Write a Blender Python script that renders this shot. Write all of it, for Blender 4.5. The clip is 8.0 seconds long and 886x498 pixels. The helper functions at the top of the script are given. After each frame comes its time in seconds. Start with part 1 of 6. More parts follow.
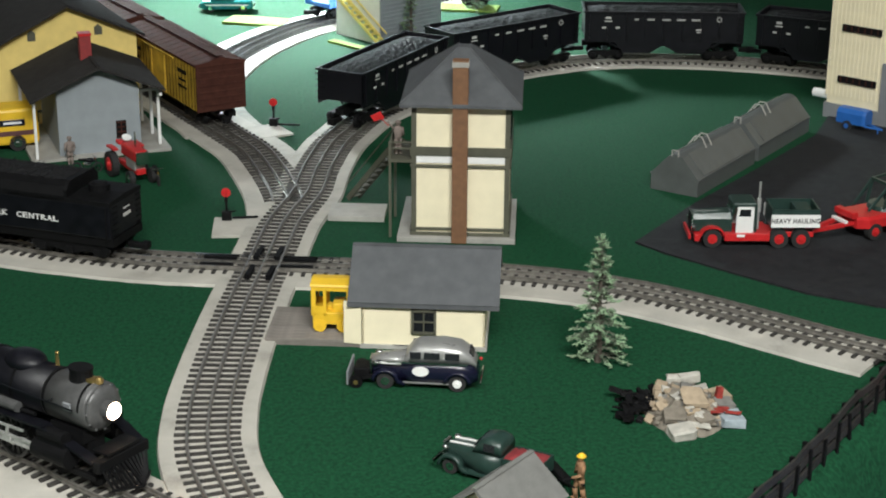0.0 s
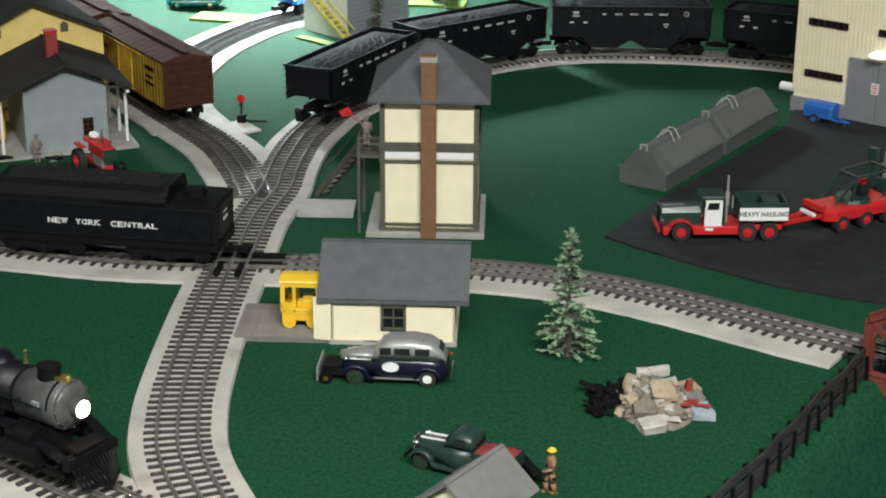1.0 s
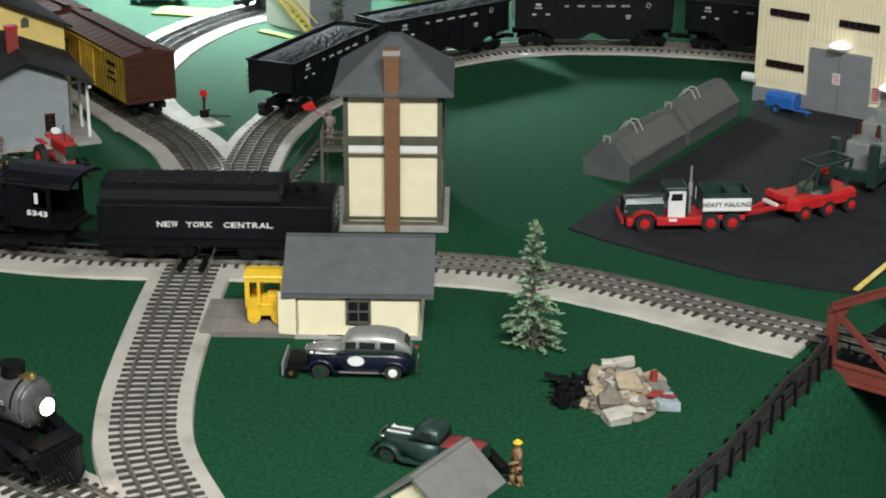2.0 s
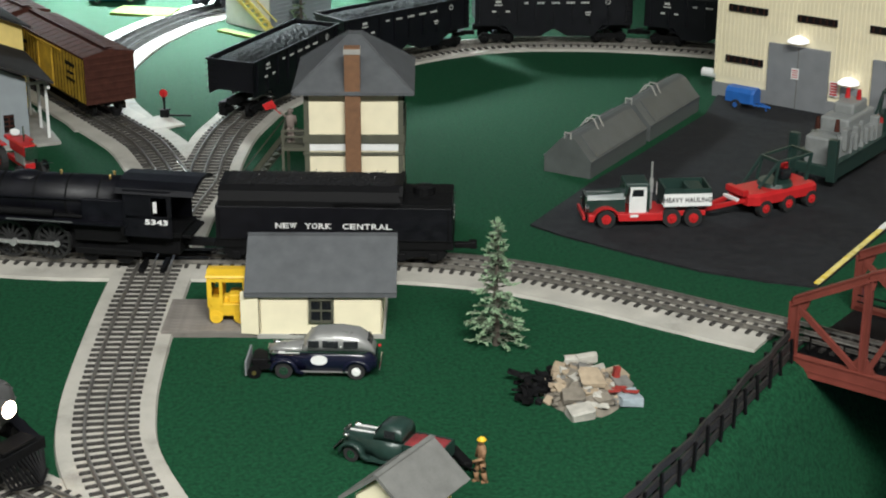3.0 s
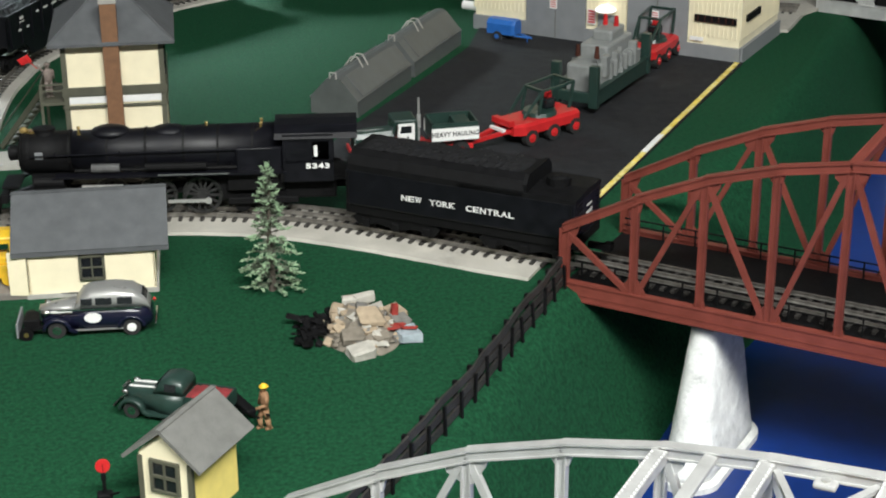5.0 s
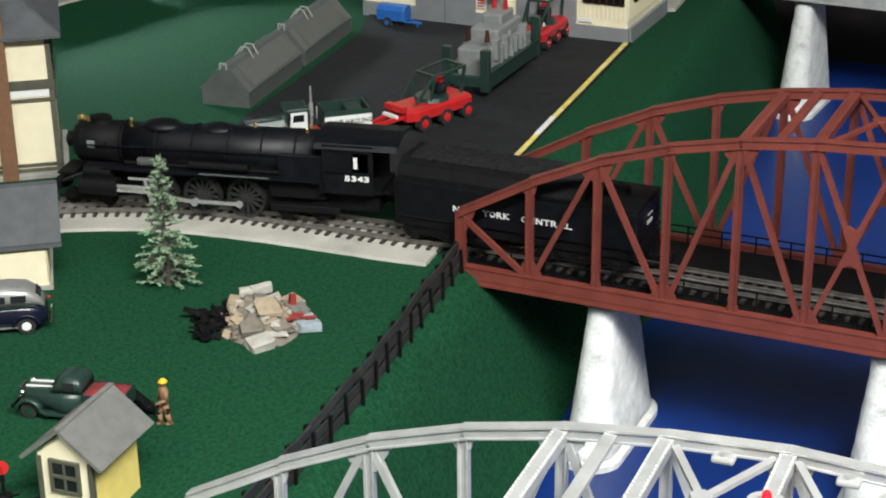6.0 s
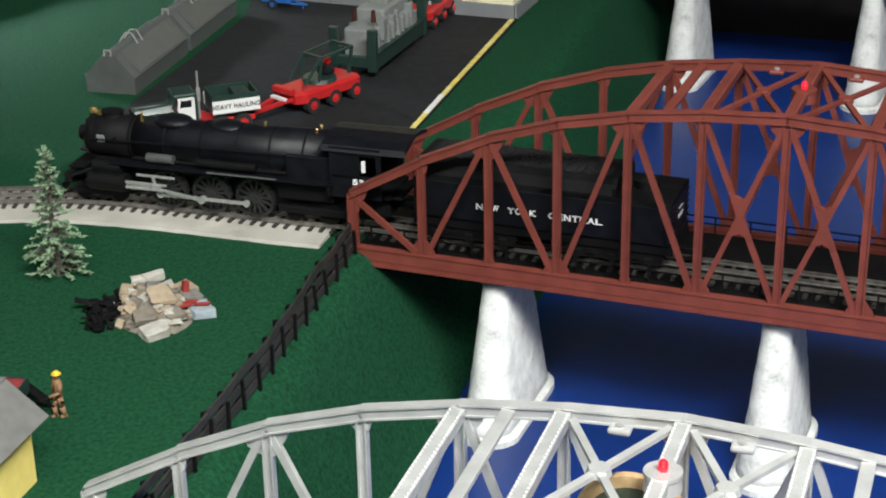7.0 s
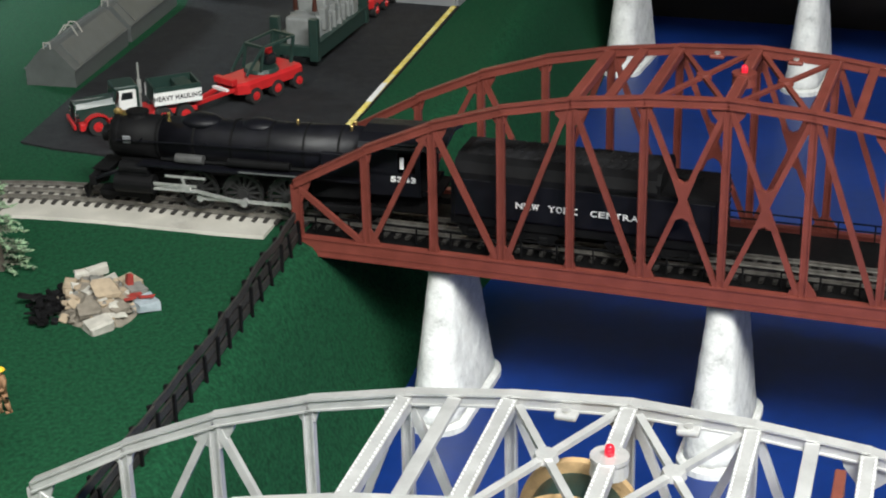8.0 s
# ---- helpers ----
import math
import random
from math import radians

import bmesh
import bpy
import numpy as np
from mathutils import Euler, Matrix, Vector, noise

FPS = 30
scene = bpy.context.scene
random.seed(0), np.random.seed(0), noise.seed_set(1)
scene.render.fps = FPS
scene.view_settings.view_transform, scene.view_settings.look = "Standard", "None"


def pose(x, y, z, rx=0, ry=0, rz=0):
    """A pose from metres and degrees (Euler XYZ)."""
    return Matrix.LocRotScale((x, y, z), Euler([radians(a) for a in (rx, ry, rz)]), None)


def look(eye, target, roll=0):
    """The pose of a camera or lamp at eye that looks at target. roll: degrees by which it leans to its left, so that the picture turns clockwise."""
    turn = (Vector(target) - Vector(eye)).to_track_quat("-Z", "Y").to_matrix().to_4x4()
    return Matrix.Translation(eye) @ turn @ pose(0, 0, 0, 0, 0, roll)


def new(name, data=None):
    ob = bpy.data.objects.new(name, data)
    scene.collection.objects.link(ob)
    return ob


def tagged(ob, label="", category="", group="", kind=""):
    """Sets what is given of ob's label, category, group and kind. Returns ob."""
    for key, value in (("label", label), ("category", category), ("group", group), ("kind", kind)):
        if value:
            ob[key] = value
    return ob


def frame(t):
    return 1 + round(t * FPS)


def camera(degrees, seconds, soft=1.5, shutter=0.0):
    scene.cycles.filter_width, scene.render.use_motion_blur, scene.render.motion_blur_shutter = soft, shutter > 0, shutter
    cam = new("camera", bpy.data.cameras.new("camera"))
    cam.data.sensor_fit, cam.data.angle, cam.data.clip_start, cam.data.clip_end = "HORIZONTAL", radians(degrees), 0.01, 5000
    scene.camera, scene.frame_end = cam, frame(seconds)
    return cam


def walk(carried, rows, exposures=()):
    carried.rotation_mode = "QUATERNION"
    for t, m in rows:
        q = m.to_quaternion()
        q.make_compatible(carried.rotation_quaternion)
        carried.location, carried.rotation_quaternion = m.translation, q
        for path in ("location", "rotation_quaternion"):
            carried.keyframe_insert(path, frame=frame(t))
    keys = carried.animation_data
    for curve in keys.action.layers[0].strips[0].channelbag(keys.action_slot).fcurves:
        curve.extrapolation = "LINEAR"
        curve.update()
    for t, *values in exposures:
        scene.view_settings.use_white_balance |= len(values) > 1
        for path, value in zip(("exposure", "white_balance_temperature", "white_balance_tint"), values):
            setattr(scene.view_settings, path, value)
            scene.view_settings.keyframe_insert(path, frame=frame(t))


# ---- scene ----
# ---- camera ----
cam = camera(28.7, 8.0, soft=2.0)
PATH = [
    (0, 0.0000, -0.0000, 0.6366, 0.000, -20.383, 0.437),
    (0.5, 0.0004, 0.0007, 0.6353, -0.473, -20.465, 0.463),
    (1, 0.0003, 0.0009, 0.6353, -1.075, -20.500, 0.415),
    (1.5, 0.0008, 0.0007, 0.6362, -1.667, -20.640, 0.364),
    (1.7, 0.0009, 0.0007, 0.6362, -1.938, -20.700, 0.340),
    (2.8, 0.0015, 0.0005, 0.6368, -3.290, -20.790, 0.220),
    (3, 0.0016, 0.0005, 0.6369, -3.623, -20.829, 0.194),
    (3.5, 0.0036, 0.0004, 0.6359, -4.842, -21.117, 0.107),
    (4, 0.0032, 0.0017, 0.6364, -6.849, -21.683, 0.007),
    (4.5, 0.0047, 0.0015, 0.6380, -8.946, -22.326, -0.166),
    (5, 0.0057, 0.0029, 0.6372, -11.554, -22.828, -0.363),
    (5.2, 0.0061, 0.0028, 0.6374, -12.411, -23.018, -0.412),
    (6.3, 0.0081, 0.0019, 0.6384, -16.484, -23.551, -0.880),
    (6.5, 0.0084, 0.0018, 0.6385, -17.482, -23.774, -0.903),
    (7, 0.0089, 0.0019, 0.6387, -18.984, -24.074, -1.128),
    (7.5, 0.0095, 0.0022, 0.6389, -19.988, -24.409, -1.207),
    (8, 0.0102, 0.0014, 0.6395, -20.916, -24.528, -1.269),
]
walk(cam, [(t, pose(x, y, z, 90 + pitch, 0, yaw) @ pose(0, 0, 0, 0, 0, roll)) for t, x, y, z, yaw, pitch, roll in PATH],
     exposures=[(0.0, 0.42), (3.0, 0.43), (5.0, 0.66), (6.5, 0.60), (8.0, 0.58)])

# ---- light: a hall with ceiling tubes and one big window behind on the left ----
world = bpy.data.worlds.new("hall_daylight")
scene.world = world
world.use_nodes = True
wn = world.node_tree.nodes
sky = wn.new("ShaderNodeTexSky")
sky.sky_type, sky.sun_disc = "NISHITA", False
sky.sun_elevation, sky.sun_rotation = radians(35), radians(-40)
world.node_tree.links.new(sky.outputs[0], wn["Background"].inputs[0])
wn["Background"].inputs[1].default_value = 0.06


def area_lamp(name, eye, target, sx, sy, watts, col=(1, 1, 1)):
    d = bpy.data.lights.new(name, "AREA")
    d.shape, d.size, d.size_y, d.energy, d.color = "RECTANGLE", sx, sy, watts, col
    ob = new(name, d)
    ob.matrix_world = look(eye, target)
    return ob


TUBES = [(-0.85, -0.6, 24), (0.45, -0.6, 102), (-0.6, 1.0, 3), (1.7, 1.0, 1)]
for tx, ty, watts in TUBES:
    area_lamp("ceiling_tube_light", (tx, ty, 1.93), (tx, ty, 0), 1.2, 0.3, watts, (0.97, 0.985, 0.95))
area_lamp("window_light", (-0.75, 3.74, 0.72), (-0.22, 2.84, 0), 0.6, 0.3, 11, (0.82, 0.97, 1.0)).data.spread = radians(34)


# ---- materials ----
def mat(name, col, rough=0.6, metal=0.0, var=0.25, scale=120.0, bump=0.15, fine=900.0, spec=0.5, emit=None):
    m = bpy.data.materials.new(name)
    m.use_nodes = True
    nt = m.node_tree
    bs = nt.nodes["Principled BSDF"]
    co = nt.nodes.new("ShaderNodeTexCoord")
    n1, n2 = nt.nodes.new("ShaderNodeTexNoise"), nt.nodes.new("ShaderNodeTexNoise")
    n1.inputs["Scale"].default_value, n1.inputs["Detail"].default_value = scale, 5
    n2.inputs["Scale"].default_value, n2.inputs["Detail"].default_value = fine, 3
    for n in (n1, n2):
        nt.links.new(co.outputs["Object"], n.inputs["Vector"])
    info = nt.nodes.new("ShaderNodeObjectInfo")
    add = nt.nodes.new("ShaderNodeMath")
    add.operation = "MULTIPLY_ADD"
    add.inputs[1].default_value = 0.35
    nt.links.new(n2.outputs["Fac"], add.inputs[0])
    nt.links.new(n1.outputs["Fac"], add.inputs[2])
    ramp = nt.nodes.new("ShaderNodeMapRange")
    ramp.inputs[1].default_value, ramp.inputs[2].default_value = 0.4, 0.95
    ramp.inputs[3].default_value, ramp.inputs[4].default_value = 1 - var, 1 + var
    nt.links.new(add.outputs[0], ramp.inputs[0])
    rnd = nt.nodes.new("ShaderNodeMapRange")
    rnd.inputs[3].default_value, rnd.inputs[4].default_value = 1 - var * 0.4, 1 + var * 0.4
    nt.links.new(info.outputs["Random"], rnd.inputs[0])
    both = nt.nodes.new("ShaderNodeMath")
    both.operation = "MULTIPLY"
    nt.links.new(ramp.outputs[0], both.inputs[0])
    nt.links.new(rnd.outputs[0], both.inputs[1])
    mul = nt.nodes.new("ShaderNodeVectorMath")
    mul.operation = "SCALE"
    mul.inputs[0].default_value = col
    nt.links.new(both.outputs[0], mul.inputs["Scale"])
    nt.links.new(mul.outputs[0], bs.inputs["Base Color"])
    rr = nt.nodes.new("ShaderNodeMapRange")
    rr.inputs[3].default_value, rr.inputs[4].default_value = max(0.03, rough - 0.12), min(1, rough + 0.12)
    nt.links.new(n1.outputs["Fac"], rr.inputs[0])
    nt.links.new(rr.outputs[0], bs.inputs["Roughness"])
    bs.inputs["Metallic"].default_value = metal
    bs.inputs["Specular IOR Level"].default_value = spec
    if bump:
        b = nt.nodes.new("ShaderNodeBump")
        b.inputs["Strength"].default_value, b.inputs["Distance"].default_value = bump, 0.001
        nt.links.new(n2.outputs["Fac"], b.inputs["Height"])
        nt.links.new(b.outputs[0], bs.inputs["Normal"])
    if emit:
        bs.inputs["Emission Color"].default_value = (*emit[0], 1)
        bs.inputs["Emission Strength"].default_value = emit[1]
    return m


def two_tone(name, col_a, col_b, scale, rough=0.9, bump=0.6, fine=700.0, lo=0.4, hi=0.62):
    """A base with a second colour in patches and a fuzzy fine grain."""
    m = mat(name, col_a, rough, 0, 0.4, scale, bump, fine, 0.2)
    nt = m.node_tree
    bs = nt.nodes["Principled BSDF"]
    old = bs.inputs["Base Color"].links[0].from_socket
    co = nt.nodes.new("ShaderNodeTexCoord")
    n = nt.nodes.new("ShaderNodeTexNoise")
    n.inputs["Scale"].default_value, n.inputs["Detail"].default_value, n.inputs["Roughness"].default_value = scale * 1.7, 8, 0.75
    nt.links.new(co.outputs["Object"], n.inputs["Vector"])
    mr = nt.nodes.new("ShaderNodeMapRange")
    mr.inputs[1].default_value, mr.inputs[2].default_value = lo, hi
    nt.links.new(n.outputs["Fac"], mr.inputs[0])
    mix = nt.nodes.new("ShaderNodeMix")
    mix.data_type = "RGBA"
    nt.links.new(mr.outputs[0], mix.inputs[0])
    nt.links.new(old, mix.inputs[6])
    mix.inputs[7].default_value = (*col_b, 1)
    nt.links.new(mix.outputs[2], bs.inputs["Base Color"])
    return m


GREEN = two_tone("green_felt", (0.0044, 0.030, 0.0135), (0.0138, 0.094, 0.041), 150, 0.95, 0.7, 1400, 0.36, 0.68)
ASPHALT = two_tone("asphalt_sheet", (0.011, 0.0115, 0.0135), (0.019, 0.02, 0.0225), 40, 0.9, 0.5, 1500)
GREEN.node_tree.nodes["Principled BSDF"].inputs["Specular IOR Level"].default_value = 0.12
ASPHALT.node_tree.nodes["Principled BSDF"].inputs["Specular IOR Level"].default_value = 0.3
BALLAST = two_tone("roadbed_grey", (0.41, 0.39, 0.345), (0.46, 0.44, 0.395), 18, 0.85, 0.4, 1200)
TIE = mat("tie_brown", (0.034, 0.031, 0.028), 0.8, 0, 0.5, 300, 0.3)
RAIL = mat("rail_metal", (0.29, 0.275, 0.25), 0.36, 0.7, 0.35, 150, 0.1, spec=0.4)
# brighter copy of RAIL; on the far curve its colour holds the daylight glare
BRIGHT_RAIL = mat("bright_rail_copy", (0.62, 0.62, 0.62), 0.2, 1.0, 0.1, 150, 0.05)
WATER = mat("river_blue_paint", (0.004, 0.027, 0.165), 0.4, 0, 0.25, 9, 0.1, 60)
RED_STEEL = mat("oxide_red_plastic", (0.165, 0.037, 0.026), 0.5, 0, 0.2, 60, 0.1)
# near-white rivets: the glints on the silver plastic put into the colour
RIVET_GLINT = mat("rivet_heads_glint_white", (0.82, 0.82, 0.82), 0.3, 0.2, 0.1, 60, 0.03)
SILVER = mat("silver_plastic", (0.57, 0.57, 0.56), 0.34, 0.4, 0.16, 60, 0.08)
PIER = two_tone("cast_stone_paint", (0.68, 0.69, 0.67), (0.78, 0.78, 0.76), 50, 0.7, 0.9, 260)
CREAM = mat("cream_wall", (0.86, 0.78, 0.56), 0.65, 0, 0.06, 60, 0.08)
CREAM_RIB = mat("cream_siding", (0.86, 0.78, 0.56), 0.6, 0, 0.08, 60, 0.08)
OLIVE = mat("olive_trim", (0.085, 0.085, 0.06), 0.65, 0, 0.2, 120, 0.1)
ROOF = mat("slate_grey_roof", (0.085, 0.09, 0.096), 0.8, 0, 0.22, 70, 0.35, 1400)
BRICK = mat("chimney_brown", (0.2, 0.1, 0.05), 0.75, 0, 0.2, 160, 0.4, 1300)
PAD = mat("concrete_pad", (0.36, 0.35, 0.32), 0.85, 0, 0.18, 60, 0.3)
GREY_PLASTIC = mat("grey_plastic", (0.10, 0.108, 0.106), 0.45, 0, 0.2, 60, 0.1)
GREY_DOOR = mat("grey_door", (0.22, 0.23, 0.24), 0.55, 0, 0.1, 60, 0.08)
BLACK = mat("black_paint", (0.0036, 0.0037, 0.0062), 0.46, 0, 0.4, 90, 0.2, spec=0.33)
DULL_BLACK = mat("dull_black", (0.0045, 0.0045, 0.005), 0.62, 0, 0.4, 160, 0.25, spec=0.16)
GRAPHITE = mat("graphite_smokebox", (0.1, 0.1, 0.1), 0.45, 0.3, 0.3, 110, 0.15)
STEEL = mat("rod_steel", (0.6, 0.6, 0.58), 0.35, 0.6, 0.2, 200, 0.1)
BRASS = mat("brass", (0.6, 0.42, 0.16), 0.3, 0.9, 0.2, 200, 0.1)
WHITE = mat("white_paint", (0.8, 0.8, 0.78), 0.5, 0, 0.06, 90, 0.05)
RED = mat("red_paint", (0.52, 0.02, 0.022), 0.35, 0, 0.15, 90, 0.05)
DEEP_GREEN = mat("dark_green_paint", (0.018, 0.04, 0.033), 0.35, 0, 0.2, 90, 0.05)
YELLOW = mat("yellow_paint", (0.8, 0.5, 0.03), 0.45, 0, 0.12, 90, 0.05)
PALE_YELLOW = mat("pale_yellow_wall", (0.82, 0.66, 0.2), 0.6, 0, 0.08, 90, 0.06)
TYRE = mat("tyre_rubber", (0.016, 0.016, 0.016), 0.8, 0, 0.2, 200, 0.2)
CHROME = mat("chrome", (0.7, 0.7, 0.7), 0.12, 1.0, 0.05, 90, 0.0)
GLASS_DARK = mat("dark_window", (0.012, 0.014, 0.016), 0.08, 0, 0.1, 90, 0.0)
COAL = mat("coal", (0.010, 0.010, 0.011), 0.8, 0, 0.6, 300, 0.9, 500, spec=0.2)
LAMP_ON = mat("lit_lamp", (1, 0.95, 0.85), 0.5, 0, 0.0, 90, 0, emit=((1.0, 0.72, 0.5), 60))
SHADE_LIT = mat("lit_white_shade", (0.9, 0.9, 0.88), 0.5, 0, 0.0, 90, 0, emit=((1.0, 0.99, 0.98), 0.55))
RED_LIGHT = mat("red_signal_lens", (0.3, 0.006, 0.01), 0.15, 0, 0.0, 90, 0, emit=((1.0, 0.02, 0.05), 0.6))
WALL_PAINT = mat("hall_wall", (0.28, 0.28, 0.26), 0.9, 0, 0.08, 3, 0.05, 60)
CEIL_PAINT = mat("hall_ceiling", (0.5, 0.5, 0.48), 0.9, 0, 0.05, 3, 0.05, 60)
FLOOR_PAINT = mat("hall_floor", (0.16, 0.13, 0.11), 0.7, 0, 0.15, 4, 0.05, 60)
FASCIA = mat("dark_wood_fascia", (0.010, 0.006, 0.005), 0.7, 0, 0.3, 20, 0.1)


# ---- mesh helpers ----
def B():
    return bmesh.new()


def box(bm, cx, cy, cz, sx, sy, sz, rz=0.0, rx=0.0, ry=0.0, bev=0.0):
    r = bmesh.ops.create_cube(bm, size=1)
    m = pose(cx, cy, cz, rx, ry, rz) @ Matrix.Diagonal((sx, sy, sz, 1))
    bmesh.ops.transform(bm, matrix=m, verts=r["verts"])
    if bev:
        es = list({e for v in r["verts"] for e in v.link_edges})
        bmesh.ops.bevel(bm, geom=es, offset=bev, segments=2, affect="EDGES", profile=0.5)
    return bm


def rod(bm, p0, p1, r0, r1=None, n=10, caps=True):
    p0, p1 = Vector(p0), Vector(p1)
    d = p1 - p0
    r = bmesh.ops.create_cone(bm, cap_ends=caps, segments=n, radius1=r0, radius2=r0 if r1 is None else r1, depth=d.length)
    m = Matrix.Translation((p0 + p1) / 2) @ d.to_track_quat("Z", "Y").to_matrix().to_4x4()
    bmesh.ops.transform(bm, matrix=m, verts=r["verts"])
    return bm


def bar(bm, p0, p1, w, h, up=(0, 0, 1)):
    """A square bar from p0 to p1, w wide and h along up."""
    p0, p1 = Vector(p0), Vector(p1)
    d = (p1 - p0)
    x = d.normalized()
    y = Vector(up).cross(x)
    if y.length < 1e-4:
        y = Vector((0, 1, 0)).cross(x)
    y.normalize()
    z = x.cross(y)
    m = Matrix((x, y, z)).transposed().to_4x4()
    m.translation = (p0 + p1) / 2
    r = bmesh.ops.create_cube(bm, size=1)
    bmesh.ops.transform(bm, matrix=m @ Matrix.Diagonal((d.length, w, h, 1)), verts=r["verts"])
    return bm


def prism(bm, pts, y0, y1, m=None):
    """A polygon of (x, z) drawn out from y0 to y1."""
    a = [bm.verts.new((x, y0, z)) for x, z in pts]
    b = [bm.verts.new((x, y1, z)) for x, z in pts]
    fs = [bm.faces.new(a), bm.faces.new(b[::-1])]
    for i in range(len(pts)):
        fs.append(bm.faces.new((a[i - 1], b[i - 1], b[i], a[i])))
    bmesh.ops.recalc_face_normals(bm, faces=fs)
    if m is not None:
        bmesh.ops.transform(bm, matrix=m, verts=a + b)
    return bm


def ball(bm, x, y, z, r, sx=1.0, sy=1.0, sz=1.0, n=10):
    q = bmesh.ops.create_uvsphere(bm, u_segments=n, v_segments=max(5, n * 2 // 3), radius=r)
    bmesh.ops.transform(bm, matrix=Matrix.Translation((x, y, z)) @ Matrix.Diagonal((sx, sy, sz, 1)), verts=q["verts"])
    return bm


def loft(bm, rings, close=True):
    """Skin over rings of equal length."""
    vs = [[bm.verts.new(p) for p in r] for r in rings]
    n = len(vs[0])
    fs = []
    for a, b in zip(vs, vs[1:]):
        for i in range(n):
            fs.append(bm.faces.new((a[i], a[(i + 1) % n], b[(i + 1) % n], b[i])))
    if close:
        fs += [bm.faces.new(vs[0]), bm.faces.new(vs[-1])]
    bmesh.ops.recalc_face_normals(bm, faces=fs)
    return bm


def ribbon(bm, pts, prof):
    """A profile of (offset to the left, z) swept along a level path, closed."""
    rings = []
    for i, p in enumerate(pts):
        a, b = pts[max(0, i - 1)], pts[min(len(pts) - 1, i + 1)]
        d = Vector((b[0] - a[0], b[1] - a[1])).normalized()
        rings.append([(p[0] - d.y * o, p[1] + d.x * o, z) for o, z in prof])
    return loft(bm, rings)


def mesh_of(name, bm, material, smooth=False):
    me = bpy.data.meshes.new(name)
    if smooth:
        for f in bm.faces:
            f.smooth = True
    bm.to_mesh(me)
    bm.free()
    me.materials.append(material)
    return me


def part(name, bm, material, parent, label="", smooth=False):
    ob = new(name, mesh_of(name, bm, material, smooth))
    ob.parent = parent
    return tagged(ob, label)


def thing(name, m, label, category, group="", kind=""):
    ob = new(name)
    ob.empty_display_size = 0.02
    ob.matrix_basis = m
    return tagged(ob, label, category, group, kind)


def solid(name, bm, material, label, category, m=None, group="", kind="", smooth=False):
    ob = new(name, mesh_of(name, bm, material, smooth))
    if m is not None:
        ob.matrix_basis = m
    return tagged(ob, label, category, group, kind)


def words(name, text, size, material, parent, m, label="", thick=0.0002, sx=1.0, bold=0.0):
    cu = bpy.data.curves.new(name, "FONT")
    cu.body, cu.size, cu.extrude, cu.offset = text, size, thick, bold
    cu.space_character = 1.12
    cu.align_x, cu.align_y = "CENTER", "CENTER"
    tmp = bpy.data.objects.new(name, cu)
    me = bpy.data.meshes.new_from_object(tmp)
    bpy.data.objects.remove(tmp)
    me.transform(m @ Matrix.Diagonal((sx, 1, 1, 1)))
    me.materials.append(material)
    ob = new(name, me)
    ob.parent = parent
    return tagged(ob, label)


def spline(pts, n=24):
    P = np.array(pts, float)
    P = np.vstack([2 * P[0] - P[1], P, 2 * P[-1] - P[-2]])
    out = []
    for i in range(1, len(P) - 2):
        a, b, c, d = P[i - 1:i + 3]
        for k in range(n):
            t = k / n
            out.append(0.5 * (2 * b + (c - a) * t + (2 * a - 5 * b + 4 * c - d) * t * t + (3 * b - 3 * c + d - a) * t ** 3))
    return np.array(out + [P[-2]])


class Line:
    """A track's centre line, by length along it."""

    def __init__(self, pts, zero=None):
        self.c = spline(pts)
        self.s = np.r_[0, np.cumsum(np.hypot(*np.diff(self.c, axis=0).T))]
        if zero is not None:
            self.s = self.s - np.interp(zero, self.c[:, 0], self.s)

    def at(self, s):
        return float(np.interp(s, self.s, self.c[:, 0])), float(np.interp(s, self.s, self.c[:, 1]))

    def heading(self, s, d=0.004):
        a, b = self.at(s - d), self.at(s + d)
        return math.degrees(math.atan2(b[1] - a[1], b[0] - a[0]))

    def seat(self, s, half, z=0.0087, back=False):
        """The pose of a vehicle whose trucks stand half before and behind s."""
        a, b = self.at(s - half), self.at(s + half)
        h = math.degrees(math.atan2(b[1] - a[1], b[0] - a[0]))
        return pose((a[0] + b[0]) / 2, (a[1] + b[1]) / 2, z, 0, 0, h + (180 if back else 0))


MAIN = Line([(-1.5, 2.30), (-1.2, 2.07), (-.95, 1.912), (-.7, 1.802), (-.5, 1.727), (-.44, 1.7045), (-.4, 1.690), (-.35, 1.676), (-.3, 1.664), (-.25, 1.657), (-.2, 1.6525), (-.1, 1.646),
             (0, 1.640), (.05, 1.634), (.1, 1.624), (.15, 1.608), (.2, 1.5845), (.25, 1.553), (.3, 1.5165), (.35, 1.478), (.3764, 1.4585), (.43, 1.4185), (.622, 1.256), (.852, 1.0612), (1.3, .685)], 0.0)
SPUR = Line([(0.02011, 0.84454), (-0.06032, 0.95513), (-0.1156, 1.0557), (-0.1552, 1.1452), (-0.1836, 1.2281), (-0.1935, 1.307), (-0.1947, 1.3915), (-0.1905, 1.5227), (-0.1829, 1.6438),
             (-0.1754, 1.7595), (-0.1689, 1.8097), (-0.1558, 1.8821), (-0.1514, 1.9676), (-0.1405, 2.0611), (-0.1265, 2.1214), (-0.09421, 2.2169), (-0.01005, 2.3476), (0.08043, 2.4381), (0.177, 2.4984),
             (0.2614, 2.5215), (0.3418, 2.5215), (0.4223, 2.5105), (0.5429, 2.4733), (0.6837, 2.3979), (0.8244, 2.2923), (0.9652, 2.2119)])
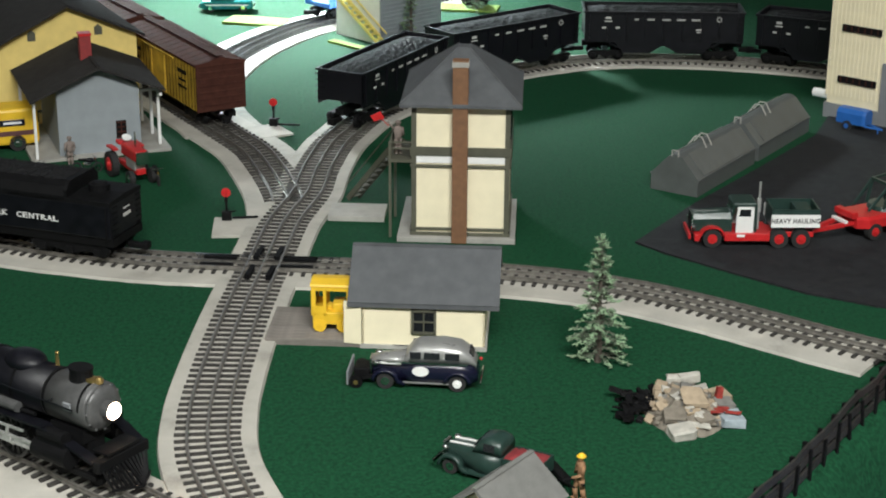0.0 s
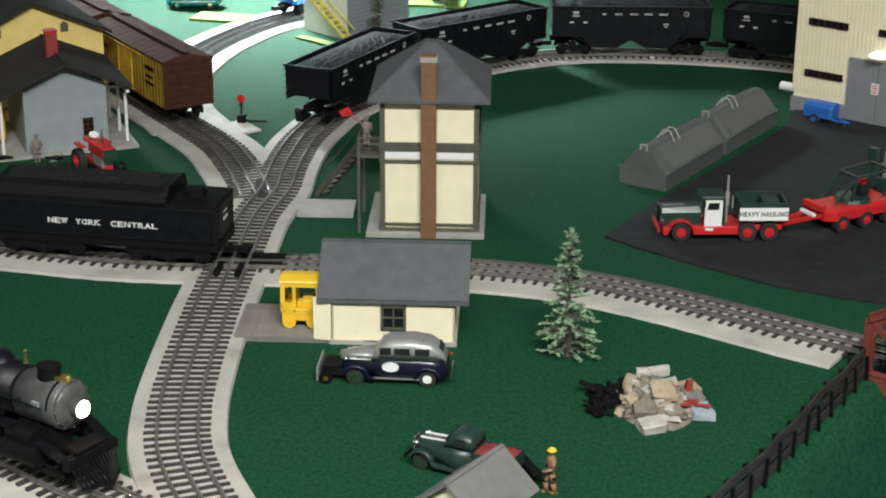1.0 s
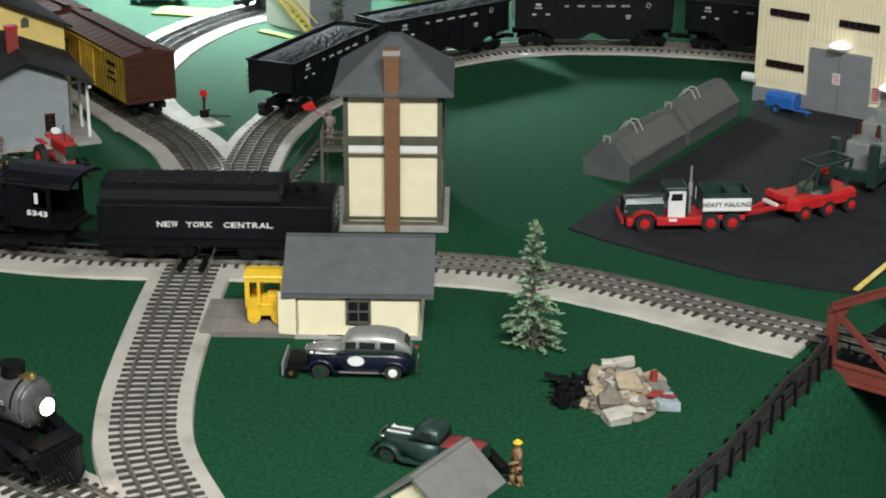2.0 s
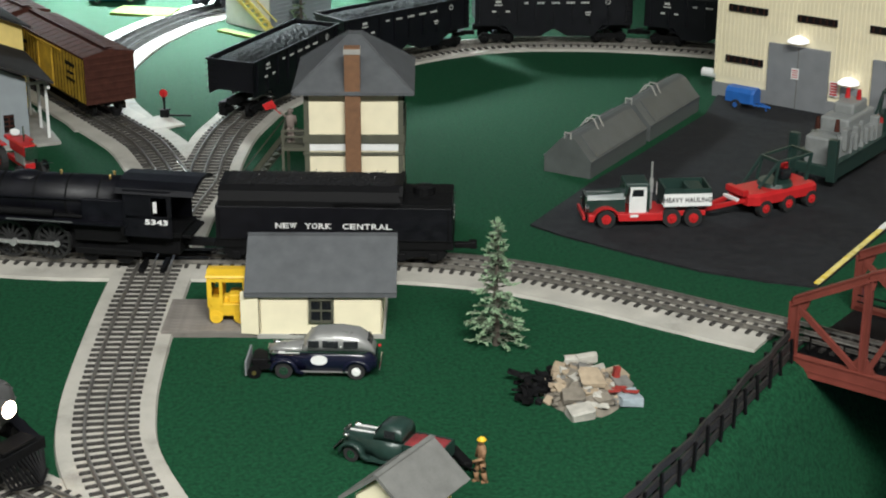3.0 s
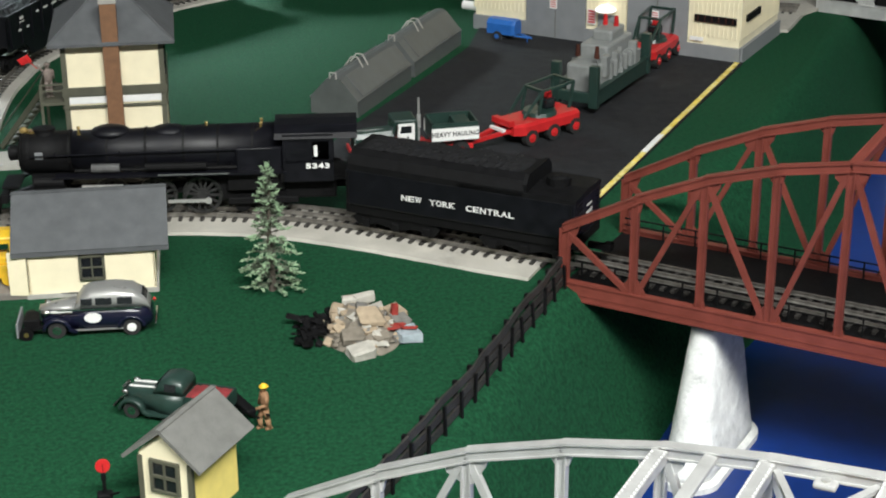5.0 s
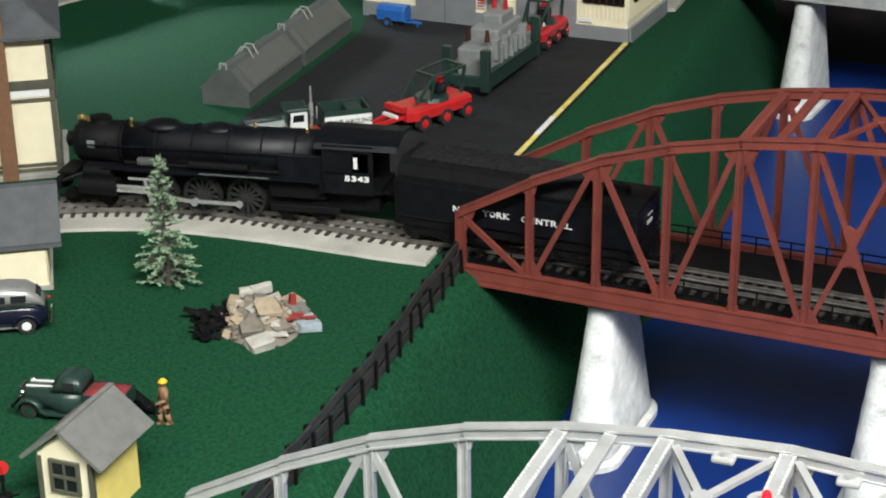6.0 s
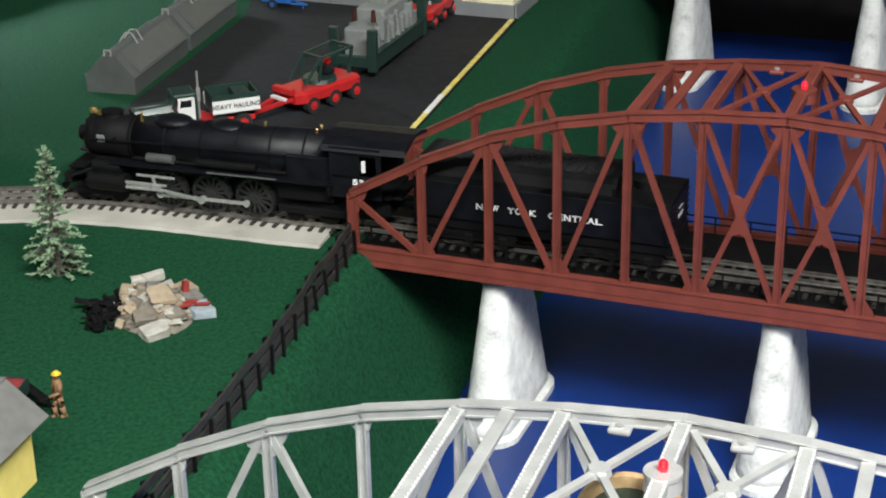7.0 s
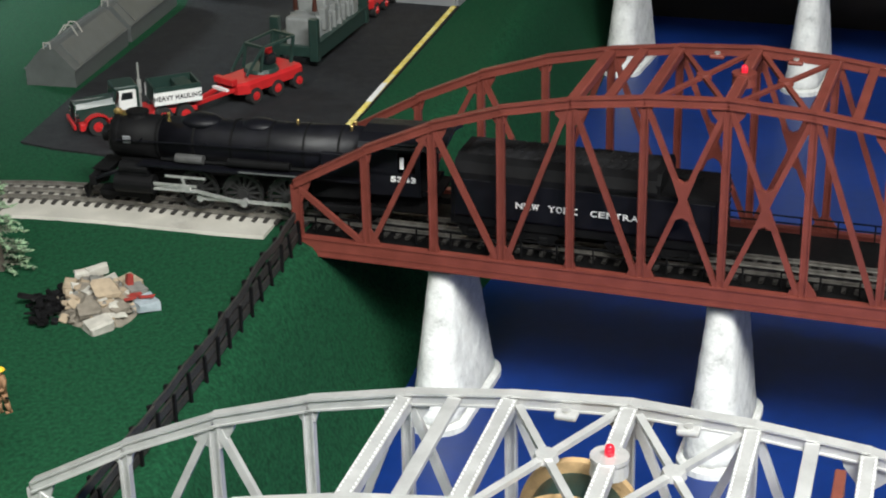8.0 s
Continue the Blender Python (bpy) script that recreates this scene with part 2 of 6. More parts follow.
BRANCH = Line([(-0.1689, 1.8097), (-0.1808, 1.8811), (-0.2051, 1.9662), (-0.2333, 2.046), (-0.2781, 2.1264), (-0.3442, 2.2375), (-0.4223, 2.3727), (-0.5228, 2.5437), (-0.6535, 2.7649)])
FARLOOP = Line([(-0.2781, 2.1264), (-0.3197, 2.232), (-0.3398, 2.3526), (-0.3268, 2.4833), (-0.2916, 2.604), (-0.2292, 2.7246), (-0.1357, 2.8302), (-0.01005, 2.9458), (0.2011, 3.0966)])
NEARLINE = Line([(-0.9551, 1.60), (-0.7038, 1.465), (-0.5027, 1.352), (-0.3269, 1.2339), (-0.2709, 1.1879), (-0.2011, 1.128), (-0.1508, 1.078), (-0.1005, 1.000)])


# ---- ground, river, hall ----
SHORE = [(-0.2038, 0.30572), (0.1019, 0.73373), (0.3057, 1.0802), (0.3959, 1.2193), (0.5169, 1.394), (0.642, 1.5286), (0.7678, 1.6616), (0.9477, 1.9232), (1.08, 2.1146), (1.274, 2.4458), (1.631, 3.0572), (2.242, 4.2801)]


def land(x, y):
    """How far a point lies on the land side of the shore."""
    best, side = 9.0, 1
    for (ax, ay), (bx, by) in zip(SHORE, SHORE[1:]):
        dx, dy = bx - ax, by - ay
        k = min(1, max(0, ((x - ax) * dx + (y - ay) * dy) / (dx * dx + dy * dy)))
        d = math.hypot(x - ax - k * dx, y - ay - k * dy)
        if d < best:
            best, side = d, 1 if dx * (y - ay) - dy * (x - ax) > 0 else -1
    return best * side


def ground_z(x, y):
    k = min(1, max(0, (land(x, y) + 0.005) / 0.090))
    z = -0.173 * (1 - k * k * (3 - 2 * k) ** 1.0) if k < 1 else 0.0
    return z


def build_ground():
    xs, ys = np.arange(-2.4, 2.21, 0.0125), np.arange(0.3, 3.79, 0.0125)
    verts, faces = [], []
    for y in ys:
        for x in xs:
            verts.append((x, y, ground_z(x, y) + 0.0006 * noise.noise((x * 60, y * 60, 0))))
    n = len(xs)
    for j in range(len(ys) - 1):
        for i in range(n - 1):
            k = j * n + i
            faces.append((k, k + 1, k + n + 1, k + n))
    me = bpy.data.meshes.new("ground")
    me.from_pydata(verts, [], faces)
    for p in me.polygons:
        p.use_smooth = True
    me.materials.append(GREEN)
    tagged(new("ground", me), "dark green felt ground with a bank down to the river", "ground", kind="structure")


build_ground()
bm = B()
box(bm, 1.2, 1.94, -0.1675, 4.2, 3.68, 0.005)
solid("water", bm, WATER, "flat glossy blue painted river bed", "river", kind="structure")
bm = B()
box(bm, 0.5, 1.5, -0.93, 9, 9, 0.05)
solid("floor", bm, FLOOR_PAINT, "dark hall floor under the layout", "floor", kind="structure")
bm = B()
box(bm, 0.5, 1.5, 2.06, 9, 9, 0.1)
solid("ceiling", bm, CEIL_PAINT, "off-white hall ceiling", "ceiling", kind="structure")
for nm, cx, cy, sx, sy in (("wall_east", 4.3, 1.5, 0.1, 8), ("wall_south", 0.5, -2.9, 8, 0.1), ("wall_west", -3.9, 1.5, 0.1, 8)):
    bm = B()
    box(bm, cx, cy, 0.55, sx, sy, 2.95)
    solid(nm, bm, WALL_PAINT, "plain painted hall wall", "wall", kind="structure")
bm = B()
box(bm, -2.72, 3.85, 0.55, 2.35, 0.1, 2.95)
box(bm, 2.05, 3.85, 0.55, 4.4, 0.1, 2.95)
box(bm, -0.85, 3.85, -0.24, 1.42, 0.1, 1.37)
box(bm, -0.85, 3.85, 1.5, 1.42, 0.1, 1.05)
solid("wall_north", bm, WALL_PAINT, "plain painted hall wall with a window opening", "wall", kind="structure")
for tx, ty, watts in TUBES:
    bm = B()
    box(bm, 0, 0, 0.02, 1.26, 0.34, 0.05, bev=0.005)
    fx = thing("ceiling_light", pose(tx, ty, 1.965), "white ceiling tube light", "ceiling light", "hall ceiling lights")
    part("housing", bm, WHITE, fx)
bm = B()
prism(bm, [(0, -0.93), (0, -0.004), (0.9, -0.004), (0.9, -0.93)], 0, 0.03, pose(1.15, 2.43, 0, 0, 0, -38.5))
solid("fascia", bm, FASCIA, "dark brown board closing the river's far end", "board", kind="structure")


# ---- track ----
def roadbed(name, line, s0, s1, top, width=0.112, near=None):
    pts = [line.at(s) for s in np.linspace(s0, s1, max(8, int((s1 - s0) / 0.012)))]
    w = width / 2
    v = near or w
    bm = ribbon(B(), pts, [(-v, -0.003), (-v + 0.0025, top), (w - 0.0025, top), (w, -0.003)])
    solid(name, bm, BALLAST, "light grey painted roadbed strip under the rails", "roadbed", kind="structure")


def track(line, s0, s1, label, z=0.0033, parts=True, pitch=0.0113, skip=(), rails=(-0.0166, 0, 0.0166), rail_mat=None):
    tr = thing("track", pose(0, 0, 0), label, "track", "model tracks", "structure")
    n = int((s1 - s0) / pitch)
    bm = box(B(), 0, 0, 0.0006, 0.0036, 0.054, 0.0024)
    tie_mesh = mesh_of("tie", bm, TIE)
    joined = B()
    for i in range(n):
        s = s0 + (i + 0.5) * pitch
        if any(a < s < b for a, b in skip):
            continue
        x, y = line.at(s)
        m = pose(x + random.uniform(-3e-4, 3e-4), y, z - 0.0003, 0, 0, line.heading(s) + random.uniform(-1.2, 1.2))
        if parts:
            ob = new("tie", tie_mesh)
            ob.parent, ob.matrix_basis = tr, m
        else:
            box(joined, x, y, z + 0.0003, 0.0036, 0.054, 0.0024, rz=line.heading(s))
    if parts:
        joined.free()
    else:
        tagged(part("ties", joined, TIE, tr), kind="stuff")
    pts = [line.at(s) for s in np.linspace(s0, s1, max(8, int((s1 - s0) / 0.008)))]
    for o in rails:
        h = z + 0.0012
        prof = [(o - 0.0013, h), (o - 0.0013, h + 0.0007), (o - 0.0004, h + 0.0012), (o - 0.0004, h + 0.0027), (o - 0.0009, h + 0.0031), (o - 0.0009, h + 0.004),
                (o + 0.0009, h + 0.004), (o + 0.0009, h + 0.0031), (o + 0.0004, h + 0.0027), (o + 0.0004, h + 0.0012), (o + 0.0013, h + 0.0007), (o + 0.0013, h)]
        part("rail", ribbon(B(), pts, prof), rail_mat or RAIL, tr)
    return tr


S_END = float(np.interp(.405, MAIN.c[:, 0], MAIN.s))
roadbed("roadbed_main", MAIN, -1.75, S_END - 0.004, 0.0030, 0.058, 0.057)
roadbed("roadbed_spur", SPUR, 0, SPUR.s[-1], 0.0034, 0.084)
roadbed("roadbed_branch", BRANCH, 0, BRANCH.s[-1], 0.0025, 0.10)
roadbed("roadbed_far", FARLOOP, 0, FARLOOP.s[-1], 0.0021)
roadbed("roadbed_near", NEARLINE, 0, NEARLINE.s[-1], 0.0017, 0.08, 0.068)
MAIN_END = float(MAIN.s[-1])
CROSS = float(np.interp(-.1815, MAIN.c[:, 0], MAIN.s))
track(MAIN, -1.75, S_END + 0.02, "three-rail model track with dark ties on grey roadbed", skip=((CROSS - 0.03, CROSS + 0.03),))
track(MAIN, S_END + 0.021, MAIN_END, "three-rail track across the red bridge deck", z=0.0033)
track(SPUR, 0.12, SPUR.s[-1], "three-rail track crossing and curving round the layout", z=0.0036)
track(BRANCH, 0.045, BRANCH.s[-1], "three-rail branch track leaving the turnout", z=0.0031)
track(FARLOOP, 0.20, FARLOOP.s[-1], "far curve track, rails brightened for the daylight glare", z=0.0028, parts=False, rail_mat=BRIGHT_RAIL)
track(NEARLINE, 0, NEARLINE.s[-1], "three-rail track in front with light roadbed", z=0.0029)


# ---- bridges and piers ----
STATIONS = [0, .0665, .129, .191, .252, .314, .382]
TOPS = [.071, .109, .138, .158, .171, .1785, .1825]
ST = STATIONS + [.764 - s for s in STATIONS[-2::-1]]
TP = TOPS + TOPS[-2::-1]
BW = 0.115


def arch_bridge(m, colour, label, deck_mat, BW):
    """A 30 inch through-truss arch bridge; x along it from the end, y across from the near truss, z up from its underside."""
    br = thing("arch_bridge", m, label, "model bridge", "arch bridges")
    for y in (0, BW):
        ch = part("bottom_chord", box(B(), .382, y, .0085, .764, .006, .015, bev=.0006), colour, br)
        part("flange", box(B(), .382, y, .0008, .764, .0078, .0016), colour, ch)
        part("flange", box(B(), .382, y, .0168, .764, .0078, .0016), colour, ch)
        part("moulding", box(B(), .382, y - .0031 if y == 0 else y + .0031, .0062, .764, .0008, .0010), colour, ch)
        for a, b, za, zb in zip(ST, ST[1:], TP, TP[1:]):
            bm = B()
            bar(bm, (a - .001, y, za - .003), (b + .001, y, zb - .003), .0055, .006)
            bar(bm, (a - .001, y, za + .0006), (b + .001, y, zb + .0006), .0080, .0014)
            bar(bm, (a - .001, y, za - .0065), (b + .001, y, zb - .0065), .0070, .0012)
            part("top_chord", bm, colour, br)
        for i, (s, z) in enumerate(zip(ST, TP)):
            bm = B()
            w = .008 if i in (0, 12) else .0055
            bar(bm, (s, y, .001), (s, y, z - .004), .0022, w, up=(1, 0, 0))
            bar(bm, (s - w / 2, y, .001), (s - w / 2, y, z - .004), .0054, .0011, up=(1, 0, 0))
            bar(bm, (s + w / 2, y, .001), (s + w / 2, y, z - .004), .0054, .0011, up=(1, 0, 0))
            part("post", bm, colour, br)
            # gusset plates
            for sg in (-1, 1):
                if not 0 <= s + sg * .02 <= .764:
                    continue
                bm = B()
                q = 1.0 if i % 2 else .5
                prism(bm, [(s, .015), (s + sg * .013 * q, .015), (s + sg * .0105 * q, .015 + .007 * q), (s + sg * .004, .015 + .016 * q), (s, .015 + .016 * q)], y - .0012, y + .0012)
                part("gusset", bm, colour, br)
                j = min(12, max(0, i + sg))
                sl = (TP[j] - z) / (ST[j] - s) if j != i else 0
                bm = B()
                q = .5 if i % 2 else 1.0
                prism(bm, [(s, z - .005), (s + sg * .015 * q, z - .006 + sl * sg * .015 * q), (s + sg * .013 * q, z - .006 - .006 * q + sl * sg * .013 * q), (s + sg * .0045, z - .006 - .016 * q), (s, z - .006 - .016 * q)], y - .0012, y + .0012)
                part("gusset", bm, colour, br)
        for i in range(12):
            a, b, za, zb = ST[i], ST[i + 1], TP[i] - .006, TP[i + 1] - .006
            if i in (5, 6):
                c = (a + b) / 2
                zc = .012 + (min(za, zb) - .012) * .5
                for p, q in (((a, .016), (b, zb - .004)), ((a, za - .004), (b, .016))):
                    bm = bar(B(), (p[0] + .003, y, p[1]), (q[0] - .003, y, q[1]), .004, .0045)
                    part("diagonal", bm, colour, br)
                bm = B()
                prism(bm, [(c - .010, zc + .020), (c, zc + .015), (c + .010, zc + .020), (c + .003, zc), (c + .010, zc - .020), (c, zc - .015), (c - .010, zc - .020), (c - .003, zc)], y - .0028, y + .0028)
                part("gusset", bm, colour, br)
                continue
            left = i < 6
            down = (i % 2 == 0) if left else (i % 2 == 1)
            p, q = ((a + .003, za - .002), (b - .004, .017)) if down else ((a + .004, .017), (b - .003, zb - .002))
            bm = bar(B(), (p[0], y, p[1]), (q[0], y, q[1]), .004, .0048)
            part("diagonal", bm, colour, br)
    for i in (4, 5, 6, 7, 8):
        bm = B()
        box(bm, ST[i], BW / 2, TP[i] - .002, .0095, BW - .008, .0035, bev=.0005)
        box(bm, ST[i] - .004, BW / 2, TP[i] - .0045, .0012, BW - .01, .006)
        box(bm, ST[i] + .004, BW / 2, TP[i] - .0045, .0012, BW - .01, .006)
        beam = part("cross_beam", bm, colour, br)
        bm = B()
        for k in range(26):
            for sx in (-.0036, .0036):
                ball(bm, ST[i] + sx, .008 + k * (BW - .016) / 25, TP[i] - .0001, .0007, n=5)
        part("rivets", bm, RIVET_GLINT if colour is SILVER else colour, beam)
    for s in (ST[4] + .03, ST[8] - .03):
        bm = box(B(), s, BW / 2, (TP[4] + TP[5]) / 2 - .002, .008, BW - .008, .0035, bev=.0005)
        part("cross_beam", bm, colour, br)
    for i in (5, 6):
        c = (ST[i] + ST[i + 1]) / 2
        z = (TP[i] + TP[i + 1]) / 2 - .003
        for sg in (-1, 1):
            bm = bar(B(), (ST[i] + .006, BW / 2 - sg * (BW / 2 - .006), TP[i] - .004), (ST[i + 1] - .006, BW / 2 + sg * (BW / 2 - .006), TP[i + 1] - .004), .0045, .003)
            part("sway_brace", bm, colour, br)
        bm = rod(B(), (c, BW / 2, z - .0025), (c, BW / 2, z + .0018), .0072, .0062, 8)
        part("gusset", bm, colour, br)
        for y in (.009, BW - .009):
            bm = box(B(), c, y, z - .0025, .013, .009, .004, bev=.0015)
            lug = part("screw_lug", bm, colour, br)
            bm = rod(B(), (c, y, z - .0005), (c, y, z + .001), .0026, n=10)
            part("screw", bm, STEEL, lug)
    # warning light on the crown
    bm = rod(B(), (.382, BW / 2, .1720), (.382, BW / 2, .1805), .0105, .0095, 18)
    rod(bm, (.382, BW / 2, .1805), (.382, BW / 2, .1830), .0105, .0105, 18)
    hs = part("beacon_housing", bm, colour, br, smooth=False)
    bm = rod(B(), (.382, BW / 2, .1830), (.382, BW / 2, .1870), .0027, .0027, 12)
    ball(bm, .382, BW / 2, .1870, .0027, n=12)
    part("beacon_lens", bm, RED_LIGHT, hs, "small red signal lens", smooth=True)
    # deck, walkways, hand rails
    bm = box(B(), .382, BW / 2, .0120, .764, BW - .014, .005)
    part("deck", bm, deck_mat, br, "dark bridge deck")
    for y in (.012, BW - .012):
        bm = B()
        for z in (.026, .0325):
            box(bm, .382, y, z, .755, .0012, .0012)
        for k in range(24):
            box(bm, .012 + k * .0322, y, .025, .0014, .0014, .016)
        part("handrail", bm, DULL_BLACK, br, "thin dark handrail")
    return br


def pier(x, y, rz, top, base, label="light grey cast stone bridge pier on the river bed"):
    h = top - base
    p = thing("bridge_pier", pose(x, y, base, 0, 0, rz), label, "bridge pier", "bridge piers")
    rings = []
    for k in range(15):
        t = k / 14
        hw = .024 - .0120 * t
        hl = .072 - .035 * t
        ring = []
        j = .0006
        for i in range(28):
            a = 2 * math.pi * i / 28
            px_, py_ = math.cos(a), math.sin(a)
            yy = (hl - hw) * (1 if py_ >= 0 else -1) + hw * py_
            n = noise.noise((px_ * 3 + x * 9, py_ * 3, t * 9)) * .0006 + (.0004 if k % 2 else 0)
            ring.append(((hw + n) * px_, yy + n * py_, .007 + t * (h - .012)))
        rings.append(ring)
    part("shaft", loft(B(), rings), PIER, p, smooth=True)
    rings = []
    for z, g in ((0, .006), (.006, .006), (.0085, .0025)):
        ring = []
        for i in range(28):
            a = 2 * math.pi * i / 28
            hw, hl = .024 + g, .072 + g
            ring.append((hw * math.cos(a), (hl - hw) * (1 if math.sin(a) >= 0 else -1) + hw * math.sin(a), z))
        rings.append(ring)
    part("footing", loft(B(), rings), PIER, p)
    bm = box(B(), 0, 0, h - .003, .024, .080, .006, bev=.001)
    part("cap", bm, GREY_PLASTIC, p)


RB = (0.399, 1.382, -40.24)
arch_bridge(pose(RB[0], RB[1], -.0125, 0, 0, RB[2]), RED_STEEL, "oxide red arch truss bridge over the blue river", DULL_BLACK, 0.140)
U2, N2 = (.7633, -.6460), (.6460, .7633)
for s in (.130, .382, .634):
    pier(RB[0] + U2[0] * s + N2[0] * .045, RB[1] + U2[1] * s + N2[1] * .045, RB[2], -.0125, -.165)
SA = -37.91
SU, SN = (math.cos(radians(SA)), math.sin(radians(SA))), (-math.sin(radians(SA)), math.cos(radians(SA)))
SB = (0.0304, 0.8874)
arch_bridge(pose(SB[0], SB[1], -.0191, 0, 0, SA), SILVER, "bright silver arch truss bridge beside the red one", DULL_BLACK, BW)
for s in (.130, .382, .634):
    pier(SB[0] + SU[0] * s + SN[0] * BW / 2, SB[1] + SU[1] * s + SN[1] * BW / 2, SA, -.0191, -.165)
for x, y in ((1.130, 2.150), (1.320, 1.975)):
    pier(x, y, -43, -.0005, -.165)
arch_bridge(pose(.998, 2.214, -.0005, 0, 0, -43), SILVER, "grey-silver arch truss bridge at the river's far end", DULL_BLACK, BW)
bm = B()
apron = [(.883, 2.126), (.913, 2.119), (.967, 2.195), (1.03, 2.235), (.99, 2.30), (.942, 2.28)]
hi = [bm.verts.new((x, y, .0046)) for x, y in apron]
lo = [bm.verts.new((x, y, -.001)) for x, y in apron]
bm.faces.new(hi)
for i in range(len(apron)):
    bm.faces.new((lo[i - 1], lo[i], hi[i], hi[i - 1]))
bmesh.ops.recalc_face_normals(bm, faces=bm.faces[:])
solid("roadbed_apron", bm, BALLAST, "pale grey roadbed apron before the far bridge", "roadbed", kind="structure")


# ---- trains ----
def wheelset(parent, x, r=.0085, gauge=.0335, m=None):
    for sg in (-1, 1):
        bm = rod(B(), (x, sg * (gauge / 2 - .002), r), (x, sg * (gauge / 2 + .0028), r), r, r * .96, 16)
        rod(bm, (x, sg * (gauge / 2 + .0028), r), (x, sg * (gauge / 2 + .0036), r), r * .35, r * .3, 8)
        part("wheel", bm, m or DULL_BLACK, parent)


def truck_frame(parent, x, base=.036, w=.046):
    bm = B()
    for sg in (-1, 1):
        y = sg * w / 2
        prism(bm, [(x - base * .72, .013), (x - base * .6, .016), (x + base * .6, .016), (x + base * .72, .013), (x + base * .55, .006), (x + base * .25, .009), (x, .0035), (x - base * .25, .009), (x - base * .55, .006)], y - .0022, y + .0022)
        for dx in (-base / 2, base / 2):
            box(bm, x + dx, y + sg * .0025, .009, .007, .003, .007, bev=.0008)
    box(bm, x, 0, .012, .008, w, .005)
    tk = part("truck", bm, DULL_BLACK, parent)
    for dx in (-base / 2, base / 2):
        wheelset(tk, x + dx)


def coupler(parent, x, sg):
    bm = box(B(), x, 0, .013, .018, .006, .006, bev=.001)
    box(bm, x + sg * .010, .002, .013, .008, .010, .008, bev=.0015)
    part("coupler", bm, DULL_BLACK, parent)


FADED = mat('faded_white_lettering', (0.5, 0.5, 0.48), 0.7, 0, 0.2, 300, 0.1)


def hopper_car(m):
    c = thing("hopper_car", m, "black open hopper car loaded with coal on the back curve", "train car", "coal hoppers")
    L, W = .116, .033
    outer = [(-L, .030), (-L, .074), (L, .074), (L, .030), (L * .62, .030), (L * .5, .014), (L * .18, .014), (0, .026), (-L * .18, .014), (-L * .5, .014), (-L * .62, .030)]
    part("side_sheet", prism(B(), outer, -W, -W + .002), BLACK, c)
    part("side_sheet", prism(B(), outer, W - .002, W), BLACK, c)
    for sg in (-1, 1):
        part("end_sheet", box(B(), sg * (L - .001), 0, .055, .002, 2 * W, .038), BLACK, c)
        part("slope_sheet", bar(B(), (sg * L * .98, 0, .044), (sg * L * .5, 0, .018), 2 * W - .004, .002, up=(0, 0, 1)), BLACK, c)
        part("bay_sheet", bar(B(), (sg * L * .02, 0, .03), (sg * L * .2, 0, .015), 2 * W - .004, .002, up=(0, 0, 1)), BLACK, c)
    bm = B()
    for sg in (-1, 1):
        box(bm, 0, sg * (W + .0005), .0745, 2 * L + .004, .0035, .003, bev=.0005)
        box(bm, sg * (L + .0005), 0, .0745, .0035, 2 * W, .003, bev=.0005)
    part("top_rim", bm, BLACK, c)
    for k in range(9):
        for sg in (-1, 1):
            bm = box(B(), -L * .93 + k * L * 1.86 / 8, sg * (W + .001), .054, .0028, .0025, .040)
            part("side_rib", bm, BLACK, c)
    bm = box(B(), 0, 0, .022, 2 * L + .004, .012, .008)
    part("centre_sill", bm, DULL_BLACK, c)
    rings, nx, ny = B(), 40, 14
    vs = [[rings.verts.new((-L + .004 + i * (2 * L - .008) / nx, -W + .003 + j * (2 * W - .006) / ny,
                            .071 + .006 * math.sin(math.pi * j / ny) * min(1, i / 4, (nx - i) / 4) + .0022 * noise.noise((i * .9, j * .9, m.translation.x * 50)))) for j in range(ny + 1)] for i in range(nx + 1)]
    for i in range(nx):
        for j in range(ny):
            rings.faces.new((vs[i][j], vs[i + 1][j], vs[i + 1][j + 1], vs[i][j + 1]))
    part("coal_load", rings, COAL, c, "heaped black coal")
    for sg in (-1, 1):
        y = sg * (W + .0024)
        bm = B()
        for k, wdt in enumerate((.006, .011, .012, .012, .012)):
            for j in range(int(wdt / .002)):
                box(bm, -sg * (-.040 + k * .0215 + j * .0021 - wdt / 2), y, .0645, .0015, .0006, .0026)
        for x, z, w2, h2 in ((-.082, .0665, .008, .0035), (-.082, .0615, .011, .0016), (-.088, .052, .006, .0026), (-.068, .052, .006, .0026), (.05, .050, .008, .002), (.05, .0465, .006, .0016)):
            box(bm, -sg * x, y, z, w2, .0006, h2)
        tagged(part("lettering", bm, FADED, c, "small white lettering bars"), kind="stuff")
        bm = B()
        for j in range(12):
            a0 = j * math.pi / 6
            box(bm, -sg * .079 + .0032 * math.cos(a0), y, .0655 + .0032 * math.sin(a0), .0013, .0006, .0013)
        part("emblem", bm, FADED, c, "small round white emblem")
        bm = B()
        for k in range(5):
            box(bm, sg * (L + .002), W * .75, .036 + k * .008, .001, .012, .001)
            box(bm, sg * L * .95, sg * -(W + .003), .036 + k * .008, .012, .001, .001)
        part("grab_irons", bm, DULL_BLACK, c)
        truck_frame(c, sg * L * .72)
        coupler(c, sg * (L + .008), sg)
    return c


s_hop = float(np.interp(2.135, SPUR.c[:, 1], SPUR.s))
for k in range(5):
    hopper_car(SPUR.seat(s_hop + .108 + k * .2625, .08))


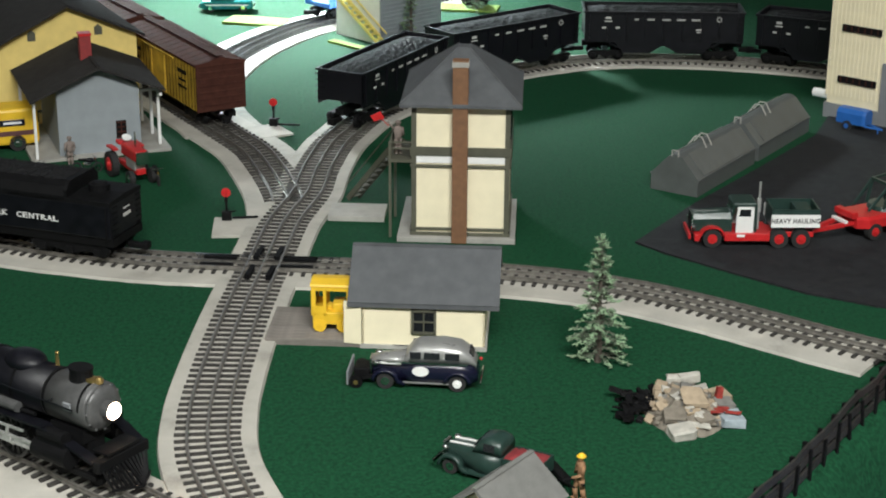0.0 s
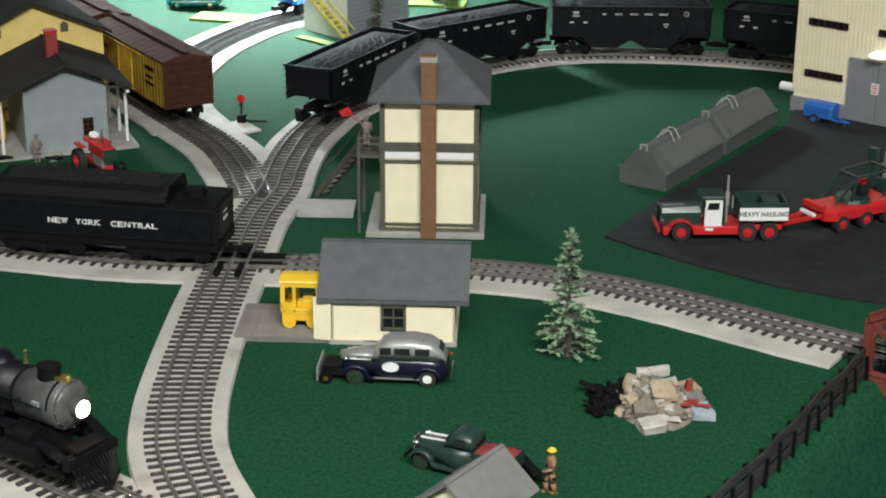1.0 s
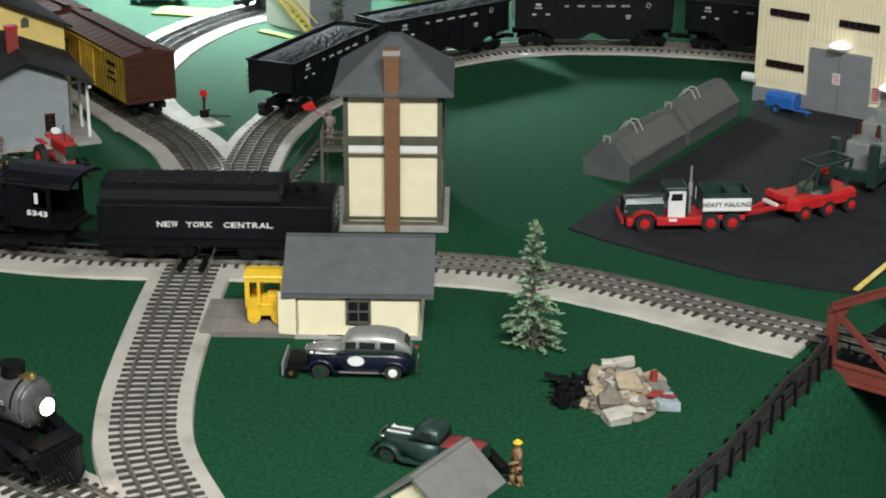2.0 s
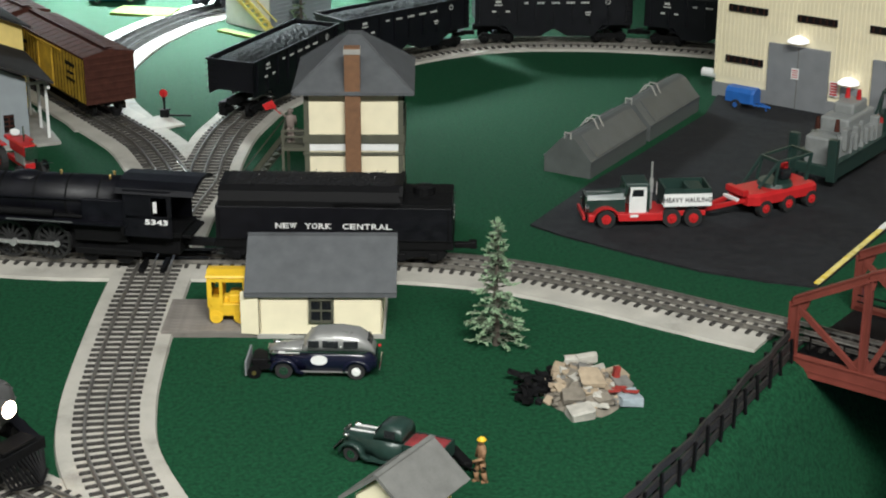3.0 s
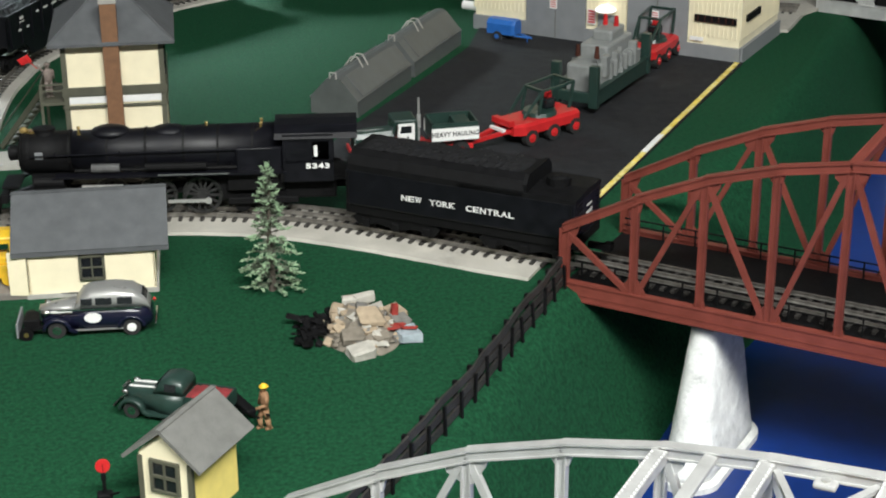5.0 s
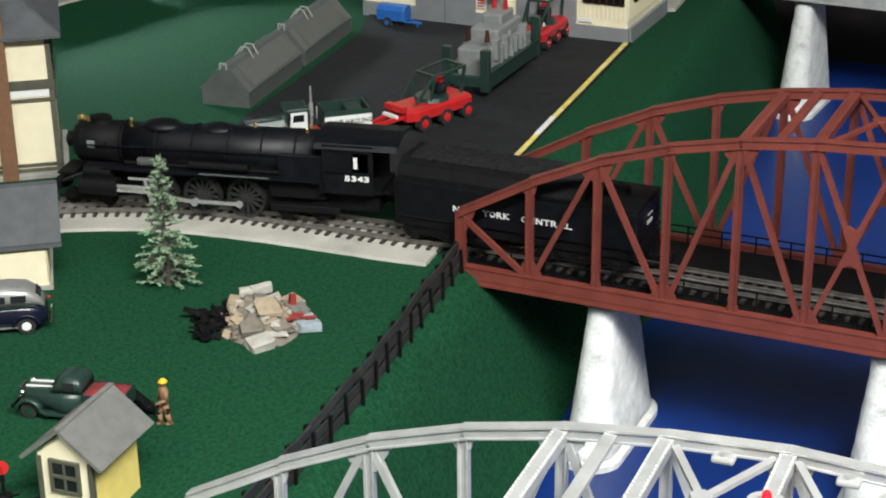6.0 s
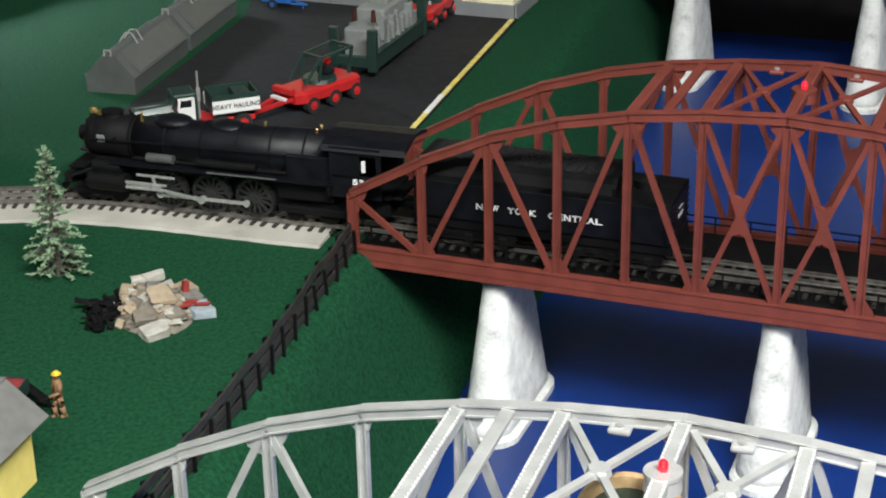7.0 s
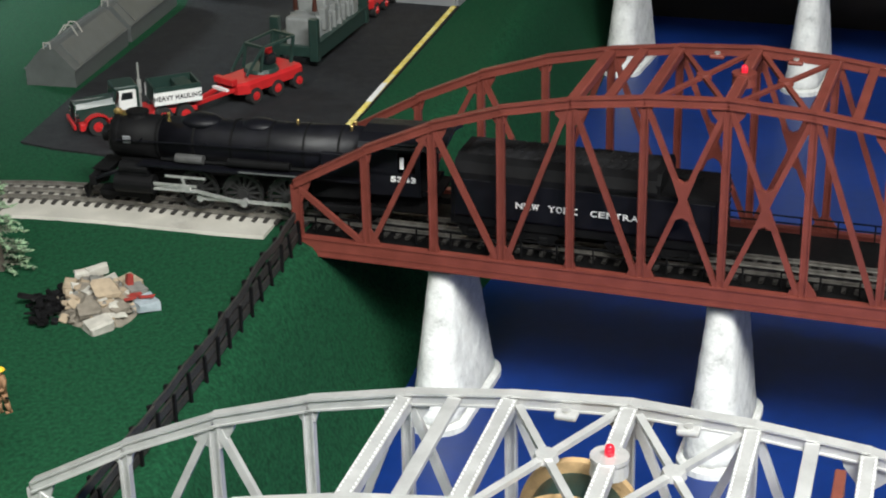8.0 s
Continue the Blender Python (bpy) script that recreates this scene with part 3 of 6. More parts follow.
def box_car(m, side, roofm, label, L=.125):
    c = thing("box_car", m, label, "train car", "freight cars")
    W = .033
    bm = box(B(), 0, 0, .052, 2 * L, 2 * W, .06, bev=.001)
    part("body", bm, side, c)
    for sg in (-1, 1):
        ep = part("end_panel", box(B(), sg * (L + .0012), 0, .053, .0024, 2 * W + .001, .062), roofm, c, "corrugated brown end")
        for k in range(7):
            part("end_rib", box(B(), sg * (L + .0026), 0, .030 + k * .0085, .0016, 2 * W - .006, .0028, bev=.0005), roofm, ep)
        bm = B()
        box(bm, 0, sg * (W + .0012), .050, .045, .0024, .052, bev=.0006)
        box(bm, 0, sg * (W + .002), .078, .11, .002, .002)
        box(bm, .020, sg * (W + .003), .050, .002, .002, .05)
        part("sliding_door", bm, side, c)
        bm = B()
        for k in range(24):
            box(bm, -L * .96 + k * 2 * L * .96 / 23, sg * (W + .0003), .052, .0005, .0008, .058)
        part("board_joints", bm, DULL_BLACK, c)
        bm = B()
        for x, z, w2, h2 in ((-.08, .066, .03, .005), (-.08, .055, .024, .003), (-.08, .046, .028, .003), (.082, .064, .034, .005), (.082, .052, .022, .003)):
            box(bm, x, sg * (W + .0008), z, w2, .0006, h2)
        part("lettering", bm, DULL_BLACK, c, "dark lettering bars")
        truck_frame(c, sg * L * .7)
        coupler(c, sg * (L + .01), sg)
    bm = prism(B(), [(-W - .0015, .081), (-W - .0015, .083), (0, .0905), (W + .0015, .083), (W + .0015, .081)], -L - .003, L + .003, pose(0, 0, 0, 0, 0, 90))
    part("roof", bm, roofm, c)
    bm = B()
    for k in range(15):
        x = -L + k * 2 * L / 14
        for sg in (-1, 1):
            bar(bm, (x, sg * W, .0832), (x, 0, .0904), .0022, .0010)
    box(bm, 0, 0, .0925, 2 * L + .006, .011, .0012)
    part("running_board", bm, roofm, c)
    bm = box(B(), 0, 0, .021, 2 * L * .98, .03, .006)
    part("underframe", bm, DULL_BLACK, c)
    return c


BOX_BROWN = mat("boxcar_brown", (0.058, 0.022, 0.016), 0.85, 0, 0.3, 110, 0.2, spec=0.1)
ORANGE = two_tone("reefer_orange", (0.5, 0.31, 0.035), (0.22, 0.13, 0.03), 45, 0.6, 0.2, 900, 0.5, 0.75)
s_box = float(np.interp(2.135, BRANCH.c[:, 1], BRANCH.s))
box_car(BRANCH.seat(s_box + .128, .09), ORANGE, BOX_BROWN, "orange-yellow wooden box car with brown roof and ends")
box_car(BRANCH.seat(s_box + .405, .09), ORANGE, BOX_BROWN, "orange-yellow box car with brown roof coupled behind")


def ring_x(bm, stations, n=20, zc=0.0, top_flat=False):
    """A body of round sections along x: (x, radius, centre height)."""
    rings = [[(x, r * math.cos(2 * math.pi * i / n), z + r * math.sin(2 * math.pi * i / n)) for i in range(n)] for x, r, z in stations]
    return loft(bm, rings)


LOCO_DRIVERS, DRV_R, CRANK, STRETCH, NOSE = (-.016, .028, .072), .0195, .007, 1.11, 1.23


ROD_LONG = .058
TYRE_STEEL = mat('worn_tyre_steel', (0.07, 0.07, 0.07), 0.3, 0.8, 0.3, 200, 0.1)
WHEEL_DARK = mat('worn_wheel', (0.025, 0.025, 0.025), 0.5, 0.2, 0.4, 200, 0.2)


def rod_pose(a, y):
    """The main rod, with its big end on the middle crank pin."""
    x, z = LOCO_DRIVERS[1] + CRANK * math.cos(a), DRV_R + CRANK * math.sin(a)
    return pose(x, y, z, 0, -math.degrees(math.asin((.024 - z) / ROD_LONG)), 0)


def steam_loco(m, label, lit, number, smoke):
    """A 4-6-4 express engine; x ahead, z up from the rail."""
    e = thing("steam_locomotive", m, label, "locomotive")
    bm = ring_x(B(), [(-.088, .0235, .062), (.0, .0225, .0615), (.05, .021, .061), (.088, .0205, .061)], 24)
    box(bm, -.065, 0, .054, .05, .0455, .03, bev=.006)
    boiler = part("boiler", bm, BLACK, e, smooth=True)
    bm = ring_x(B(), [(.088, .0207, .061), (.126, .0207, .061), (.1275, .0195, .061)], 24)
    part("smokebox", bm, smoke, e, smooth=True)
    bm = ring_x(B(), [(.1272, .0195, .061), (.1295, .0175, .061), (.131, .010, .061)], 24)
    fr = part("smokebox_door", bm, smoke, e, smooth=True)
    bm = B()
    for k in range(12):
        a = k * math.pi / 6
        ball(bm, .1286, .0187 * math.cos(a), .061 + .0187 * math.sin(a), .0011, n=6)
    part("bolts", bm, smoke, fr)
    for x in (-.06, -.03, .0, .03, .06, .09, .122):
        r = .0237 - .0029 * (x + .088) / .176
        bm = B()
        ring_x(bm, [(x - .001, r + .0004, .0615), (x + .001, r + .0004, .0615)], 24)
        part("boiler_band", bm, DULL_BLACK, e)
    # headlight
    bm = rod(B(), (.129, 0, .061), (.138, 0, .061), .0072, .0078, 16)
    hl = part("headlight", bm, smoke, e)
    bm = rod(B(), (.1381, 0, .061), (.1392, 0, .061), .0070, .0062, 16)
    part("headlight_lens", bm, LAMP_ON if lit else GLASS_DARK, hl, "glowing headlight lens" if lit else "dark headlight lens")
    # cab
    for sg in (-1, 1):
        y = sg * .0315
        bm = box(B(), -.109, y, .046, .044, .0015, .022)
        box(bm, -.109, y, .0795, .044, .0015, .007)
        for x, w in ((-.129, .004), (-.1005, .024)):
            box(bm, x, y, .0655, w, .0015, .023)
        part("cab_side", bm, BLACK, e)
    part("cab_front", box(B(), -.0875, 0, .06, .0015, .064, .046), BLACK, e)
    bm = prism(B(), [(-.034, .0815), (-.030, .0862), (-.017, .0905), (0, .092), (.017, .0905), (.030, .0862), (.034, .0815), (.029, .0835), (0, .0895), (-.029, .0835)], .0800, .152, pose(0, 0, -.0022, 0, 0, 90))
    part("cab_roof", bm, BLACK, e)
    bm = box(B(), -.112, 0, .036, .05, .05, .005)
    part("cab_floor", bm, DULL_BLACK, e)
    part("trailing_frame", box(B(), -.080, 0, .025, .106, .034, .026, bev=.002), DULL_BLACK, e)
    part("drawbar", box(B(), -.145, 0, .022, .034, .012, .006, bev=.001), DULL_BLACK, e)
    part("cab_apron", box(B(), -.134, 0, .034, .022, .044, .003, bev=.0006), DULL_BLACK, e)
    bm = box(B(), -.094, 0, .055, .012, .044, .03, bev=.003)
    part("backhead", bm, DULL_BLACK, e)
    # domes, stack, fittings
    st = .0885 if lit else .0838
    bm = rod(B(), (.110, 0, .078), (.110, 0, st), .0095, .008, 18)
    rod(bm, (.110, 0, st), (.110, 0, st + .002), .009, .009, 18)
    part("chimney", bm, DULL_BLACK, e)
    for x, r, h in ((.058, .013, .009), (.012, .0115, .008), (-.034, .007, .006)):
        bm = ball(B(), x, 0, .080, r, 1.25, 1.15, h / r * (1 if lit else .78), 16)
        part("dome", bm, BLACK, e, smooth=True)
    for x, y in ((-.068, .006), (-.068, -.006), (-.02, 0), (.082, .007)):
        top = .0905 if lit else .0868
        bm = rod(B(), (x, y, .08), (x, y, top), .0016, .001, 8)
        ball(bm, x, y, top + .0005, .0016, n=8)
        part("safety_valve", bm, BRASS, e, "small brass valve")
    bm = rod(B(), (.120, 0, .0815), (.120, 0, .0835), .005, n=10)
    ball(bm, .126, .0, .0835, .0036, n=10)
    part("bell", bm, BRASS, e, "brass bell")
    for sg in (-1, 1):
        pts = [(-.088, sg * .0265, .068), (.06, sg * .0245, .066), (.12, sg * .0235, .064)]
        bm = B()
        for a, b in zip(pts, pts[1:]):
            rod(bm, a, b, .0007, n=6)
        for x in (-.07, -.03, .01, .05, .1):
            rod(bm, (x, sg * .0215, .067), (x, sg * .0262, .067), .0006, n=5)
        part("handrail", bm, BLACK, e)
        part("steam_pipe", rod(B(), (-.08, sg * .024, .049), (.085, sg * .024, .049), .002, n=8), DULL_BLACK, e)
        part("air_tank", rod(B(), (-.02, sg * .027, .052), (.03, sg * .027, .052), .0042, n=12), DULL_BLACK, e)
        part("boiler_plate", box(B(), .113, sg * .0208, .064, .0062, .0022, .007, rx=-sg * 8, bev=.0003), GREY_DOOR, e, "pale square plate on the smokebox")
        # grey strip added as the highlight along the running board edge
        part("step_edge", box(B(), -.010, sg * .0352, .0466, .060, .0012, .0012), GREY_PLASTIC, e, "grey strip for the highlight on the running board edge")
        part("firebox_side", box(B(), -.066, sg * .0250, .056, .040, .004, .026, bev=.0012), BLACK, e)
        # white strip added to give the cab window its pale tone
        part("cab_blind", box(B(), -.1155, sg * .0300, .0655, .0032, .0012, .011), WHITE, e, "white strip in the cab window")
        part("ash_pan", box(B(), -.062, sg * .0215, .033, .050, .006, .018, bev=.0015), DULL_BLACK, e)
        part("air_pump", rod(B(), (.05, sg * .0265, .052), (.072, sg * .0265, .052), .0045, n=12), GRAPHITE, e)
        bm = box(B(), .005, sg * .029, .0455, .19, .011, .0022)
        bar(bm, (.098, sg * .029, .0455), (.138, sg * .024, .026), .010, .002)
        part("running_board", bm, BLACK, e)
        part("injector_pipe", bar(B(), (-.086, sg * .0305, .046), (-.086, sg * .0305, .036), .003, .008), DULL_BLACK, e)
    bm = box(B(), .0, 0, .024, .24, .018, .012)
    box(bm, -.045, 0, .04, .09, .036, .022, bev=.004)
    box(bm, .106, 0, .037, .03, .03, .012)
    part("frame", bm, DULL_BLACK, e)
    for sg in (-1, 1):
        bm = rod(B(), (.090, sg * .029, .025), (.121, sg * .029, .025), .0092, n=18)
        rod(bm, (.094, sg * .0285, .040), (.117, sg * .0285, .040), .006, n=14)
        box(bm, .1055, sg * .027, .032, .024, .012, .012)
        part("cylinder", bm, DULL_BLACK, e)
        bm = B()
        box(bm, .0735, sg * .0325, .0275, .036, .002, .002)
        box(bm, .0735, sg * .0325, .0225, .036, .002, .002)
        rod(bm, (.062, sg * .0325, .025), (.092, sg * .031, .025), .0011, n=6)
        box(bm, .064, sg * .0325, .025, .007, .004, .006)
        bar(bm, (.048, sg * .033, .036), (.08, sg * .0325, .036), .0015, .002)
        bar(bm, (.064, sg * .0335, .024), (.066, sg * .0335, .036), .0015, .002)
        part("crosshead_guides", bm, STEEL, e, "steel crosshead and valve gear")
    # pilot
    for k in range(13):
        y = -.024 + k * .004
        part("pilot_slat", bar(B(), (.145, y, .020), (.160 - abs(y) * .45, y * .8, .004), .0018, .0018), DULL_BLACK, e)
    bm = box(B(), .142, 0, .023, .006, .056, .010, bev=.001)
    bar(bm, (.161, 0, .0035), (.150, .021, .0035), .002, .002)
    bar(bm, (.161, 0, .0035), (.150, -.021, .0035), .002, .002)
    box(bm, .138, 0, .031, .014, .036, .002)
    part("pilot", bm, DULL_BLACK, e, "cowcatcher pilot beam")
    # carrying wheels
    for x in (.126, .164):
        wheelset(e, x, .0085)
    for x in (-.055, -.090):
        wheelset(e, x, .0115 if x < -.08 else .0085)
    for sg in (-1, 1):
        part("trailing_truck", box(B(), -.068, sg * .0235, .014, .062, .004, .007, bev=.001), DULL_BLACK, e)
        part("leading_truck", box(B(), .1175, sg * .0225, .010, .040, .003, .005), DULL_BLACK, e)
    for o in e.children_recursive:
        if not o.name.startswith('wheel'):
            for v in o.data.vertices:
                v.co.x *= STRETCH if v.co.x < 0 else NOSE
    wheels, rods, mains = [], [], []
    for x in LOCO_DRIVERS:
        for sg in (-1, 1):
            y = sg * .0185
            bm = B()
            for i in range(24):
                a, b = 2 * math.pi * i / 24, 2 * math.pi * (i + 1) / 24
                bar(bm, (DRV_R * .93 * math.cos(a), 0, DRV_R * .93 * math.sin(a)), (DRV_R * .93 * math.cos(b), 0, DRV_R * .93 * math.sin(b)), .0048, .003, up=(math.cos((a + b) / 2), 0, math.sin((a + b) / 2)))
            for i in range(14):
                a = 2 * math.pi * i / 14
                bar(bm, (0, 0, 0), (DRV_R * .9 * math.cos(a), 0, DRV_R * .9 * math.sin(a)), .0025, .0017, up=(0, 1, 0))
            rod(bm, (0, -.003, 0), (0, .003, 0), .0052, n=12)
            rod(bm, (CRANK, -.003, 0), (CRANK, sg * .0075, 0), .003, n=10)
            prism(bm, [(DRV_R * .88 * math.cos(a), DRV_R * .88 * math.sin(a)) for a in np.linspace(math.pi * .76, math.pi * 1.24, 7)], -.0018, .0018)
            w = part("driving_wheel", bm, WHEEL_DARK, e)
            rim = B()
            rings = [[(r * math.cos(a), yy, r * math.sin(a)) for r, yy in ((DRV_R * .90, sg * .0025), (DRV_R * .90, sg * .0031), (DRV_R * .985, sg * .0031), (DRV_R * .985, sg * .0025))] for a in np.linspace(0, 2 * math.pi, 33)]
            part("tyre", loft(rim, rings, close=False), TYRE_STEEL, w, "worn bright wheel tyre")
            w.matrix_basis = pose(x, y, DRV_R)
            wheels.append((w, x, y))
    for sg in (-1, 1):
        bm = B()
        y = 0
        bar(bm, (LOCO_DRIVERS[0], y, 0), (LOCO_DRIVERS[2], y, 0), .0016, .0032)
        for x in LOCO_DRIVERS:
            rod(bm, (x, -.0012, 0), (x, .0012, 0), .0034, n=12)
        r = part("side_rod", bm, STEEL, e, "bright steel side rod")
        r.matrix_basis = pose(CRANK, sg * .0272, DRV_R)
        rods.append((r, sg * .0272))
        bm = bar(B(), (0, 0, 0), (ROD_LONG, 0, 0), .0016, .003)
        rod(bm, (0, -.0014, 0), (0, .0014, 0), .0036, n=12)
        box(bm, ROD_LONG, 0, 0, .008, .005, .0055)
        r = part("main_rod", bm, STEEL, e, "bright steel main rod")
        r.matrix_basis = rod_pose(0.0, sg * .0305)
        mains.append((r, sg * .0305))
        words("number", number, .0070, WHITE, e, pose(-.130, sg * .0325, .0508, 90, 0, 0 if sg < 0 else 180), "white painted road number", sx=1.55, bold=.0003) if number else None
    return e, wheels, rods, mains


SERIFS = {"N": ((.12, 0), (.88, 0), (.12, 1)), "E": ((.12, 0), (.12, 1)), "W": ((.06, 1), (.94, 1), (.5, 1)), "Y": ((.08, 1), (.92, 1), (.5, 0)), "R": ((.12, 0), (.92, 0), (.12, 1)),
          "K": ((.12, 0), (.12, 1), (.92, 0), (.88, 1)), "T": ((.5, 0),), "A": ((.06, 0), (.94, 0)), "L": ((.14, 0), (.14, 1))}


def railway_name(parent, text, sg, W):
    """White slab-serif capitals along the tank side."""
    cap = .0056
    spans = ((0, .0208), (.0295, .0549), (.0665, .115))
    bm = B()
    for word, (a, b) in zip(text.split(), spans):
        pitch = (b - a + .0011) / len(word)
        for k, ch in enumerate(word):
            cu = bpy.data.curves.new("letter", "FONT")
            cu.body, cu.size, cu.extrude, cu.offset = ch, .0078, .0002, .00012
            tmp = bpy.data.objects.new("letter", cu)
            lm = bpy.data.meshes.new_from_object(tmp)
            bpy.data.objects.remove(tmp)
            xs, ys = [v.co.x for v in lm.vertices], [v.co.y for v in lm.vertices]
            w, x0 = pitch - .0011, a + k * pitch - .0575
            lm.transform(Matrix.Translation((x0, -cap / 2, 0)) @ Matrix.Diagonal((w / (max(xs) - min(xs)), cap / (max(ys) - min(ys)), 1, 1)) @ Matrix.Translation((-min(xs), -min(ys), 0)))
            bm.from_mesh(lm)
            for u, v in SERIFS.get(ch, ()):
                box(bm, x0 + u * w, (v - .5) * (cap - .0007), 0, .0019, .0007, .0004)
    bmesh.ops.transform(bm, matrix=pose(0, sg * (W + .0002), .0425, 90, 0, 0 if sg < 0 else 180), verts=bm.verts[:])
    part("railway_name", bm, WHITE, parent, "white slab-serif railway lettering")


def tender(m, label, lettering):
    c = thing("tender", m, label, "tender")
    L, W = .117, .0325
    bm = box(B(), -.0, 0, .045, 2 * L, 2 * W, .036, bev=.0015)
    part("tank", bm, BLACK, c)
    bm = prism(B(), [(-W, .062), (-W, .068), (-.029, .077), (-.019, .0815), (.019, .0815), (.029, .077), (W, .068), (W, .062)], -.1135, .066, pose(0, 0, 0, 0, 0, -90))
    part("coal_bunker", bm, DULL_BLACK, c)
    bm = prism(B(), [(-W, .062), (-W, .066), (0, .068), (W, .066), (W, .062)], .0, L, pose(0, 0, 0, 0, 0, -90))
    part("water_deck", bm, DULL_BLACK, c)
    g, nx, ny = B(), 44, 10
    vs = [[g.verts.new((-.108 + i * .17 / nx, -.021 + j * .042 / ny, .0812 + (.004 * math.sin(math.pi * j / ny) + .0016 * noise.noise((i * .8, j * .8, 3))) * min(1, i / 3, (nx - i) / 3))) for j in range(ny + 1)] for i in range(nx + 1)]
    for i in range(nx):
        for j in range(ny):
            g.faces.new((vs[i][j], vs[i + 1][j], vs[i + 1][j + 1], vs[i][j + 1]))
    part("coal_load", g, COAL, c, "black coal heap")
    # tiny steel-coloured bits laid on the heap as modelled glints
    bm = B()
    random.seed(5)
    for k in range(60):
        box(bm, random.uniform(-.08, .05), random.uniform(-.016, .016), .0850, .0009, .0011, .0009, rz=random.uniform(0, 90), ry=30)
    part("coal_glints", bm, TYRE_STEEL, c, "tiny pale bits set as glints on the coal")
    bm = B()
    rod(bm, (.088, 0, .062), (.088, 0, .0745), .011, .011, 16)
    rod(bm, (.088, 0, .0745), (.088, 0, .0765), .009, .006, 16)
    part("filler_hatch", bm, DULL_BLACK, c)
    bm = prism(B(), [(-W * .96, .06), (-W * .96, .074), (-.024, .082), (.024, .082), (W * .96, .074), (W * .96, .06)], .0645, .0685, pose(0, 0, 0, 0, 0, -90))
    part("bunker_bulkhead", bm, DULL_BLACK, c)
    for sg in (-1, 1):
        for k in range(6):
            part("ladder_rung", box(B(), L + .0012, sg * .024, .030 + k * .006, .001, .009, .0009), DULL_BLACK, c)
        for x in (L - .004, -L + .004):
            part("grab_rail", rod(B(), (x, sg * (W + .0015), .026), (x, sg * (W + .0015), .060), .0006, n=6), DULL_BLACK, c)
    bm = box(B(), 0, 0, .0225, 2 * L + .002, 2 * W - .005, .009)
    box(bm, 0, 0, .017, 2 * L * .3, .03, .01)
    part("underframe", bm, DULL_BLACK, c)
    for sg in (-1, 1):
        if lettering:
            railway_name(c, lettering, sg, W)
        for x0 in (-.066, .066):
            bm = B()
            prism(bm, [(x0 - .046, .014), (x0 - .04, .018), (x0 + .04, .018), (x0 + .046, .014), (x0 + .04, .006), (x0 + .02, .010), (x0, .006), (x0 - .02, .010), (x0 - .04, .006)], sg * .0255 - .0025, sg * .0255 + .0025)
            for dx in (-.032, 0, .032):
                box(bm, x0 + dx, sg * .0285, .0095, .008, .003, .008, bev=.001)
            part("truck", bm, DULL_BLACK, c)
    for x0 in (-.066, .066):
        for dx in (-.032, 0, .032):
            wheelset(c, x0 + dx, .0088)
    coupler(c, L + .01, 1)
    bm = B()
    for x, z, w, h in ((0, .053, .012, .0014), (0, .046, .014, .0034)):
        box(bm, L + .001, x, z, .0006, w, h)
    part("rear_marking", bm, FADED, c, "small faded marking bars")
    return c


# how far the tender's middle has come along the main line
RUN = [(0.0, -0.4405), (0.5, -0.375), (1.0, -0.3055), (1.5, -0.233), (2.0, -0.158), (2.5, -0.081), (3.0, -0.0015), (3.5, 0.0865), (4.0, 0.181), (4.5, 0.2855), (5.0, 0.3765), (5.5, 0.4575), (6.0, 0.536), (6.5, 0.610), (7.0, 0.6625), (7.5, 0.6985), (8.0, 0.750)]


def run_at(t):
    P = np.array(RUN)
    i = min(len(P) - 2, max(0, int(t / 0.5)))
    a, b = P[max(0, i - 1)], P[min(len(P) - 1, i + 2)]
    p, q = P[i], P[i + 1]
    k = (t - p[0]) / 0.5
    m0, m1 = (q[1] - a[1]) / (q[0] - a[0]) * .5, (b[1] - p[1]) / (b[0] - p[0]) * .5
    return float((2 * k ** 3 - 3 * k * k + 1) * p[1] + (k ** 3 - 2 * k * k + k) * m0 + (-2 * k ** 3 + 3 * k * k) * q[1] + (k ** 3 - k * k) * m1)


GAP = .2955


def engine_pose(s):
    """The backing engine, steered by its driving wheels."""
    return MAIN.seat(s - .038, .045, back=True) @ pose(-.038, 0, 0)


moving_engine, moving_wheels, moving_rods, moving_mains = steam_loco(engine_pose(run_at(0) - GAP), "black express steam engine backing along the main track", False, "5343", DULL_BLACK)
moving_tender = tender(MAIN.seat(run_at(0), .068), "black tender with white railway lettering, leading the move", "NEW   YORK   CENTRAL")
still = steam_loco(NEARLINE.seat(0.664, .06) @ Matrix.Diagonal((.95, .95, .95, 1)), "weathered grey-black steam engine waiting with its headlight lit", True, "", GRAPHITE)
tender(NEARLINE.seat(0.355, .068), "black tender behind the waiting engine", "")


def motions():
    times = [k * 0.1 for k in range(81)]
    walk(moving_tender, [(t, MAIN.seat(run_at(t), .068)) for t in times])
    walk(moving_engine, [(t, engine_pose(run_at(t) - GAP)) for t in times])
    for w, x, y in moving_wheels:
        walk(w, [(t, pose(x, y, DRV_R, 0, -math.degrees((run_at(t) + .43) / DRV_R), 0)) for t in times])
    for r, y in moving_rods:
        rows = []
        for t in times:
            a = (run_at(t) + .43) / DRV_R
            rows.append((t, pose(CRANK * math.cos(a), y, DRV_R + CRANK * math.sin(a))))
        walk(r, rows)
    for r, y in moving_mains:
        walk(r, [(t, rod_pose((run_at(t) + .43) / DRV_R, y)) for t in times])


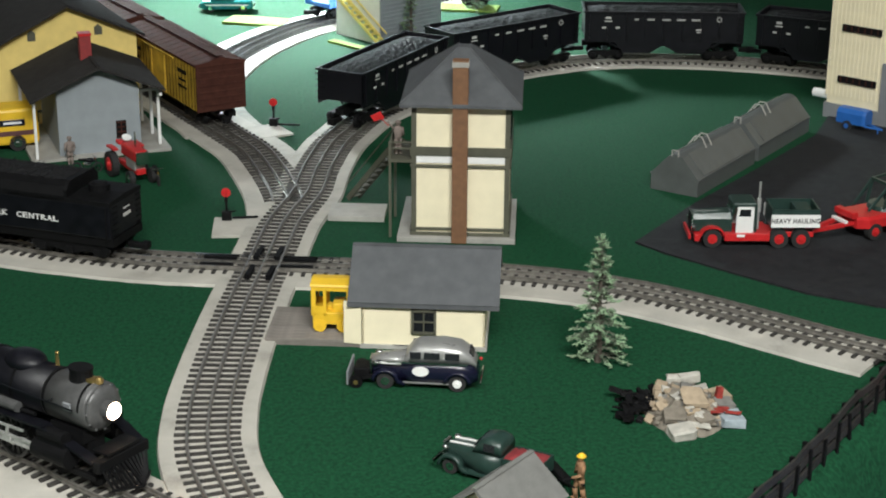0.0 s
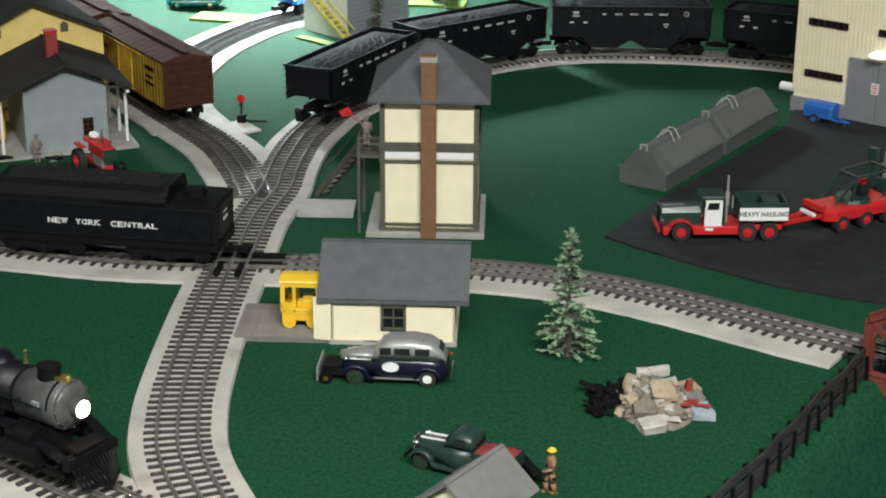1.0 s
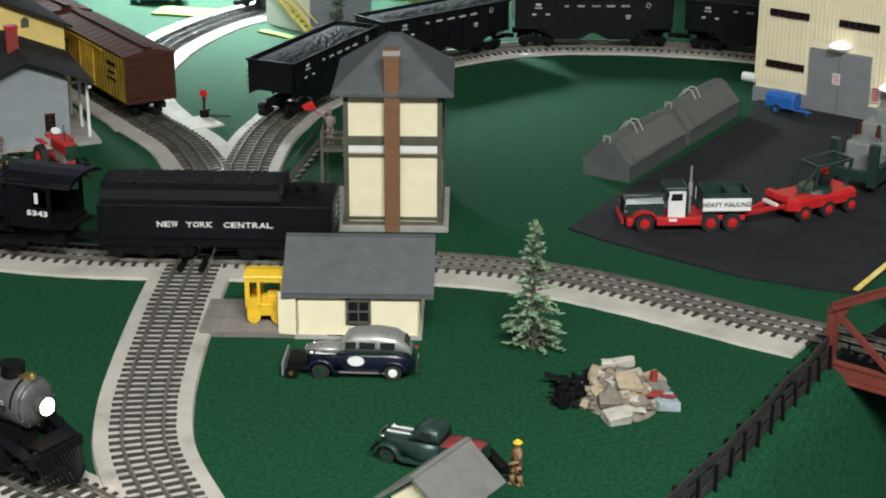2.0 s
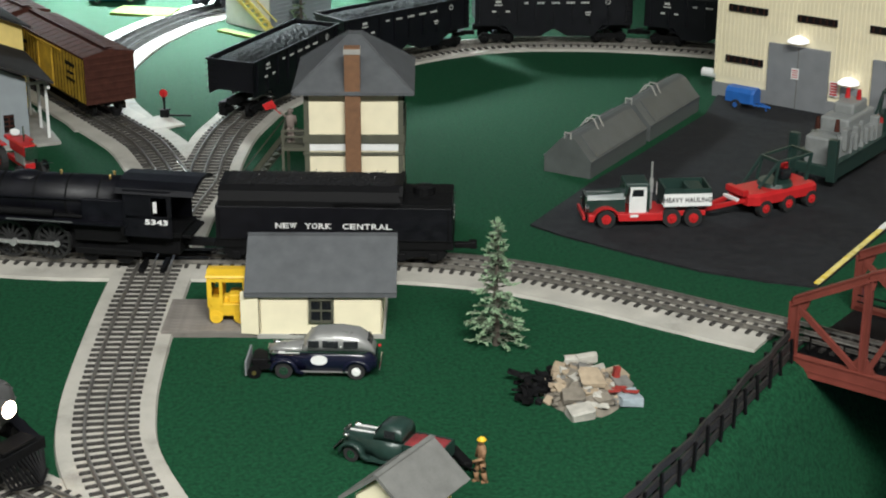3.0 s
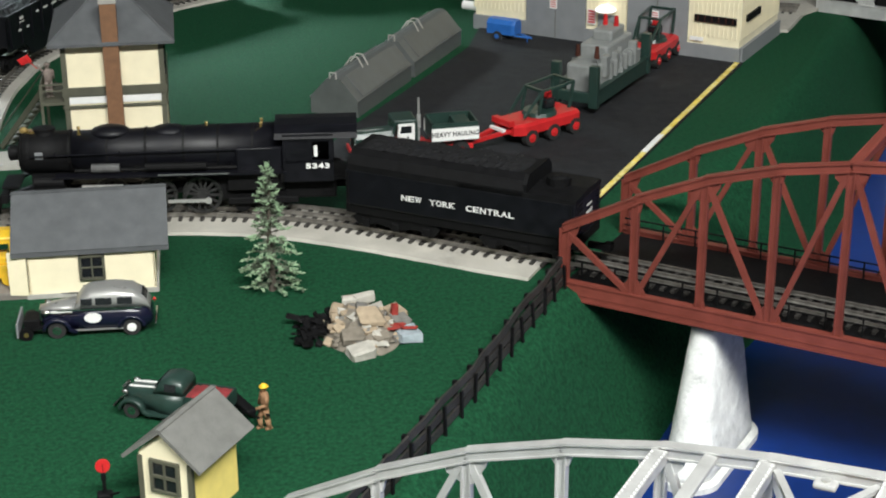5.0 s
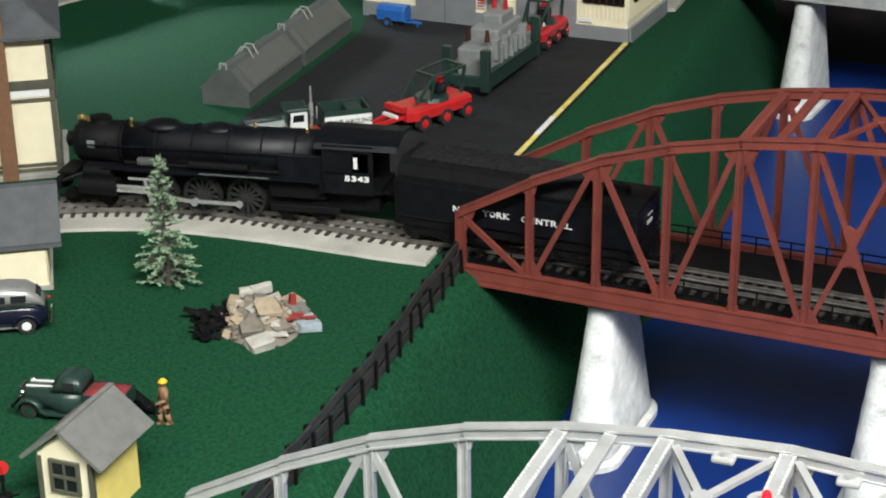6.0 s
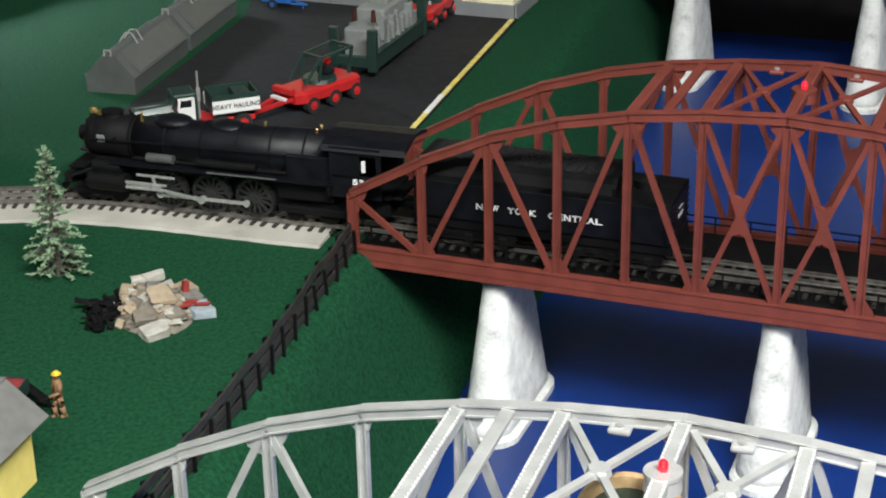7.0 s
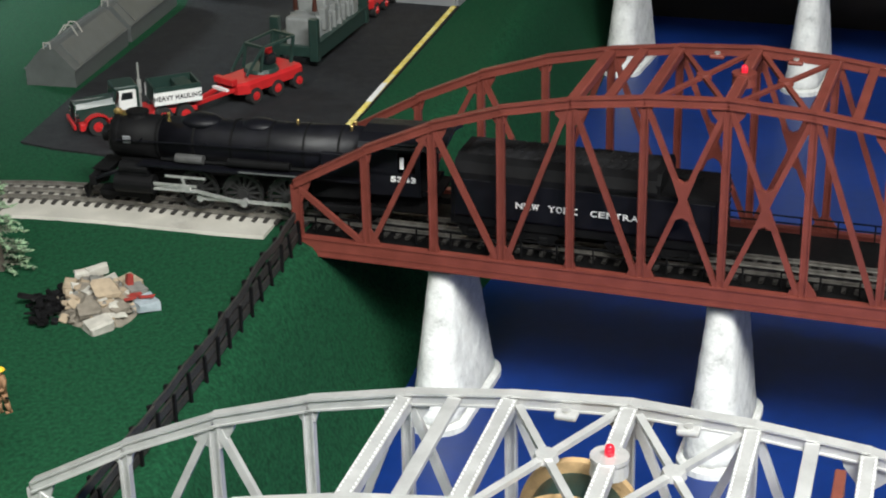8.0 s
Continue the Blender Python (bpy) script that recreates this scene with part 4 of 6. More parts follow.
# ---- buildings ----
def window(parent, x, z, w, h, y, frame_mat, panes=(2, 2), face=-1):
    """A framed window on a wall facing -y (face -1) at height z (its middle)."""
    wd = part("window", box(B(), x, y + .0004 * face, z, w, .0008, h), GLASS_DARK, parent, "dark glazed window")
    bm = B()
    t = .0022
    for sx in (-1, 1):
        box(bm, x + sx * w / 2, y + face * .0008, z, t, .0034, h + t)
        box(bm, x, y + face * .0008, z + sx * h / 2, w + t, .0034, t)
    part("window_frame", bm, frame_mat, wd)
    bm = B()
    for i in range(1, panes[0]):
        box(bm, x - w / 2 + i * w / panes[0], y + face * .0009, z, .0013, .0022, h)
    for i in range(1, panes[1]):
        box(bm, x, y + face * .0009, z - h / 2 + i * h / panes[1], w, .0022, .0013)
    part("glazing_bar", bm, frame_mat, wd)


def signal_tower():
    W, D, H = .102, .118, .150
    tw = thing("signal_tower", pose(-.0331, 1.7421, .0, 0, 0, -3.1), "cream two-storey signal tower with brown chimney and hipped grey roof", "signal tower")
    part("base", box(B(), W / 2 - .004, D / 2, .003, W + .024, D + .018, .006, bev=.0008), PAD, tw)
    bm = box(B(), W / 2, D / 2, H / 2 + .003, W, D, H)
    part("wall", bm, CREAM, tw)
    for x in (.0018, W - .0018):
        for y in (.0005, D - .0005):
            part("corner_post", box(B(), x, y, H / 2 + .003, .0052, .005, H), OLIVE, tw)
    for z, h in ((.0995, .0095), (.0835, .0028), (.0135, .0025), (.0065, .006), (.1495, .003)):
        part("trim_band", box(B(), W / 2, -.0006, z, W + .003, .0036, h), OLIVE, tw)
        part("trim_band", box(B(), W + .0006, D / 2, z, .0036, D + .003, h), OLIVE, tw)
        part("trim_band", box(B(), -.0006, D / 2, z, .0036, D + .003, h), OLIVE, tw)
    part("belt_band", box(B(), W / 2, -.0002, .0905, W - .004, .0022, .0075), WHITE, tw, "white band between the storeys")
    for k in range(3):
        bm = box(B(), W + .0012, .025 + k * .034, .125, .0016, .024, .03)
        part("window", bm, GLASS_DARK, tw)
    ch = part("chimney", box(B(), .0505, -.0045, .1, .0162, .013, .199, bev=.0004), BRICK, tw, "brown brick chimney stack")
    part("chimney_cap", box(B(), .0505, -.0045, .1955, .0178, .0146, .0055, bev=.0004), PAD, ch)
    # hipped roof with thickness
    o = .0125
    bm = B()
    lo = [(-o, -o, .1525), (W + o, -o, .1525), (W + o, D + o, .1525), (-o, D + o, .1525)]
    hi = [(.045, .052, .199), (.057, .052, .199), (.057, .068, .199), (.045, .068, .199)]
    loft(bm, [[(x, y, z - .003) for x, y, z in lo], lo, hi])
    rf = part("roof", bm, ROOF, tw)
    for i, p in enumerate(lo):
        part("ridge_cap", rod(B(), p, hi[i], .0011, n=6), ROOF, rf)
    # balcony on the side, posts, rail, stair
    part("balcony_floor", box(B(), -.0125, .032, .0885, .025, .070, .003), OLIVE, tw)
    for x, y in ((-.0235, -.001), (-.0235, .065)):
        part("balcony_post", box(B(), x, y, .056, .0028, .0028, .106), OLIVE, tw)
    for z in (.102, .1085):
        bm = B()
        bar(bm, (-.0235, -.001, z), (-.0235, .065, z), .0016, .0016)
        bar(bm, (-.0235, -.001, z), (0, -.001, z), .0016, .0016)
        part("balcony_rail", bm, OLIVE, tw)
    for k in range(6):
        part("baluster", box(B(), -.0235, .01 + k * .010, .098, .001, .001, .02), OLIVE, tw)
    a, b = Vector((-.024, .060, .0885)), Vector((-.082, .118, .004))
    st = part("stair_stringer", bar(B(), a, b, .0022, .006), OLIVE, tw)
    off = Vector((.011, .011, 0))
    part("stair_stringer", bar(B(), a + off, b + off, .0022, .006), OLIVE, tw)
    for k in range(11):
        q = a.lerp(b, (k + .5) / 11) + off / 2
        part("stair_tread", box(B(), q.x, q.y, q.z, .006, .016, .0012, rz=-45), PAD, tw)
    part("stair_handrail", bar(B(), a + Vector((0, 0, .018)), b + Vector((0, 0, .018)), .0012, .0012), OLIVE, tw)
    part("stair_pad", box(B(), -.066, .075, .003, .062, .045, .006), PAD, tw)
    part("door", box(B(), -.0012, .035, .106, .0016, .018, .036), OLIVE, tw)


signal_tower()


def figure(name, m, h, coat, label, hat=None, flag=False, step=0):
    """A small painted figure as one plain mesh."""
    bm = B()
    u = h / .037
    for sg in (-1, 1):
        rod(bm, (sg * .0022 * u, sg * step, 0), (sg * .0019 * u, sg * step * .3 - abs(step) * (sg < 0), .009 * u), .0016 * u, .0022 * u, 8)
        rod(bm, (sg * .0019 * u, sg * step * .3 - abs(step) * (sg < 0), .009 * u), (sg * .0019 * u, 0, .017 * u), .0021 * u, .0025 * u, 8)
        box(bm, sg * .0022 * u, sg * step - .001 * u, .0008 * u, .0028 * u, .0055 * u, .0016 * u, bev=.0004)
    loft(bm, [[(r * u * math.cos(2 * math.pi * i / 12), r * .62 * u * math.sin(2 * math.pi * i / 12), z * u) for i in range(12)] for z, r in ((.0155, .0042), (.021, .0043), (.027, .0055), (.030, .0045), (.0312, .002))])
    ball(bm, 0, -.0003, .0338 * u, .0026 * u, .9, 1, 1.15, 10)
    rod(bm, (-.005 * u, 0, .029 * u), (-.0068 * u, -.002 * u, .0185 * u), .0015 * u, .0012 * u, 8)
    if flag:
        rod(bm, (.005 * u, 0, .029 * u), (.011 * u, -.004 * u, .036 * u), .0015 * u, .0012 * u, 8)
    else:
        rod(bm, (.005 * u, 0, .029 * u), (.0062 * u, -.001 * u, .0225 * u), .0016 * u, .0014 * u, 8)
        rod(bm, (.0062 * u, -.001 * u, .0225 * u), (.004 * u, -.0085 * u, .0205 * u), .0014 * u, .0011 * u, 8)
    rod(bm, (0, 0, .0352 * u), (0, 0, .0358 * u), .0038 * u, .0036 * u, 12)
    ball(bm, 0, 0, .0358 * u, .0029 * u, 1, 1, .75, 10)
    ob = solid(name, bm, coat, label, "figurine", m, smooth=True)
    if hat:
        ob.data.materials.append(hat)
        for p in ob.data.polygons:
            if p.center.z > .0351 * u:
                p.material_index = 1
    return ob


TAN_COAT = mat("tan_overalls", (0.26, 0.14, 0.07), 0.75, 0, 0.25, 300, 0.2)
GREY_COAT = mat("grey_brown_coat", (0.2, 0.16, 0.14), 0.75, 0, 0.3, 300, 0.2)
figure("worker_figurine", pose(.1056, 1.1701, 0, 0, 0, -75), .0376, TAN_COAT, "toy worker in tan overalls with yellow hard hat", YELLOW, False, .0028)
figure("flagman_figurine", pose(-.0485, 1.762, .090, 0, 0, 200), .036, GREY_COAT, "toy signalman in grey-brown clothes on the tower balcony", GREY_COAT, True)
bm = rod(B(), (0, 0, 0), (-.011, -.002, .012), .0005, n=6)
prism(bm, [(-.004, .008), (-.015, .0045), (-.019, .0105), (-.0085, .0155)], -.0007, .0003)
solid("signal_flag", bm, RED, "small red hand flag of the signalman", "flag", pose(-.0585, 1.758, .122))
figure("bystander_figurine", pose(-.4513, 1.9999, 0, 0, 0, 20), .034, GREY_COAT, "toy figure in dark grey beside the station", GREY_COAT)


def section_shed():
    W, D, H, R = .112, .098, .0455, .0815
    sh = thing("section_shed", pose(-.0733, 1.4535, 0, 0, 0, -3.4), "cream section house with plain grey gable roof", "shed")
    part("base", box(B(), W / 2, D / 2, .002, W + .004, D + .004, .004), PAD, sh)
    prof = [(0, .004), (0, H), (D / 2, R - .004), (D, H), (D, .004)]
    m = Matrix(((0, 1, 0, 0), (1, 0, 0, 0), (0, 0, 1, 0), (0, 0, 0, 1)))
    bm = B()
    box(bm, W / 2, .001, H / 2 + .002, W, .002, H - .004)
    box(bm, W / 2, D - .001, H / 2 + .002, W, .002, H - .004)
    prism(bm, prof, W - .002, W, m)
    # open end: jambs and gable over the doorway
    prism(bm, [(0, .004), (0, H), (.020, H + .0165), (.020, .004)], 0, .002, m)
    prism(bm, [(D, .004), (D, H), (D - .020, H + .0165), (D - .020, .004)], 0, .002, m)
    prism(bm, [(.020, H + .004), (.020, H + .0165), (D / 2, R - .004), (D - .020, H + .0165), (D - .020, H + .004)], 0, .002, m)
    part("wall", bm, CREAM, sh)
    window(sh, .0565, .0275, .0205, .0215, -.0005, OLIVE)
    for sg, y0 in ((-1, -.004), (1, D + .004)):
        bm = B()
        bar(bm, (W / 2, y0, H - .0005), (W / 2, D / 2, R), W + .0255, .0028)
        part("roof_slope", bm, ROOF, sh)
    part("ridge_cap", box(B(), W / 2, D / 2, R + .0012, W + .0255, .005, .0016), ROOF, sh)
    part("fascia_board", box(B(), W / 2, -.0038, H - .0022, W + .0255, .0012, .004), ROOF, sh)
    for x in (-.0122, W + .0122):
        part("barge_board", bar(B(), (x, -.0035, H - .003), (x, D / 2, R - .0025), .0012, .0035), GREY_DOOR, sh)
    part("door", box(B(), -.0085, -.0005, .0245, .0165, .0016, .041, rz=-10, bev=.0003), CREAM, sh, "open cream shed door leaf")


section_shed()
WOODDECK = mat("grey_boards", (0.2, 0.18, 0.16), 0.85, 0, 0.25, 120, 0.3)
deck = thing("loading_platform", pose(-.1165, 1.494, 0, 0, 0, -3.4), "low grey-brown board platform before the section house", "platform")
part("frame", box(B(), 0, 0, .0022, .0875, .0755, .0044), WOODDECK, deck)
plank = mesh_of("plank", box(B(), 0, 0, .0055, .0885, .0068, .0022, bev=.0003), WOODDECK)
for k in range(11):
    ob = new("plank", plank)
    ob.parent, ob.matrix_basis = deck, pose(0, -.0343 + k * .0069, 0)


def speeder():
    c = thing("rail_speeder", pose(-.102, 1.486, .0068, 0, 0, -3.4), "bright yellow rail inspection speeder standing half inside the shed", "rail speeder")
    L, W, H = .034, .026, .046
    part("body", box(B(), 0, 0, .013, L, W, .012, bev=.001), YELLOW, c)
    for x in (-L / 2 + .001, -.0055, L / 2 - .001):
        for y in (-W / 2 + .0008, W / 2 - .0008):
            part("pillar", box(B(), x, y, .03, .0042 if x < -.01 else .003, .0016, .028), YELLOW, c)
    for y in (-W / 2 + .0008, W / 2 - .0008):
        part("roof_rail", box(B(), 0, y, .0425, L, .0018, .0045), YELLOW, c)
        part("door_panel", box(B(), -.0115, y, .0215, .010, .0018, .007), YELLOW, c)
    part("front_panel", box(B(), -L / 2 + .0004, 0, .021, .0014, W, .006), YELLOW, c)
    part("header", box(B(), -L / 2 + .0004, 0, .0425, .0014, W, .0045), YELLOW, c)
    part("windshield_post", box(B(), -L / 2 + .0004, 0, .031, .0014, .0022, .02), YELLOW, c)
    bm = prism(B(), [(-W / 2 - .001, .0448), (-W / 2, .0465), (0, .0482), (W / 2, .0465), (W / 2 + .001, .0448)], -L / 2 - .002, L / 2 + .002, pose(0, 0, 0, 0, 0, 90))
    part("roof", bm, YELLOW, c)
    part("windshield", box(B(), -L / 2 + .002, 0, .031, .0006, W - .004, .018), GLASS_DARK, c)
    part("seat", box(B(), .006, 0, .0225, .010, .018, .008, bev=.001), YELLOW, c)
    part("engine_box", box(B(), 0, 0, .0205, .008, .010, .005, bev=.001), YELLOW, c)
    for x in (-.0105, .0115):
        for y in (-.0125, .0125):
            bm = rod(B(), (x, y - .0012, .0062), (x, y + .0012, .0062), .0062, n=16)
            w = part("wheel", bm, YELLOW, c)
            part("hub", rod(B(), (x, y - .0018, .0062), (x, y + .0018, .0062), .002, n=8), YELLOW, w)
    for y in (-.008, .008):
        part("headlight", rod(B(), (-L / 2 - .002, y, .0225), (-L / 2, y, .0225), .0022, n=10), CHROME, c)


speeder()


HUT_ROOF = mat("warm_grey_roof", (0.15, 0.15, 0.14), 0.75, 0, 0.2, 90, 0.2)


def gable_hut():
    """The little yellow hut in front; x along its ridge."""
    L, W, H, R = .0714, .0606, .051, .075
    h = thing("gable_hut", pose(.0433, 1.0715, 0, 0, 0, 54.1), "small pale yellow hut with plain grey gable roof", "shed")
    bm = prism(B(), [(-W / 2 + .010, 0), (-W / 2 + .010, H + .0035), (0, R - .0035), (W / 2 - .010, H + .0035), (W / 2 - .010, 0)], -L / 2 + .007, L / 2 - .007, pose(0, 0, 0, 0, 0, 90))
    part("wall", bm, PALE_YELLOW, h)
    part("front_wall", prism(B(), [(-W / 2 + .0095, 0), (-W / 2 + .0095, H + .0032), (0, R - .004), (W / 2 - .0095, H + .0032), (W / 2 - .0095, 0)], L / 2 - .0068, L / 2 - .0055, pose(0, 0, 0, 0, 0, 90)), CREAM, h, "cream front gable wall")
    for sg in (-1, 1):
        part("roof_slope", bar(B(), (0, sg * (W / 2 + .001), H - .0015), (0, 0, R), L, .0026), HUT_ROOF, h)
        part("corner_post", box(B(), -L / 2 + .006, sg * (W / 2 - .0105), H / 2, .0035, .0035, H), OLIVE, h)
    part("ridge_cap", box(B(), 0, 0, R + .0008, L, .004, .0014), HUT_ROOF, h)
    part("window", box(B(), -L / 2 + .0050, 0, .0378, .0008, .020, .022), GLASS_DARK, h)
    bm = B()
    for y in (-.0105, 0, .0105):
        box(bm, -L / 2 + .0046, y, .0378, .0028, .0024 if y else .0014, .024)
    for z in (.0262, .0378, .0494):
        box(bm, -L / 2 + .0046, 0, z, .0026, .0234, .0022)
    part("window_frame", bm, OLIVE, h)


gable_hut()


def ring_z(bm, x, y, levels, n=20):
    """A round body about an upright axis: (height, radius)."""
    return loft(bm, [[(x + r * math.cos(2 * math.pi * i / n), y + r * math.sin(2 * math.pi * i / n), z) for i in range(n)] for z, r in levels])


def freight_house():
    """The cream industrial building; x along its front."""
    b = thing("factory_building", pose(.509, 2.237, 0, 0, 0, -39.8), "cream ribbed-metal factory with grey base and two grey doors", "building")
    W, D, H = .375, .157, .25
    part("wall", box(B(), W / 2, D / 2, H / 2, W - .002, D - .002, H), CREAM_RIB, b)
    rib = mesh_of("siding_rib", box(B(), 0, 0, 0, .0022, .0008, H - .02), CREAM_RIB)
    doors = ((.078, .1637, .085), (.2225, .305, .084))
    n = 64
    for k in range(n + 1):
        x = k * W / n
        z0 = .02
        for a, c, h in doors:
            if a - .002 < x < c + .002:
                z0 = h + .002
        ob = new("siding_rib", rib)
        ob.parent = b
        ob.matrix_basis = pose(x, 0, z0 / 2 + H / 2 + .01) @ Matrix.Diagonal((1, 1, (H - z0) / (H - .02), 1))
    for k in range(26):
        ob = new("siding_rib", rib)
        ob.parent = b
        ob.matrix_basis = pose(W, .003 + k * (D - .006) / 25, .02 / 2 + H / 2 + .01, 0, 0, 90)
    xs = [0] + [v for a, c, h in doors for v in (a, c)] + [W]
    for x0, x1 in zip(xs[::2], xs[1::2]):
        part("base_course", box(B(), (x0 + x1) / 2, -.0005, .0098, x1 - x0 + .002, .0055, .0196), GREY_DOOR, b, "plain grey base course")
    for x in (W + .0005, -.0005):
        part("base_course", box(B(), x, D / 2 + .001, .0098, .0055, D - .004, .0196), GREY_DOOR, b, "plain grey base course")
    for a, c, h in doors:
        dr = part("door", box(B(), (a + c) / 2, -.0012, h / 2, c - a, .0044, h, bev=.0004), GREY_DOOR, b, "large plain grey sliding door")
        part("door_joint", box(B(), (a + c) / 2, -.0036, h / 2, .0006, .0006, h), OLIVE, dr)
        sg = part("notice", box(B(), (a + c) / 2 - .003, -.0038, .049, .0105, .0007, .0145), WHITE, dr, "small white notice with red bars")
        bm = B()
        for k in range(4):
            box(bm, (a + c) / 2 - .003, -.0043, .0535 - k * .003, .008, .0004, .0011)
        part("notice_bars", bm, RED, sg)
    for x0, x1, z in ((.0159, .0704, .0545), (.0164, .072, .1235), (.115, .170, .1225), (.2145, .2695, .1225), (.314, .3697, .0535), (.314, .3697, .1225)):
        lv = part("louvre_window", box(B(), (x0 + x1) / 2, -.0012, z, x1 - x0, .003, .0088), DULL_BLACK, b, "dark slatted louvre window")
        for k in range(6):
            part("louvre_slat", box(B(), x0 + (k + .5) * (x1 - x0) / 6, -.0028, z, .0016, .0012, .0086), BOX_BROWN, lv)
    part("louvre_window", box(B(), W + .0012, .045, .0545, .003, .05, .0088), DULL_BLACK, b)
    part("plate", box(B(), .318, -.0022, .0265, .018, .0008, .005), WHITE, b, "small pale plate")
    sg = part("notice", box(B(), .1725, -.0022, .037, .012, .0008, .020), WHITE, b, "white notice with red bars")
    for k in range(5):
        part("notice_bar", box(B(), .1725, -.0028, .0445 - k * .0036, .0095, .0005, .0022), RED, sg)
    part("side_door", box(B(), .195, -.0012, .021, .027, .0044, .042, bev=.0004), GREY_DOOR, b, "small grey side door")
    for x, z in ((.122, .0935), (.2615, .0935), (.195, .050)):
        lp = part("lamp_shade", ring_z(B(), x, -.010, [(z, .0140), (z + .002, .0132), (z + .005, .0095), (z + .007, .005), (z + .008, .002)]), SHADE_LIT, b, "lit white door lamp shade")
        part("lamp_bracket", rod(B(), (x, 0, z + .008), (x, -.010, z + .008), .0008, n=6), WHITE, lp)
    part("roof", box(B(), W / 2, D / 2, H + .003, W + .01, D + .01, .006), ROOF, b)
    part("drain_pipe", rod(B(), (-.022, .0085, .0275), (.002, .0085, .0275), .0062, n=14), WHITE, b, "white stub pipe")


freight_house()

# paved yard
bm = B()
yard = [(.205, 1.735), (.235, 1.70), (.30, 1.642), (.36, 1.592), (.42, 1.560), (.4665, 1.543), (.802, 1.995), (.514, 2.232), (.478, 2.140), (.375, 1.990), (.288, 1.868)]
lo = [bm.verts.new((x, y, -.001)) for x, y in yard]
hi = [bm.verts.new((x, y, .0022)) for x, y in yard]
bm.faces.new(hi)
for i in range(len(yard)):
    bm.faces.new((lo[i - 1], lo[i], hi[i], hi[i - 1]))
bmesh.ops.recalc_face_normals(bm, faces=bm.faces[:])
solid("pavement_yard", bm, ASPHALT, "matt black asphalt sheet of the factory yard", "pavement", kind="structure")
LINE_YELLOW = two_tone("worn_yellow_line", (0.7, 0.52, 0.06), (0.8, 0.72, 0.35), 60, 0.7, 0.2)
bm = bar(B(), (.4667, 1.5495, .0027), (.7935, 1.9935, .0027), .0058, .0012)
solid("edge_line", bm, LINE_YELLOW, "worn yellow edge line on the asphalt", "road marking", kind="structure")
bm = bar(B(), (.5755, 1.6975, .0033), (.6125, 1.748, .0033), .0062, .0008)
solid("edge_line_patch", bm, WHITE, "white worn patch on the yellow line", "road marking", kind="structure")


def hood(x, y, label):
    """A gabled grey cover with lifting brackets, lying on the ground."""
    h = thing("load_cover", pose(x, y, 0, 0, 0, 56.3), label, "cover", "load covers")
    L, W = .158, .056
    bm = prism(B(), [(-W / 2 - .002, 0), (-W / 2 - .002, .0205), (-.009, .0435), (-.003, .046), (.003, .046), (.009, .0435), (W / 2 + .002, .0205), (W / 2 + .002, 0)], 0, L, pose(0, 0, 0, 0, 0, -90))
    part("shell", bm, GREY_PLASTIC, h)
    for sg in (-1, 1):
        part("roof_panel", bar(B(), (L / 2, sg * (W / 2 + .0015), .0222), (L / 2, sg * .0085, .0448), L * .8, .0012), GREY_PLASTIC, h)
        part("eave_strip", box(B(), L / 2, sg * (W / 2 + .0024), .0195, L, .0018, .002), GREY_PLASTIC, h)
    for k in range(2):
        xx = L * .36 + k * .014
        bm = B()
        rod(bm, (xx, -.012, .0425), (xx + .002, -.004, .054), .0009, n=6)
        rod(bm, (xx + .002, -.004, .054), (xx + .002, .004, .054), .0009, n=6)
        rod(bm, (xx + .002, .004, .054), (xx, .012, .0425), .0009, n=6)
        part("lifting_bracket", bm, PAD, h, "pale wire lifting bracket")
    bm = B()
    rod(bm, (-.001, -.004, .044), (-.001, -.004, .0515), .0009, n=6)
    rod(bm, (-.001, .004, .044), (-.001, .004, .0515), .0009, n=6)
    rod(bm, (-.001, -.004, .0515), (-.001, .004, .0515), .0009, n=6)
    part("end_loop", bm, PAD, h)


hood(.2668, 1.9058, "grey translucent plastic load cover with wire brackets")
hood(.2668 + .169 * math.cos(radians(56.3)), 1.9058 + .169 * math.sin(radians(56.3)), "grey plastic load cover lying end to end with another")


# ---- road vehicles ----
def road_wheel(parent, x, y, r, w, hubm, sg):
    bm = rod(B(), (x, y - w / 2, r), (x, y + w / 2, r), r * .97, n=20)
    rod(bm, (x, y - w * .3, r), (x, y + w * .3, r), r, n=20)
    ty = part("wheel", bm, TYRE, parent)
    bm = rod(B(), (x, y + sg * w * .35, r), (x, y + sg * w * .58, r), r * .58, r * .5, 14)
    rod(bm, (x, y + sg * w * .55, r), (x, y + sg * w * .75, r), r * .25, r * .18, 10)
    part("hub", bm, hubm, ty)


